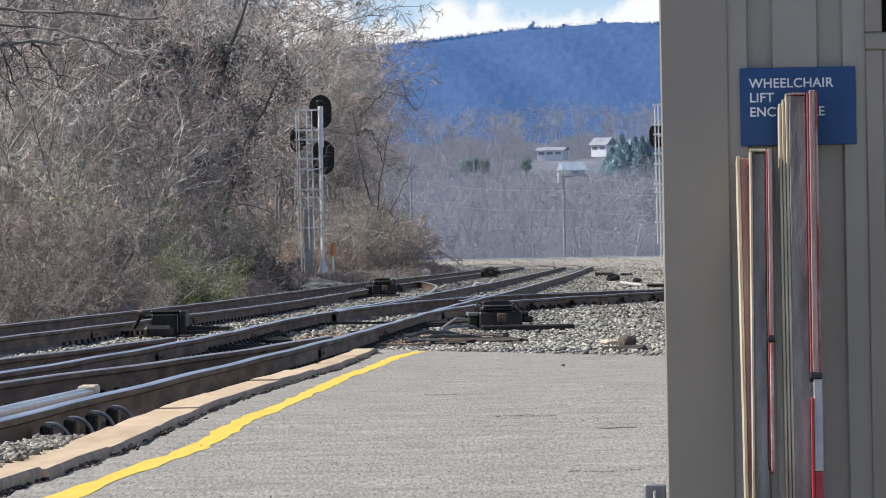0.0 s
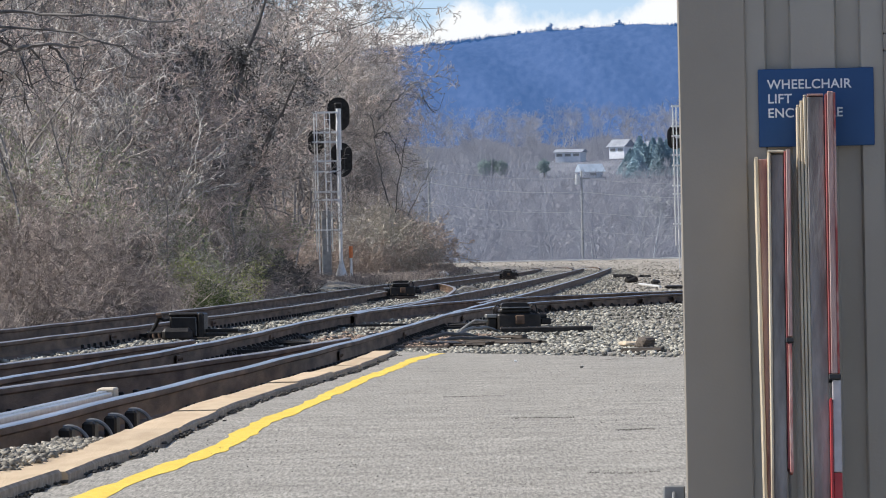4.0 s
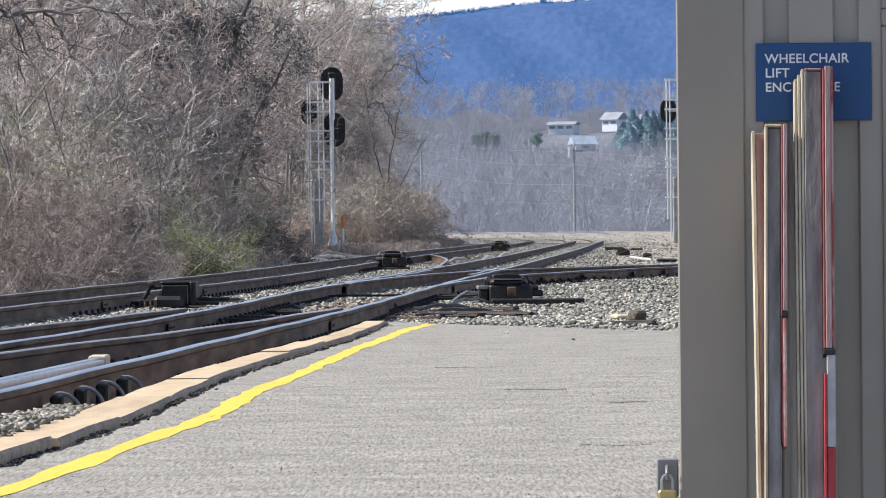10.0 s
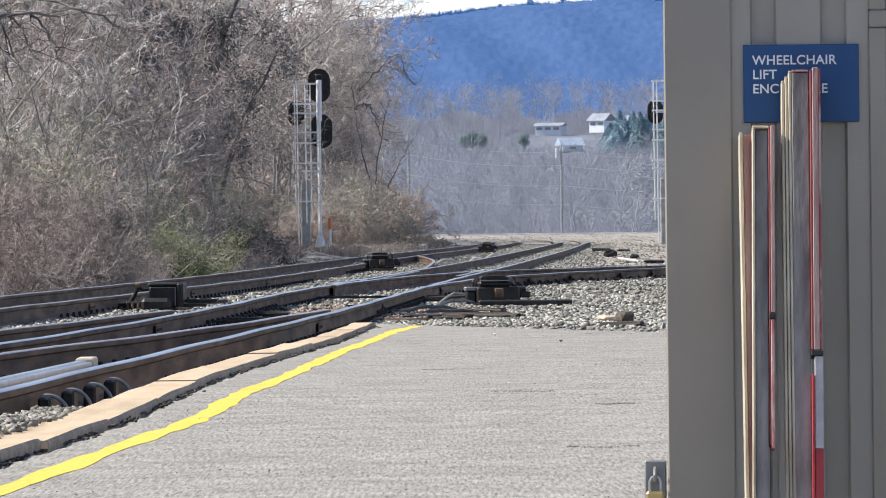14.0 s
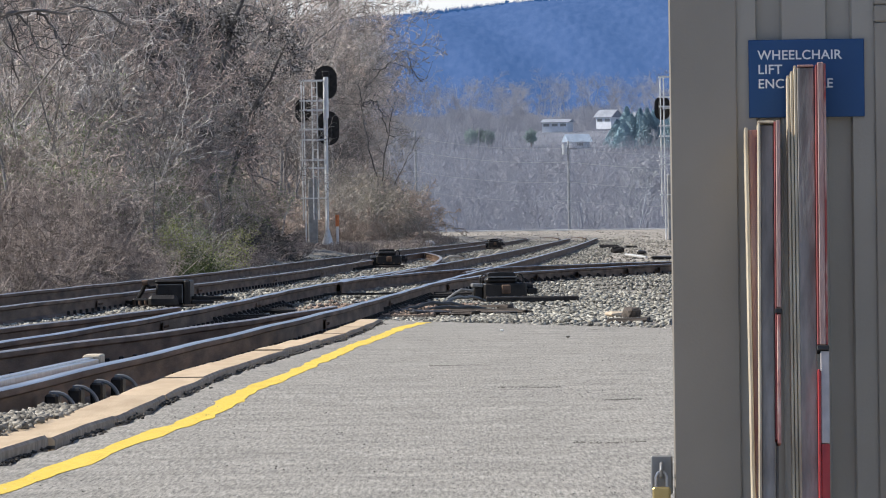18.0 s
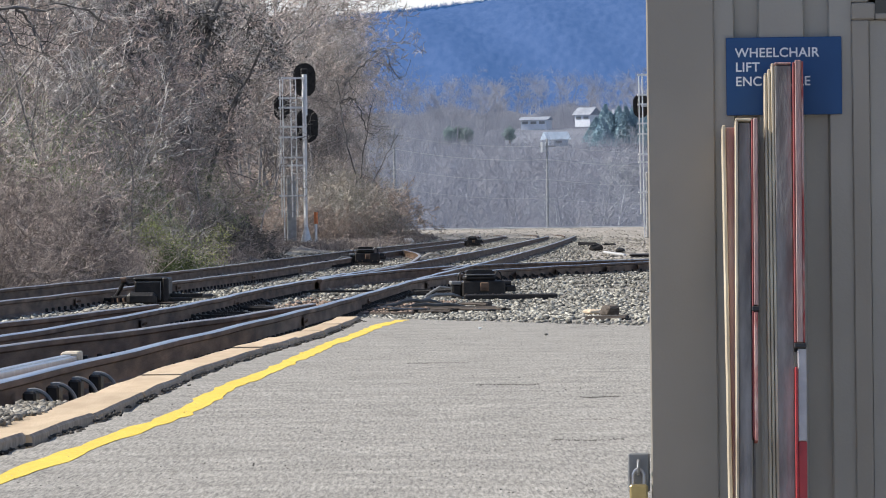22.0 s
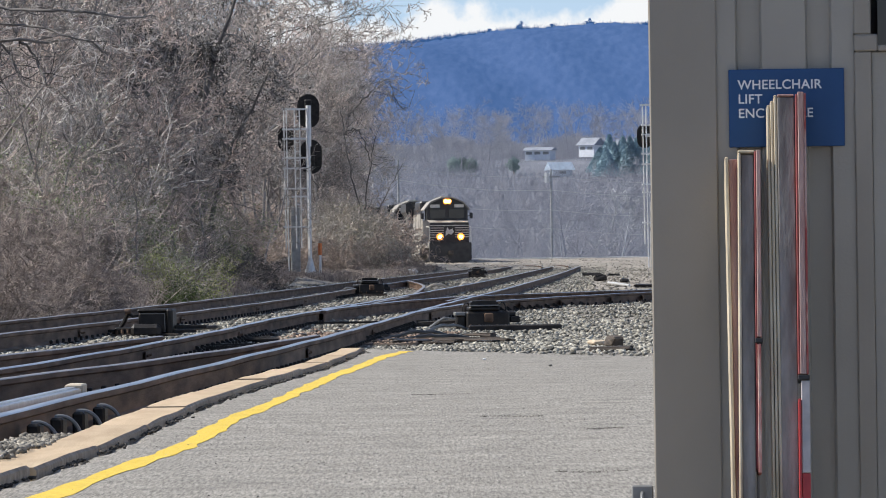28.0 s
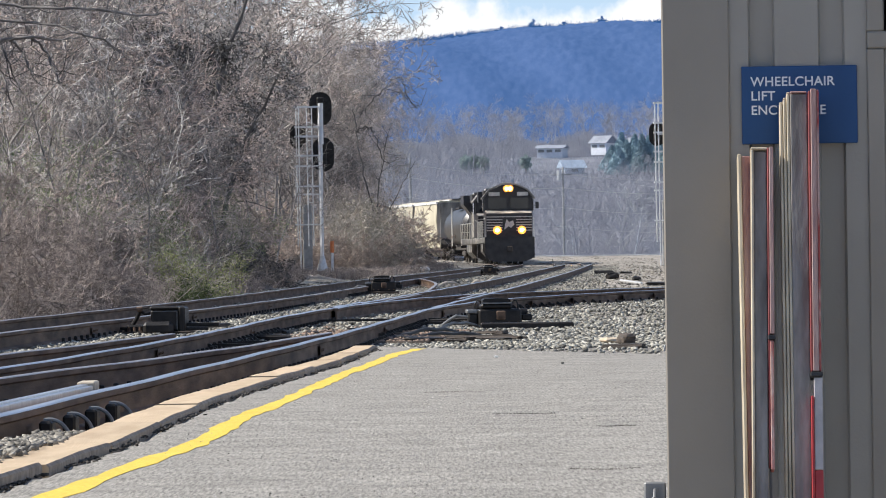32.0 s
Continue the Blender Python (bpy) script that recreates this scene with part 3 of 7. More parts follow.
def make_curb():
    rnd = random.Random(9)
    curb = thing("platform_curb", "row of tan concrete slabs edging the platform, uneven and cracked", "curb", NEAR, kind="structure")
    for y0, y1 in zip(JOINTS, JOINTS[1:]):
        w = float(np.interp(y0, [27, 44, 55], [0.31, 0.24, 0.22]))
        off, lift, skew, ph = rnd.uniform(-0.010, 0.010), rnd.uniform(-0.014, 0.014), rnd.uniform(-0.02, 0.02), rnd.uniform(0, 6.28)
        b = Build()
        n = 13
        vs = []
        for i in range(n):
            y = y0 + 0.022 + (y1 - y0 - 0.044) * i / (n - 1)
            x1 = float(curb_out(y)) - 0.02 + off + skew * (i / (n - 1) - 0.5) + 0.006 * math.sin(y * 2.3 + ph) + rnd.uniform(-0.0012, 0.0012) - (0.010 if i in (0, n - 1) else 0.0)
            x0 = x1 - w + rnd.uniform(-0.003, 0.003)
            t = 0.044 + lift * 0.5 + 0.003 * math.sin(y * 1.3 + ph) + rnd.uniform(-0.0003, 0.0003) - (0.006 if i in (0, n - 1) else 0.0)
            vs += [Vector(p) for p in ((x0, y, -0.15), (x0, y, t - 0.012), (x0 + 0.012, y, t), (x1 - 0.014, y, t), (x1, y, t - 0.014), (x1, y, -0.15))]
        fs = [(6 * i + j, 6 * i + (j + 1) % 6, 6 * i + 6 + (j + 1) % 6, 6 * i + 6 + j) for i in range(n - 1) for j in range(6)]
        fs += [tuple(range(6)), tuple(range(6 * n - 6, 6 * n))]
        b.add(vs, fs)
        b.s = [1 if k < 6 * (n - 1) and k % 6 in (3, 4) else 0 for k in range(len(fs))]
        part("slab", b, [M_CURB, M_CURBSIDE], curb)
    return curb


make_curb()

# ---- tracks ----
RAIL = [(-0.070, -0.186), (0.070, -0.186), (0.070, -0.172), (0.012, -0.150), (0.009, -0.050), (0.036, -0.036), (0.036, -0.006), (0.028, 0.0),
        (-0.028, 0.0), (-0.036, -0.006), (-0.036, -0.036), (-0.009, -0.050), (-0.012, -0.150), (-0.070, -0.172)]
RAIL_SLOTS = [0, 0, 0, 0, 0, 0, 1, 1, 1, 0, 0, 0, 0, 0]


def rail_line(pts, y0, y1, step=1.5, shift=0.0, xf=None):
    n = max(2, int((y1 - y0) / step))
    out = []
    for y in np.linspace(y0, y1, n + 1):
        x = float(xf(y)) if xf else float(curve_at(pts, y))
        out.append((x + shift, y, HEAD_Z + float(grade(y)) + 0.003 * math.sin(y * 0.9 + x)))
    return out


def rail_part(line, parent, head=M_HEAD, label=""):
    return part("rail", Build().sweep(RAIL, line, RAIL_SLOTS), [M_RAIL, head], parent, label)


def main_x(y):
    return np.where(y <= 330, curve_at(MAIN, np.minimum(y, 330)), back_x(y) + 4.1)


G = 1.51   # between rail centres
MAIN_L = [(18, -3.95), (27.75, -3.56), (39.7, -3.0), (47.5, -2.66), (61.2, -2.24), (75, -1.95), (87.5, -1.46), (100, -0.98), (122.9, -0.12), (160, 1.25), (203, 2.66), (330, 6.7)]
SPUR_R = [(79.3, -0.30), (86, 0.10), (92.7, 0.60), (100.6, 1.62), (107.1, 2.85), (113.9, 4.4), (122, 6.8), (131, 10.2)]
SPUR_L = [(87.5, -1.42), (96, -0.80), (104, 0.0), (109.5, 0.95), (114, 2.3), (119, 4.0), (125, 6.3), (134, 9.8)]
LEAD_R = [(24, -3.9), (30, -3.28), (36.7, -2.74), (40.9, -2.32), (47.45, -1.74), (57.4, -1.08)]
LEAD_L = [(24, -5.4), (30, -4.8), (36.7, -4.24), (41, -3.86), (46.1, -3.43), (52.6, -2.98), (58.5, -2.62)]

tie_b = Build().box(-1.15, 1.15, -0.115, 0.115, -0.09, 0.09, bev=0.012)
TIE = tie_b.mesh("tie", M_TIE)


def make_track(label, group, centre, y0, y1, step=0.56):
    tr = thing("railway_track", label, "railway track", kind="structure", group=group)
    for y in np.arange(y0, y1, step):
        t = part("tie", TIE, None, tr)
        t.location = (float(centre(y)), y, HEAD_Z - 0.186 - 0.092 + float(grade(y)))
        t.rotation_euler = (0, 0, random.uniform(-0.03, 0.03))
    return tr


track_main = make_track("main track with shiny worn rails on dark ties in ballast", "tracks", lambda y: curve_at(MAIN, y) - 1.0, 24, 130)
track_back = make_track("far track with dull brown rails along the bank", "tracks", lambda y: back_x(y), 60, 170)
track_lead = make_track("turnout lead with dark rails joining the main track", "tracks", lambda y: curve_at(LEAD_R, y) - 0.75, 30, 46)
track_spur = thing("railway_track", "spur curving away from the main track with dark rails", "railway track", kind="structure", group="tracks")

rail_part(rail_line(MAIN, 16, 330), track_main, label="long rail with a bright running surface")
rail_part(rail_line(None, 332, 440, 4, 0.0, main_x), track_main, M_RUST)
rail_part(rail_line(MAIN_L, 16, 88), track_main, label="long rail with a bright running surface")
rail_part(rail_line(MAIN_L, 92, 330), track_main)
rail_part(rail_line(None, 332, 440, 4, -1.5, main_x), track_main, M_RUST)
for sh in (-G / 2, G / 2):
    rail_part(rail_line(None, 45, 330, 2, sh, back_x), track_back, M_RUST)
    ln = []
    for s in np.arange(330, 470, 4):
        x, y, a = back_point(s)
        ln.append((x + sh * math.cos(a), y - sh * math.sin(a), HEAD_Z + float(grade(y))))
    rail_part(ln, track_back, M_RUST)
rail_part(rail_line(LEAD_R, 24, 57), track_lead, M_RUST)
rail_part(rail_line(LEAD_L, 24, 58), track_lead, M_RUST)
rail_part(rail_line(SPUR_R, 79.5, 131), track_spur, M_HEAD)
rail_part(rail_line(SPUR_L, 87.6, 134), track_spur, M_HEAD)

# ---- the shed ----
SHED = NEAR @ pose(0.588, 15.7, 0, 0, 0, -2.15)


def make_shed():
    shed = thing("storage_shed", "taupe metal-clad wheelchair lift enclosure with ribbed siding, standing on the platform", "shed", SHED)
    H, W, D = 2.15, 2.3, 1.7
    part("corner_trim", Build().box(0, 0.178, 0, 0.06, 0, H, bev=0.004), M_TRIM, shed, "smooth wide taupe corner board")
    b = Build()
    # ribbed sheet: raised flats and recessed bands
    bands = [(0.1786, 0.228, 0), (0.228, 0.298, 1), (0.298, 0.412, 0), (0.412, 0.482, 1), (0.482, 0.5394, 0)]
    pts = []
    for x0, x1, deep in bands:
        y = 0.030 if deep else 0.010
        pts += [(x0 + (0.006 if deep else 0), y), (x1 - (0.006 if deep else 0), y)]
    out = pts + [(0.5394, 0.07), (0.1786, 0.07)]
    b.prism(out, 0, H, "z")
    part("ribbed_siding", b, M_SIDING, shed)
    part("door_frame", Build().box(0.540, 0.585, 0.0, 0.07, 0, 1.4512, bev=0.003).box(0.540, 0.585, 0.0, 0.07, 1.4978, H, bev=0.003).box(0.540, 0.602, -0.003, 0.07, 1.452, 1.497, bev=0.004).box(0.6025, W, -0.003, 0.07, 1.452, 1.468, bev=0.003), M_TRIM, shed, "taupe door frame with a cross rail")
    part("door", Build().box(0.5853, 1.42, 0.012, 0.06, 0.02, 1.4512, bev=0.002), M_SIDING, shed, "flat taupe metal door")
    part("window", Build().box(0.604, 1.42, 0.03, 0.05, 1.469, 2.0), M_GLASS, shed, "dark window above the door rail")
    part("side_wall", Build().box(0.001, 0.06, 0.064, D, 0, H), M_SIDING, shed)
    part("side_wall", Build().box(W - 0.06, W, 0.07, D, 0, H), M_SIDING, shed)
    part("back_wall", Build().box(0.06, W - 0.06, D - 0.06, D, 0, H), M_SIDING, shed)
    part("front_wall", Build().box(1.424, W, 0.004, 0.066, 0, 1.443).box(1.424, W, 0.004, 0.066, 1.493, H), M_SIDING, shed)
    part("roof", Build().box(-0.08, W + 0.08, -0.1, D + 0.08, H + 0.003, H + 0.09, bev=0.01), M_TRIM, shed)
    hasp = part("hasp", Build().box(-0.062, -0.004, 0.012, 0.022, 0.215, 0.318, bev=0.004).path([(-0.034, 0.012, 0.262), (-0.034, -0.014, 0.266), (-0.034, -0.018, 0.280), (-0.034, -0.010, 0.292), (-0.034, 0.012, 0.298)], 0.0045, 7), M_PLATE, shed, "grey steel hasp plate")
    lock = part("padlock", Build().box(-0.058, -0.010, -0.020, 0.010, 0.195, 0.236, bev=0.005), M_BRASS, hasp, "brass padlock with a steel shackle")
    sh = [(-0.048, -0.006, 0.232), (-0.048, -0.006, 0.262), (-0.043, -0.006, 0.272), (-0.034, -0.006, 0.277), (-0.025, -0.006, 0.272), (-0.020, -0.006, 0.262), (-0.020, -0.006, 0.232)]
    part("shackle", Build().path(sh, 0.0042, 8), M_STEEL, hasp)
    return shed


make_shed()


def text_mesh(body, size, spacing):
    cu = bpy.data.curves.new("letters", "FONT")
    cu.body, cu.size, cu.space_line, cu.extrude, cu.space_character = body, size, spacing, 0.0006, 1.04
    cu.offset = 0.0005
    ob = bpy.data.objects.new("letters", cu)
    scene.collection.objects.link(ob)
    bpy.context.view_layer.update()
    me = bpy.data.meshes.new_from_object(ob.evaluated_get(bpy.context.evaluated_depsgraph_get()))
    bpy.data.objects.remove(ob)
    me.materials.clear()
    me.materials.append(M_LETTER)
    return me


def make_sign():
    sign = thing("wall_sign", "blue sign with white lettering screwed to the shed siding", "sign", SHED @ pose(0.209, 0.0, 1.204))
    part("panel", Build().box(0, 0.304, 0.001, 0.008, 0, 0.205, bev=0.002), M_SIGN, sign)
    tx = part("lettering", text_mesh("WHEELCHAIR\nLIFT\nENCLOSURE", 0.0345, 1.09), None, sign, "white capital letters")
    tx.matrix_local = pose(0.024, -0.0008, 0.153, 90, 0, 0)
    part("backing", Build().box(0.004, 0.300, 0.0085, 0.0096, 0.004, 0.201), M_ALU, sign, "thin metal backing plate")
    return sign


make_sign()


def arm_bar(name, label, parts, x, z_top, lean_x, y_top, y_bot, group="leaning barrier arms"):
    """A long bar that leans on the shed. parts: name, x0, x1, depth0, depth1, z0, z1, material, label; x0.. in the bar's width."""
    b0, b1 = Vector((x + lean_x, y_bot, 0.012)), Vector((x, y_top, z_top))
    up = (b1 - b0)
    L = up.length
    up.normalize()
    side = Vector((1, 0, 0))
    side = (side - up * side.dot(up)).normalized()
    dep = up.cross(side)
    m = Matrix((( side.x, dep.x, up.x, b0.x), (side.y, dep.y, up.y, b0.y), (side.z, dep.z, up.z, b0.z), (0, 0, 0, 1)))
    ob = thing(name, label, "barrier arm", NEAR @ m, group=group)
    for nm, x0, x1, d0, d1, z0, z1, mat, lab in parts:
        part(nm, Build().box(x0, x1, d0, d1, z0 * L, z1 * L, bev=0.0015), mat, ob, lab)
    return ob


def make_arms():
    # the shorter bundle
    arm_bar("barrier_arm", "weathered gate arm with cream edge and faded red face", [
        ("edge_strip", 0.0, 0.009, -0.004, 0.060, 0, 1, M_CREAM, "cream edge with its sunlit brightness put into the paint"),
        ("face", 0.010, 0.034, 0.006, 0.050, 0, 0.997, M_DUSKPINK, "dusty pinkish face")], 0.781, 1.177, -0.004, 15.63, 15.36)
    arm_bar("barrier_arm", "grey aluminium gate arm with cream edge, leaning on the shed", [
        ("edge_strip", 0.0, 0.007, -0.010, 0.052, 0, 1, M_CREAM, "cream edge with its sunlit brightness put into the paint"),
        ("face", 0.008, 0.041, 0.0, 0.046, 0, 0.998, M_GREYARM, "dull grey face with stains"),
        ("cap", 0.0, 0.042, -0.010, 0.052, 1.001, 1.006, M_CREAM, "end cap painted cream as if sunlit")], 0.814, 1.186, -0.024, 15.60, 15.33)
    arm_bar("barrier_arm", "short red and pink painted gate arm hung beside the others", [
        ("upper_strip", 0.005, 0.016, -0.006, 0.040, 0.588, 1, M_DUSKPINK, "flaking pink paint"),
        ("dark_edge", 0.0, 0.0047, -0.003, 0.040, 0.30, 0.998, M_DARKRED, "dark red edge"),
        ("clip", -0.001, 0.018, -0.008, 0.044, 0.575, 0.585, M_BLACK, "black band"),
        ("lower_strip", 0.005, 0.014, -0.006, 0.036, 0.292, 0.573, M_PINK, "flaking pink paint"),
        ("back_rail", 0.003, 0.010, 0.042, 0.055, 0.0, 0.9, M_GREYARM, "")], 0.856, 1.194, -0.022, 15.59, 15.33)
    # the taller bundle
    for i, (dx, h) in enumerate(((0.0, 1.312), (0.009, 1.322), (0.018, 1.336))):
        arm_bar("barrier_arm", "thin cream-edged gate arm stacked against the shed", [
            ("edge_strip", 0.0, 0.0072, -0.004 - 0.004 * i, 0.055, 0, 0.996, M_CREAM, "cream edge with its sunlit brightness put into the paint"),
            ("end_cap", 0.0, 0.0072, -0.004 - 0.004 * i, 0.055, 0.9965, 1, M_CREAM, ""),
            ("back_rail", 0.001, 0.0062, 0.0555, 0.068, 0.0, 0.95, M_GREYARM, "")], 0.893 + dx, h, -0.014, 15.63, 15.35)
    arm_bar("barrier_arm", "wide grey gate arm with reddish stains, leaning on the shed", [
        ("face", 0.0, 0.043, 0.0, 0.05, 0, 0.998, M_GREYARM, "grey face turning reddish below"),
        ("cap", 0.0, 0.043, -0.002, 0.052, 1.0, 1.004, M_DUSKPINK, "")], 0.920, 1.335, -0.018, 15.61, 15.34)
    arm_bar("barrier_arm", "gate arm with flaked red paint above white and red reflector strips", [
        ("upper_strip", 0.006, 0.0215, -0.010, 0.046, 0.448, 1, M_DUSKPINK, "flaking cream and pink paint"),
        ("dark_edge", 0.0, 0.0057, -0.007, 0.046, 0.448, 0.996, M_DARKRED, "dark red edge"),
        ("red_edge", 0.0218, 0.0275, -0.008, 0.046, 0.448, 0.998, M_PINK, "flaked red edge"),
        ("clip", -0.001, 0.030, -0.014, 0.05, 0.437, 0.446, M_BLACK, "black band"),
        ("edge_strip", 0.0, 0.007, -0.012, 0.046, 0.0, 0.40, M_RED, "red painted edge"),
        ("white_reflector", 0.008, 0.030, -0.006, 0.046, 0.258, 0.436, M_REFL, "white reflective strip"),
        ("red_reflector", 0.008, 0.030, -0.006, 0.046, 0.0, 0.257, M_RED, "red reflective strip")], 0.966, 1.344, -0.022, 15.60, 15.33)


make_arms()


# ---- signals ----
M_CONDUIT = surf("weathered_zinc", (0.26, 0.26, 0.26), (0.38, 0.38, 0.37), 5, 0.6, 0.1, 30, metal=0.2, big=0.2)


def make_signal(name, label, m, heads, group):
    """A square lattice ladder mast with signal heads: (x, z, height, width)."""
    sg = thing(name, label, "railway signal", m, group=group)
    part("footing", Build().box(0.18, 0.62, -0.2, 0.2, -0.5, 0.06, bev=0.03), M_PLATE, sg)
    H = 6.42
    part("mast", Build().tube((0.40, -0.30, 0.05), (0.40, -0.30, 4.9), 0.062, 0.062, 12), M_WHITE, sg, "white round mast")
    part("mast_top", Build().tube((0.40, -0.30, 4.9), (0.40, -0.30, H + 0.06), 0.105, 0.10, 12), M_WHITE, sg, "thick white mast top")
    part("mast_base", Build().tube((0.40, -0.30, 0.02), (0.40, -0.30, 0.62), 0.24, 0.075, 12), M_ALU, sg, "flared grey foot")
    for x, y, z0 in ((-0.56, 0.20, 1.0), (-0.45, -0.32, 0.1), (-0.14, -0.32, 1.0), (0.04, 0.22, 1.0), (0.30, 0.22, 0.1)):
        part("upright", Build().tube((x + 0.03, y, z0), (x, y, H - 0.03), 0.025, n=6), M_WHITE, sg)
    part("conduit_box", Build().box(-0.34, 0.02, -0.14, 0.14, 0.08, 2.6, bev=0.03), M_CONDUIT, sg, "weathered grey conduit box")
    for z in np.arange(2.0, H, 0.34):
        part("rung", Build().tube((-0.14, -0.32, z), (0.04, 0.22, z), 0.014, n=5), M_WHITE, sg)
    for z in (1.80, 2.96, 3.27, 4.05, 4.45, 5.18, 5.55, 6.32):
        part("platform_bar", Build().box(-0.60, 0.46, -0.375, -0.335, z, z + 0.055).box(-0.60, 0.34, 0.245, 0.285, z, z + 0.055).box(-0.62, -0.585, -0.375, 0.285, z, z + 0.055), M_WHITE, sg)
    for x, z, h, w in heads:
        b = Build()
        n, pts = 14, []
        r = w / 2
        for i in range(n + 1):
            a = math.pi * i / n
            pts.append((x + r * math.cos(a), z + h / 2 - r + r * math.sin(a)))
        for i in range(n + 1):
            a = math.pi + math.pi * i / n
            pts.append((x + r * math.cos(a), z - h / 2 + r + r * math.sin(a)))
        b.prism(pts, 0.40, 0.44, "y")
        head = part("signal_head", b, M_GREASE, sg, "black oval signal backing seen from behind")
        part("housing", Build().box(x - 0.15, x + 0.15, 0.20, 0.396, z - h / 2 + 0.2, z + h / 2 - 0.2, bev=0.05), M_GREASE, head)
        part("latch", Build().box(x - 0.10, x - 0.05, 0.17, 0.198, z - 0.03, z + 0.03, bev=0.006), M_ALU, head, "small pale latch")
        k = 3 if h > 1 else 1
        for i in range(k):
            zz = z + (i - (k - 1) / 2) * 0.33
            part("hood", Build().tube((x, 0.44, zz), (x, 0.76, zz), 0.11, 0.11, 10, False), M_BLACK, head)
        part("bracket", Build().box(min(x, 0.40), max(x, 0.40) + 0.01, 0.10, 0.16, z - 0.04, z + 0.04), M_ALU, sg)
    return sg


make_signal("railway_signal", "tall white lattice signal mast with three black heads beside the bank", pose(-5.05, 229, 0.43),
            [(0.385, 6.28, 1.30, 0.86), (-0.50, 5.22, 0.95, 0.60), (0.465, 4.52, 1.32, 0.84)], "signals")
make_signal("railway_signal", "white lattice signal mast half hidden behind the shed", pose(8.75, 229, 0.40),
            [(-0.48, 5.16, 0.92, 0.60)], "signals")
mk = thing("marker_post", "short post with an orange top by the signal", "marker post", pose(-4.28, 229, 0.42))
part("post", Build().tube((0, 0, -0.1), (0, 0, 1.05), 0.05, n=8), M_WHITE, mk)
part("band", Build().tube((0, 0, 0.75), (0, 0, 1.2), 0.075, n=8), M_ORANGE, mk, "orange band")


# ---- switch machines ----
def make_switch_machine(label, m, s=1.0):
    """A low machine: stepped housing, domed lid between two lifting loops, side gearbox and throw rods."""
    sm = thing("switch_machine", label, "switch machine", m @ Matrix.Scale(s, 4), group="switch machines")
    part("base", Build().box(-0.42, 0.34, -0.26, 0.26, -0.1, 0.05, bev=0.012), M_TIE, sm)
    part("housing", Build().box(-0.28, 0.27, -0.22, 0.22, 0.05, 0.265, bev=0.022), M_GREASE, sm)
    part("shoulder", Build().box(-0.25, 0.15, -0.20, 0.20, 0.265, 0.335, bev=0.025), M_GREASE, sm)
    lid = part("lid", Build().prism([(-0.225, 0.335), (0.125, 0.335), (0.125, 0.380), (0.10, 0.398), (-0.05, 0.404), (-0.20, 0.398), (-0.225, 0.380)], -0.19, 0.19, "y"), M_GREASE, sm, "domed dark lid")
    # pale strip: the highlight on the lid's edge, built in as colour
    part("lid_rim", Build().box(-0.245, 0.145, -0.205, -0.19, 0.333, 0.349, bev=0.004), M_PLATE, lid, "pale strip painting the light along the lid's edge")
    for x in (-0.27, 0.19):
        part("lifting_loop", Build().path([(x - 0.05, -0.1, 0.26), (x - 0.05, -0.1, 0.33), (x - 0.015, -0.1, 0.375), (x + 0.02, -0.1, 0.370), (x + 0.04, -0.1, 0.32), (x + 0.04, -0.1, 0.26)], 0.011, 7), M_GREASE, sm)
    # lighter than the housing: light on its top put into the colour
    part("cover_plate", Build().box(-0.42, -0.285, -0.16, 0.16, 0.215, 0.262, bev=0.008), M_PLATE, sm, "cover plate coloured light grey for its lit top")
    part("crank_box", Build().box(-0.40, -0.284, -0.14, 0.14, 0.05, 0.213, bev=0.015), M_GREASE, sm)
    part("front_cap", Build().box(-0.055, 0.06, -0.25, -0.222, 0.13, 0.245, bev=0.012), M_RAIL, sm, "square front cap")
    part("gearbox", Build().box(0.274, 0.41, -0.15, 0.12, 0.12, 0.20, bev=0.015).tube((0.274, 0.0, 0.22), (0.36, 0.0, 0.22), 0.05, 0.04, 10), M_GREASE, sm)
    for bx in (-0.23, -0.12, 0.11, 0.22):
        part("bolt", Build().tube((bx, -0.22, 0.09), (bx, -0.243, 0.09), 0.016, n=6), M_RAIL, sm)
    part("throw_rod", Build().box(-0.95, -0.405, -0.03, 0.03, 0.085, 0.12, bev=0.006), M_GREASE, sm)
    part("lock_rod", Build().path([(-0.405, -0.10, 0.17), (-0.56, -0.12, 0.19), (-0.66, -0.13, 0.13), (-0.80, -0.14, 0.03)], 0.017, 7), M_PLATE, sm, "bent pale rod")
    part("lock_rod", Build().path([(-0.405, -0.05, 0.09), (-0.62, -0.08, 0.08), (-0.88, -0.10, 0.05)], 0.014, 7), M_GREASE, sm)
    return sm


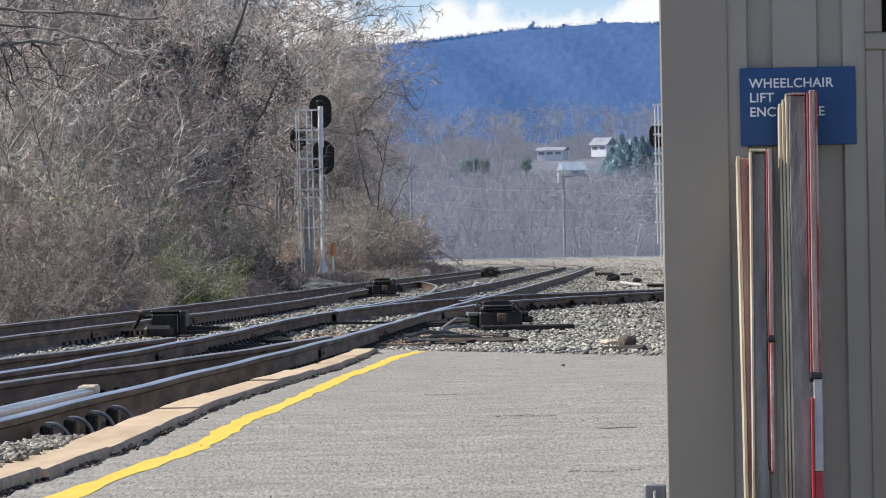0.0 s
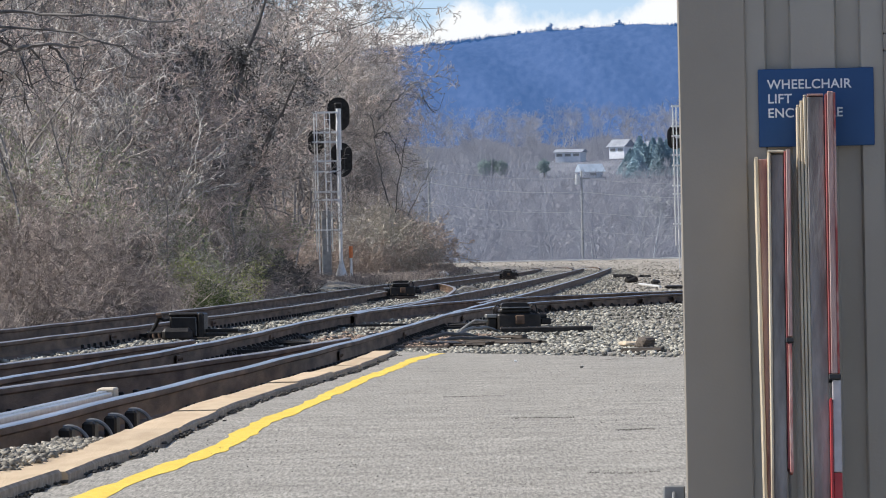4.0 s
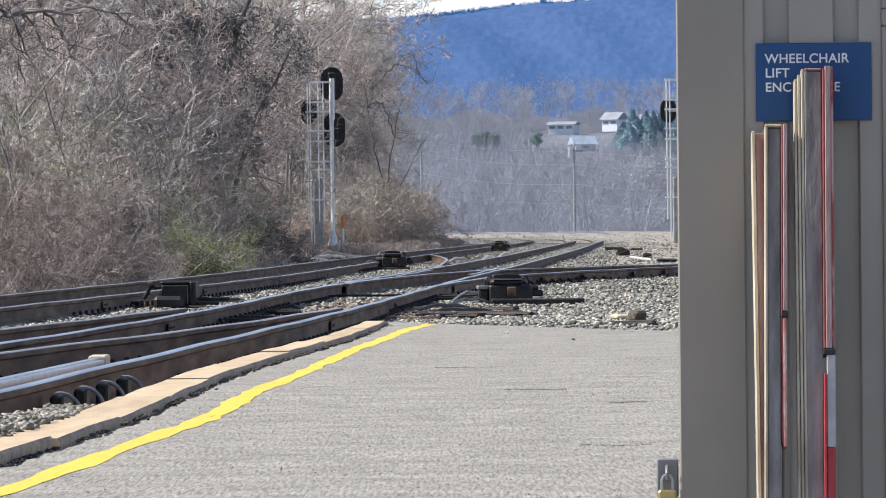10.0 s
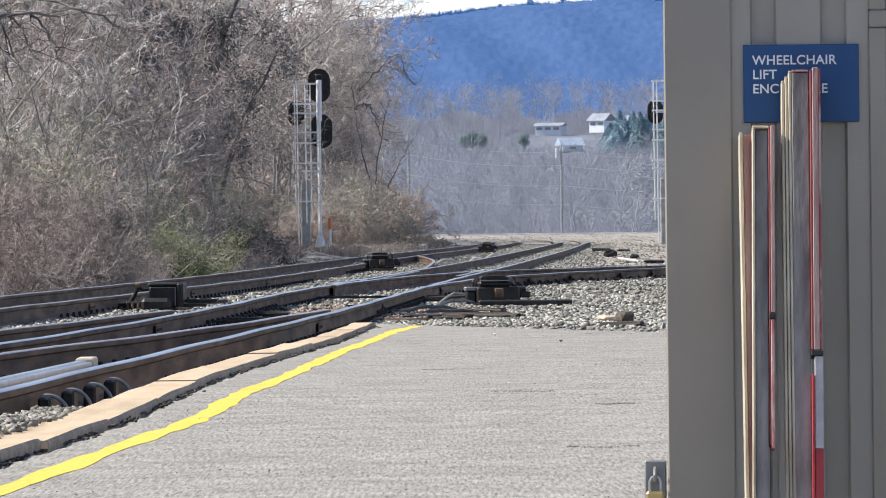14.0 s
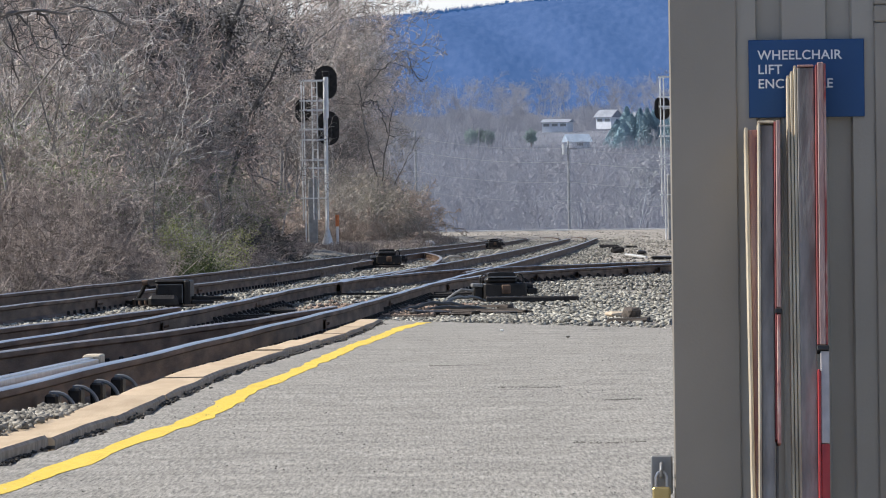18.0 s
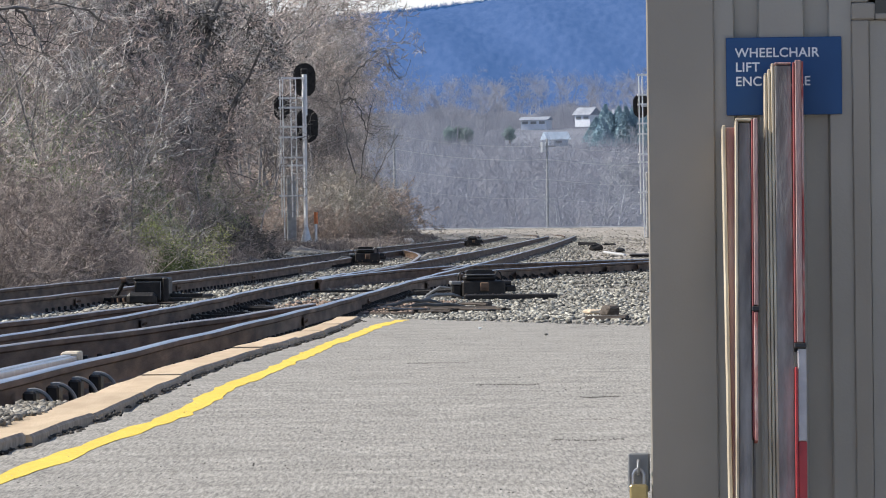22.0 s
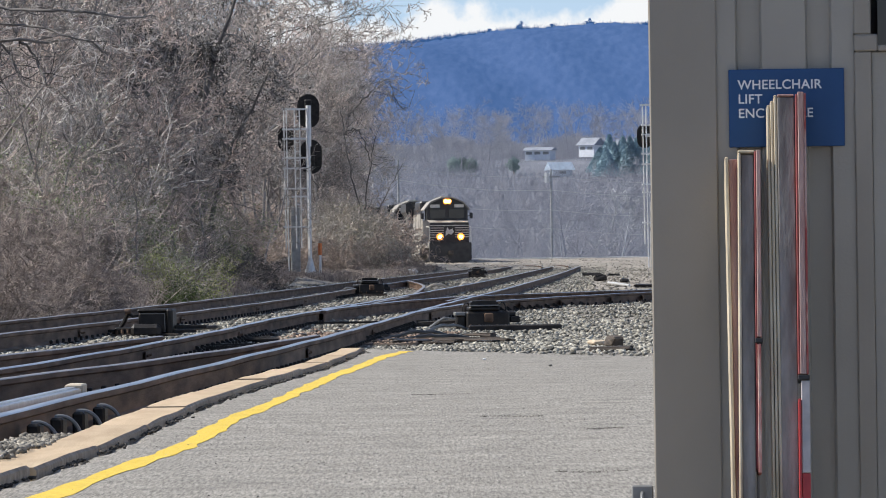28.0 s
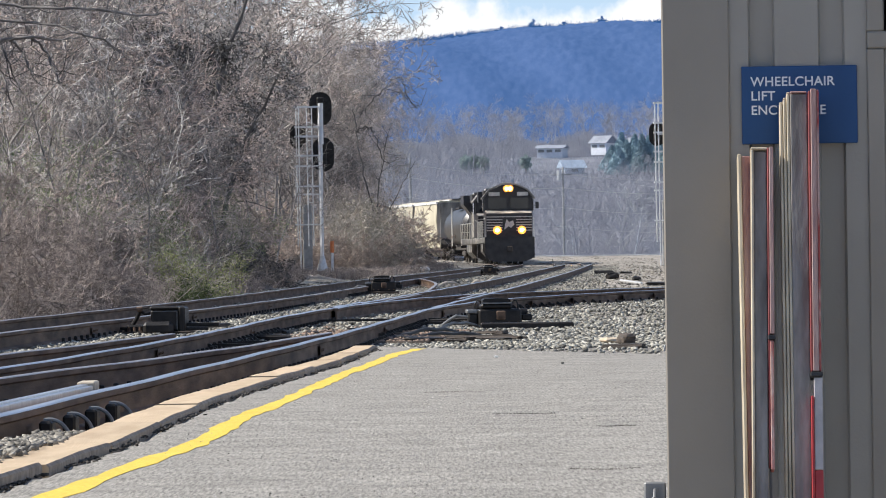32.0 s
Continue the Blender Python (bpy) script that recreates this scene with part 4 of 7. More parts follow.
def make_tall_machine(label, m):
    """An upright boxed machine: tall case with a flange, a rounded lower case before it and crank gear beside it."""
    sm = thing("switch_machine", label, "switch machine", m, group="switch machines")
    part("base", Build().box(-0.55, 0.30, -0.26, 0.26, -0.1, 0.045, bev=0.012), M_TIE, sm)
    part("case", Build().box(-0.20, 0.14, -0.20, 0.20, 0.045, 0.305, bev=0.02), M_GREASE, sm)
    part("case_lid", Build().box(-0.215, 0.15, -0.215, 0.21, 0.305, 0.35, bev=0.02), M_GREASE, sm, "rounded dark lid")
    part("flange", Build().box(0.143, 0.222, -0.23, 0.21, 0.02, 0.345, bev=0.02), M_GREASE, sm, "upright side flange")
    # pale strips stand in for lit edges of the case
    part("door_edge", Build().box(-0.17, 0.118, -0.208, -0.201, 0.285, 0.295, bev=0.002).box(0.118, 0.128, -0.208, -0.201, 0.06, 0.295, bev=0.002), M_PLATE, sm, "pale strips painting the highlight on the door's edge")
    part("lower_case", Build().box(-0.28, 0.09, -0.42, -0.235, 0.0, 0.165, bev=0.045), M_GREASE, sm, "rounded lower case")
    part("crank_box", Build().box(-0.50, -0.29, -0.20, 0.08, 0.02, 0.125, bev=0.02), M_GREASE, sm)
    part("crank", Build().path([(-0.44, -0.1, 0.12), (-0.38, -0.12, 0.21), (-0.34, -0.14, 0.30)], 0.026, 8), M_GREASE, sm)
    part("crank_knob", Build().tube((-0.37, -0.18, 0.315), (-0.30, -0.18, 0.325), 0.034, 0.030, 10), M_RAIL, sm, "worn crank head")
    part("crank", Build().path([(-0.34, -0.14, 0.30), (-0.28, -0.12, 0.26), (-0.22, -0.10, 0.27)], 0.022, 8), M_GREASE, sm)
    for x in (-0.47, -0.40, -0.33):
        part("linkage_pin", Build().tube((x, -0.22, 0.04), (x, -0.22, 0.10), 0.020, 0.018, 8), M_RAIL, sm)
    part("throw_rod", Build().box(0.225, 0.62, -0.05, 0.05, 0.10, 0.145, bev=0.008).box(0.225, 0.50, -0.16, -0.09, 0.05, 0.09, bev=0.008), M_GREASE, sm)
    part("throw_rod", Build().box(-0.95, -0.505, -0.04, 0.04, 0.06, 0.10, bev=0.008), M_GREASE, sm)
    return sm


make_tall_machine("tall black boxed switch machine between the tracks", pose(-3.38, 73.2, 0.02, 0, 0, -4))
make_switch_machine("black greasy switch machine beside the far track", pose(-1.40, 139, 0.10, 0, 0, 0), 1.05)
make_switch_machine("black switch machine with a long tie plate beside the spur", pose(0.70, 75.8, -0.01, 0, 0, 4))
make_switch_machine("small black switch machine far along the tracks", pose(1.85, 240, 0.22, 0, 0, 0), 0.95)
tp = thing("switch_tie", "long dark timber under the switch machine", "timber", pose(1.0, 73.6, 0.02, 0, 0, -2))
part("timber", Build().box(-0.55, 0.60, -0.13, 0.13, -0.1, 0.085, bev=0.015), M_GREASE, tp)


# ---- small things by the tracks ----
def rail_clip(y):
    x = float(curve_at(MAIN, y))
    ob = thing("rail_clip", "curved steel rail clip with a dark shoulder block", "rail clip", pose(x + 0.075, y, 0.03, 0, 0, -2), group="rail clips")
    part("shoulder", Build().box(-0.01, 0.055, -0.10, 0.10, -0.02, 0.125, bev=0.012), M_GREASE, ob)
    arc = [(0.03 + 0.105 * math.sin(a), 0.02, 0.005 + 0.125 * math.cos(a)) for a in [radians(q) for q in range(-15, 96, 12)]]
    part("spring", Build().path(arc, 0.0105, 7), M_PLATE, ob, "curved worn steel spring")
    return ob


for yy in (28.9, 30.0, 31.1, 32.2):
    rail_clip(yy)


def make_guard_bar():
    gb = thing("guard_bar", "pale galvanised guard bar beside the near rail", "guard bar")
    ln = [(float(curve_at(MAIN, y)) - 0.125, y, 0.245) for y in np.linspace(22, 33.0, 12)]
    part("channel", Build().sweep([(-0.04, -0.21), (0.04, -0.21), (0.04, -0.012), (0.032, -0.008), (0.010, -0.008), (0.008, 0.0), (-0.034, 0.0), (-0.04, -0.006)], ln), M_STEEL, gb)
    part("end_block", Build().box(ln[-1][0] - 0.05, ln[-1][0] + 0.05, 33.0, 33.4, 0.03, 0.258, bev=0.008), M_CABLE, gb, "pale end block")


make_guard_bar()


def joint_bar(track, xf, y):
    """A pair of bolted plates over a rail joint."""
    x, z = float(xf(y)), HEAD_Z + float(grade(y))
    jb = part("joint_bar", Build().box(x + 0.013, x + 0.022, y - 0.45, y + 0.45, z - 0.14, z - 0.06, bev=0.004), M_RAIL, track)
    for i in range(4):
        yb = y - 0.33 + 0.22 * i
        part("bolt", Build().tube((x + 0.022, yb, z - 0.10), (x + 0.036, yb, z - 0.10), 0.011, n=6), M_RAIL, jb)


for yy in (52.5, 66.0, 95.0):
    joint_bar(track_main, lambda y: curve_at(MAIN, y), yy)
for yy in (42.0, 52.0, 66.0):
    joint_bar(track_main, lambda y: curve_at(MAIN_L, y), yy)
for yy in (70.0, 84.0, 99.0, 114.0, 131.0):
    joint_bar(track_back, lambda y: back_x(y) + G / 2, yy)
for yy in (84.0, 92.0, 99.5, 104.0, 109.0, 112.0, 117.0):
    joint_bar(track_spur, lambda y: curve_at(SPUR_R, y), yy)


def anchors(track, xf, y0, y1, step):
    for y in np.arange(y0, y1, step):
        x, z = float(xf(y)), HEAD_Z + float(grade(y))
        part("tie_plate", Build().box(x - 0.10, x + 0.13, y - 0.08, y + 0.08, z - 0.188, z - 0.170, bev=0.004).box(x + 0.060, x + 0.095, y - 0.035, y + 0.035, z - 0.172, z - 0.128, bev=0.006), M_GREASE, track)


anchors(track_main, lambda y: curve_at(MAIN, y), 36, 78, 0.56)
anchors(track_main, lambda y: curve_at(MAIN_L, y), 36, 84, 0.62)
anchors(track_lead, lambda y: curve_at(LEAD_R, y), 34, 56, 0.62)
anchors(track_back, lambda y: back_x(y) + G / 2, 66, 112, 0.66)
anchors(track_spur, lambda y: curve_at(SPUR_R, y), 84, 118, 0.8)



def braces(track, xf, y0, y1, step, side):
    """Dark cast braces that hold a stock rail at a switch."""
    for y in np.arange(y0, y1, step):
        x, z = float(xf(y)), HEAD_Z + float(grade(y))
        b = Build().prism([(x + side * 0.02, z - 0.168), (x + side * 0.12, z - 0.168), (x + side * 0.10, z - 0.150), (x + side * 0.045, z - 0.105), (x + side * 0.02, z - 0.105)], y - 0.04, y + 0.04, "y")
        part("rail_brace", b, M_GREASE, track)


braces(track_main, lambda y: curve_at(MAIN_L, y), 58.0, 72.0, 0.8, 1)
braces(track_main, lambda y: curve_at(MAIN, y), 64.0, 79.0, 0.8, 1)
braces(track_spur, lambda y: curve_at(SPUR_R, y), 96.0, 106.0, 0.9, 1)
braces(track_back, lambda y: back_x(y) + G / 2, 128.0, 146.0, 0.8, 1)

# the lead's frog and switch blades
frog = thing("switch_frog", "worn steel frog where the rails cross", "frog", group="switch ironwork")
part("point_rail", Build().sweep(RAIL, rail_line(MAIN_L, 84.0, 92.5, 0.7, 0.075), RAIL_SLOTS), [M_RAIL, M_HEAD], frog)
part("wing_rail", Build().sweep(RAIL, rail_line(MAIN_L, 86.0, 93.5, 0.7, -0.085), RAIL_SLOTS), [M_RAIL, M_HEAD], frog)
wing = thing("guard_rail", "short dark check rail beside the frog", "guard rail", group="switch ironwork")
part("rail", Build().sweep(RAIL, rail_line(MAIN_L, 96, 110, 1.0, 0.16), RAIL_SLOTS), [M_RAIL, M_RUST], wing)
wing = thing("guard_rail", "short dark check rail beside the main rail", "guard rail", group="switch ironwork")
part("rail", Build().sweep(RAIL, rail_line(MAIN, 98, 112, 1.0, -0.16), RAIL_SLOTS), [M_RAIL, M_RUST], wing)
for yy, x0, x1 in ((58.5, -2.5, -1.0), (60.2, -2.45, -0.95), (80.5, -1.7, 0.35)):
    sr = thing("switch_rod", "flat dark switch rod across the track", "switch rod", group="switch ironwork")
    part("rod", Build().box(x0, x1, yy - 0.04, yy + 0.04, 0.075, 0.105), M_GREASE, sr)

# crossover rails beyond the first turnout
XO_A = [(118, -0.35), (132, -0.25), (146, -0.2), (160, -0.35), (178, -0.75)]
xo = thing("railway_track", "short crossover rails between both tracks", "railway track", kind="structure", group="tracks")
rail_part(rail_line(XO_A, 118, 176), xo, M_RUST)


def cable(label, pts, r, mat, category="cable"):
    cb = thing("cable", label, category, group="trackside cables")
    part("sheath", Build().path(pts, r, 6), mat, cb)


def hump(x0, y0, x1, y1, h, n=9, base=0.03):
    return [(x0 + (x1 - x0) * i / n, y0 + (y1 - y0) * i / n, base + float(grade(y0)) + h * math.sin(math.pi * i / n) + 0.01 * math.sin(i * 2.2)) for i in range(n + 1)]


cable("black rubber cable lying in the ballast", hump(-0.55, 66.0, 0.28, 67.5, 0.09), 0.022, M_BLACK)
cable("black rubber cable lying in the ballast", hump(-0.50, 64.5, 0.55, 66.0, 0.06), 0.020, M_BLACK)
cable("black rubber cable lying in the ballast", hump(-0.2, 68.5, 0.5, 74.5, 0.10), 0.020, M_BLACK)
cable("pale hose arching over the ties", hump(-0.3, 150, 0.5, 168, 0.16), 0.035, M_CABLE)
cable("pale hose arching over the ties", hump(0.5, 148, 1.3, 162, 0.20), 0.035, M_CABLE)
cable("pale hose arching over the ties", hump(1.1, 170, 2.0, 182, 0.2), 0.04, M_CABLE)
cable("grey linkage pipe of the switch machine", [(-0.2, 77.3, 0.10), (0.3, 77.2, 0.12)], 0.022, M_GREASE)
cable("grey linkage pipe of the far switch machine", [(-3.3, 73.4, 0.10), (-2.7, 74.5, 0.12)], 0.025, M_GREASE)


def rubble(name, label, category, x, y, z, sx, sy, sz, mat, seed, yaw=0.0):
    """A lumpy block: a chamfered box with pushed corners."""
    r = random.Random(seed)
    b = Build().box(-sx, sx, -sy, sy, 0, sz, bev=min(sx, sy, sz) * 0.35)
    for v in b.v:
        v.x += r.uniform(-0.16, 0.16) * sx
        v.y += r.uniform(-0.16, 0.16) * sy
        v.z += r.uniform(-0.12, 0.12) * sz
    ob = part(name, b, mat, None)
    ob.matrix_world = pose(x, y, z, 0, 0, yaw)
    return tagged(ob, label, category)


M_TAN = surf("tan_rock", (0.42, 0.33, 0.23), (0.56, 0.46, 0.34), 5, 0.9, 0.4, 20)
rubble("plank", "dark rotten plank at the platform's end", "plank", 0.1, 64.8, 0.02, 0.62, 0.10, 0.05, M_TIE, 1, 4)
rubble("plank", "dark rotten plank lying in the ballast", "plank", 0.55, 63.6, 0.02, 0.30, 0.09, 0.05, M_TIE, 2, -25)
rubble("plank", "dark plank beside the curb's end", "plank", -0.47, 61.5, 0.01, 0.30, 0.10, 0.05, M_TIE, 3, 3)
rubble("flat_stone", "tan flat stone in the ballast", "stone", 1.68, 60.0, 0.04, 0.10, 0.16, 0.05, M_TAN, 4, 12)
rubble("timber_block", "broken dark timber block in the ballast", "timber", 1.80, 59.0, 0.02, 0.07, 0.12, 0.12, M_TIE, 5, 20)
rubble("timber_block", "dark timber lying at the platform's end", "timber", 1.72, 57.3, -0.01, 0.22, 0.12, 0.07, M_TIE, 6, -12)
rubble("concrete_scrap", "pale concrete scrap at the platform's edge", "concrete", 2.10, 56.0, -0.02, 0.04, 0.5, 0.09, M_ALU, 7, -2)
rubble("timber_block", "dark block on the dirt by the far track", "timber", 5.5, 195, 0.13, 0.20, 0.2, 0.22, M_GREASE, 8)
rubble("timber_block", "dark block on the dirt by the far track", "timber", 6.0, 186, 0.12, 0.14, 0.2, 0.14, M_GREASE, 9)
rubble("timber_block", "dark block on the dirt by the far track", "timber", 5.62, 158, 0.1, 0.26, 0.2, 0.10, M_GREASE, 10)
rubble("timber_block", "dark low heap on the dirt", "timber", 6.4, 238, 0.16, 0.4, 0.3, 0.15, M_GREASE, 11)
rubble("timber_block", "dark low heap on the dirt", "timber", 7.2, 236, 0.16, 0.25, 0.3, 0.10, M_GREASE, 12)
pp = thing("pipe", "pale pipe lying on the dirt", "pipe")
part("pipe_wall", Build().tube((5.0, 169, 0.20), (5.4, 163, 0.14), 0.035, n=10), M_ALU, pp)
rubble("white_rock", "pale rock at the end of the brush", "stone", -1.05, 290, 0.2, 0.35, 0.3, 0.28, M_ALU, 13)
for i, (x, y) in enumerate(((0.47, 54.0), (1.0, 50.5))):
    rubble("pebble", "small loose pebble on the platform", "pebble", x * PLAN, y * PLAN, 0.222, 0.011, 0.011, 0.014, M_STONE if i else M_WHITE, 20 + i)


scrap = random.Random(77)
for i in range(16):
    sx = scrap.uniform(-0.62, 0.75)
    sy = scrap.uniform(62.0, 68.0)
    rubble("stick", "dark rotten splinter of a tie lying in the ballast", "wood scrap", sx, sy, 0.045, scrap.uniform(0.06, 0.20), scrap.uniform(0.03, 0.12), scrap.uniform(0.02, 0.045), M_TIE if i % 3 else M_GREASE, 60 + i, scrap.uniform(-35, 35))
for i in range(12):
    sy = scrap.uniform(54.0, 78.0)
    sx = float(curve_at(MAIN_L, sy)) + scrap.uniform(-1.6, 1.1)
    rubble("iron_scrap", "dark greasy bit of track iron between the rails", "iron scrap", sx, sy, 0.03, scrap.uniform(0.05, 0.22), scrap.uniform(0.04, 0.12), scrap.uniform(0.03, 0.07), M_GREASE, 90 + i, scrap.uniform(-20, 20))


def make_pile(name, label, x, y, w, d, h, mat, seed):
    rr = np.random.RandomState(seed)
    us = np.linspace(-1, 1, 25)
    X, Y = np.meshgrid(us, us)
    R = np.sqrt(X * X + Y * Y)
    Z = h * np.clip(1 - R, 0, 1) ** 0.7 * (1 + 0.10 * rr.normal(0, 1, R.shape)) - 0.05
    V = np.stack([X * w + x, Y * d + y, Z + ground_z(X * w + x, Y * d + y)], -1).reshape(-1, 3)
    a = np.arange(24)[:, None] * 25 + np.arange(24)[None]
    F = np.stack([a, a + 1, a + 26, a + 25], -1).reshape(-1, 4)
    tagged(new(name, raw_mesh(name, V, F, mat)), label, "pile")


make_pile("gravel_mound", "low grey gravel pile at the foot of the signal", -4.6, 206, 1.5, 4.0, 0.30, M_BALLAST, 1)
make_pile("gravel_mound", "low grey gravel pile beside the far track", -4.9, 190, 1.0, 4.0, 0.22, M_STONE, 2)
make_pile("dirt_patch", "tan dirt heap by the switch", -0.42, 72.0, 0.45, 2.0, 0.06, M_TAN, 3)
make_pile("dirt_patch", "tan dirt heap between the rails", -1.6, 66.5, 0.40, 2.0, 0.05, M_TAN, 4)


# ---- bare trees and brush ----
def sprout(seed, height, kids, curl, up, r0, tip, spread=0.8, first=0.15, stems=1, fan=0.15, foot=0.12, reach=1.0):
    """Bent branches of a plant: a list of (level, points, radii), each branch one curved line."""
    rnd = np.random.RandomState(seed)
    out, todo = [], []
    for i in range(stems):
        a, t = rnd.uniform(0, 6.283), fan * rnd.uniform(0.15, 1.0)
        d = np.array([math.cos(a) * math.sin(t), math.sin(a) * math.sin(t), math.cos(t)])
        b = rnd.uniform(0, 6.283)
        k = foot * stems ** 0.5 * rnd.rand() ** 0.5
        todo.append((np.array([k * math.cos(b), k * math.sin(b), -0.25]), d, height * rnd.uniform(0.65, 1.0), r0 * rnd.uniform(0.7, 1.0), 0))
    while todo:
        p, d, length, r, lev = todo.pop()
        n = (9, 7, 5, 4, 3)[min(lev, 4)]
        c = curl[min(lev, len(curl) - 1)]
        bend = rnd.normal(0, c * 0.6, 3)
        J = rnd.normal(0, c, (n, 3)) + bend
        J[:, 2] += up[min(lev, len(up) - 1)]
        pts, dirs = [p], []
        for i in range(n):
            d = d + J[i]
            d = d / math.sqrt(d[0] * d[0] + d[1] * d[1] + d[2] * d[2])
            p = p + d * (length / n)
            pts.append(p)
            dirs.append(d)
        rad = np.maximum(r * (1 - 0.8 * np.linspace(0, 1, n + 1)), tip)
        rad[-1] = tip * 0.6
        out.append((lev, np.array(pts), rad))
        if lev < len(kids):
            for f in rnd.uniform(first if lev == 0 else 0.15, 0.99, kids[lev]):
                j = min(n - 1, int(f * n))
                o = rnd.normal(0, 1, 3)
                o -= dirs[j] * o.dot(dirs[j])
                o /= max(math.sqrt(o.dot(o)), 1e-6)
                t = spread * rnd.uniform(0.6, 1.3)
                q = pts[j] + (pts[j + 1] - pts[j]) * (f * n - j)
                cl = length * rnd.uniform(0.34, 0.62) * (1 - 0.35 * f) * (reach if lev == 0 else 1.0)
                todo.append((q, dirs[j] * math.cos(t) + o * math.sin(t), cl, max(rad[j] * rnd.uniform(0.4, 0.65), tip), lev + 1))
    return out


def lines_mesh(name, lines, mat, sides=3):
    """One mesh of bent tapered rods; every rod is an island of its own."""
    P = np.concatenate([q for _, q, _ in lines])
    R = np.concatenate([q for _, _, q in lines])
    n = np.array([len(q) for _, q, _ in lines])
    last = np.cumsum(n) - 1
    start = last - n + 1
    D = np.empty_like(P)
    D[:-1] = P[1:] - P[:-1]
    D[last] = D[last - 1]
    D[1:] += np.where(np.isin(np.arange(1, len(P)), start)[:, None], 0.0, D[:-1] / np.maximum(np.linalg.norm(D[:-1], axis=1, keepdims=True), 1e-6) * np.linalg.norm(D[1:], axis=1, keepdims=True))
    D /= np.maximum(np.linalg.norm(D, axis=1, keepdims=True), 1e-6)
    u = np.cross(D, np.array([[0.31, 0.93, 0.19]]))
    u /= np.maximum(np.linalg.norm(u, axis=1, keepdims=True), 1e-6)
    w = np.cross(D, u)
    a = np.arange(sides) * 2 * np.pi / sides
    V = (P[:, None] + (u[:, None] * np.cos(a)[None, :, None] + w[:, None] * np.sin(a)[None, :, None]) * R[:, None, None]).reshape(-1, 3)
    seg = np.setdiff1d(np.arange(len(P)), last)
    i = np.arange(sides)
    base = np.stack([i, (i + 1) % sides, sides + (i + 1) % sides, sides + i], 1)
    return raw_mesh(name, V, (base[None] + (seg * sides)[:, None, None]).reshape(-1, 4), mat)


def leaf_mesh(C, size, mat, rnd):
    """Small folded leaves: two triangles bent along the rib, with both sides out of plane."""
    n = len(C)
    d = rnd.normal(0, 1, (n, 3))
    d /= np.linalg.norm(d, axis=1, keepdims=True)
    e = np.cross(d, rnd.normal(0, 1, (n, 3)))
    e /= np.linalg.norm(e, axis=1, keepdims=True)
    f = np.cross(d, e)
    s = size * rnd.uniform(0.6, 1.3, (n, 1))
    V = np.stack([C - d * s, C + e * s * 0.45 + f * s * 0.2, C + d * s, C - e * s * 0.45 + f * s * 0.2], 1).reshape(-1, 3)
    b = np.arange(n)[:, None] * 4
    F = np.concatenate([b + np.array([[0, 1, 2]]), b + np.array([[0, 2, 3]])], 0)
    return raw_mesh("leaves", V, F, mat)


def plant(name, label, category, lines, trunk_mat, twig_mat, cut, group="", leaves=None):
    """A thing with its stems up to a level, and its crown of twigs, as parts."""
    ob = thing(name, label, category, group=group)
    stems, twigs = [q for q in lines if q[0] <= cut], [q for q in lines if q[0] > cut]
    if category == "tree":
        part("trunk", lines_mesh("trunk", stems, trunk_mat, 5), None, ob)
        part("crown", lines_mesh("crown", twigs, twig_mat, 3), None, ob)
    else:
        part("crown", lines_mesh("crown", lines, twig_mat, 3), None, ob)
        root = Build().box(-0.22, 0.22, -0.22, 0.22, -0.3, 0.08, bev=0.1)
        for v in root.v:
            v.x, v.y, v.z = v.x + 0.05 * math.sin(v.z * 31 + v.y * 17), v.y + 0.05 * math.cos(v.x * 23), v.z + 0.04 * math.sin(v.x * 19)
        part("root_crown", root, trunk_mat, ob, "gnarled base of the shrub")
    if leaves:
        mat, n, size, blur = leaves
        rnd = np.random.RandomState(5)
        ends = np.array([q[1][-1] for q in twigs])
        C = ends[rnd.randint(0, len(ends), n)] + rnd.normal(0, blur, (n, 3))
        part("leaves", leaf_mesh(C[C[:, 2] > 0.02], size, mat, rnd), None, ob)
    return ob


veg_rng = random.Random(21)


def scatter(protos, spots, smin, smax, zoff=0.0, used=None):
    """The first spot of each kind takes the original; the others take copies."""
    for x, y, k in spots:
        ob = protos[k]
        s = veg_rng.uniform(smin, smax)
        m = Matrix.Translation((x, y, float(ground_z(x, y)) + zoff)) @ pose(0, 0, 0, veg_rng.uniform(-5, 5), veg_rng.uniform(-5, 5), veg_rng.uniform(0, 360)) @ Matrix.Scale(s, 4)
        if ob.name not in used:
            used.add(ob.name)
            ob.matrix_world = m
        else:
            c = copy_thing(ob, m)
            c.scale = (s, s, s)


def left_edge(y):
    return -0.0765 * y - 2.0


def clear(x, y, reach):
    """Whether a crown of this reach leaves the signal mast free of twigs, as seen from the eye."""
    return y > 234 or x + reach < -5.75 * y / 229.0


def ray_x(column, y):
    """x at the distance y behind a picture column, to fit the camera's view; 784 is the middle column, 10550 the lens
    in pixels.
    """
    return (column - 784) / 10550.0 * y


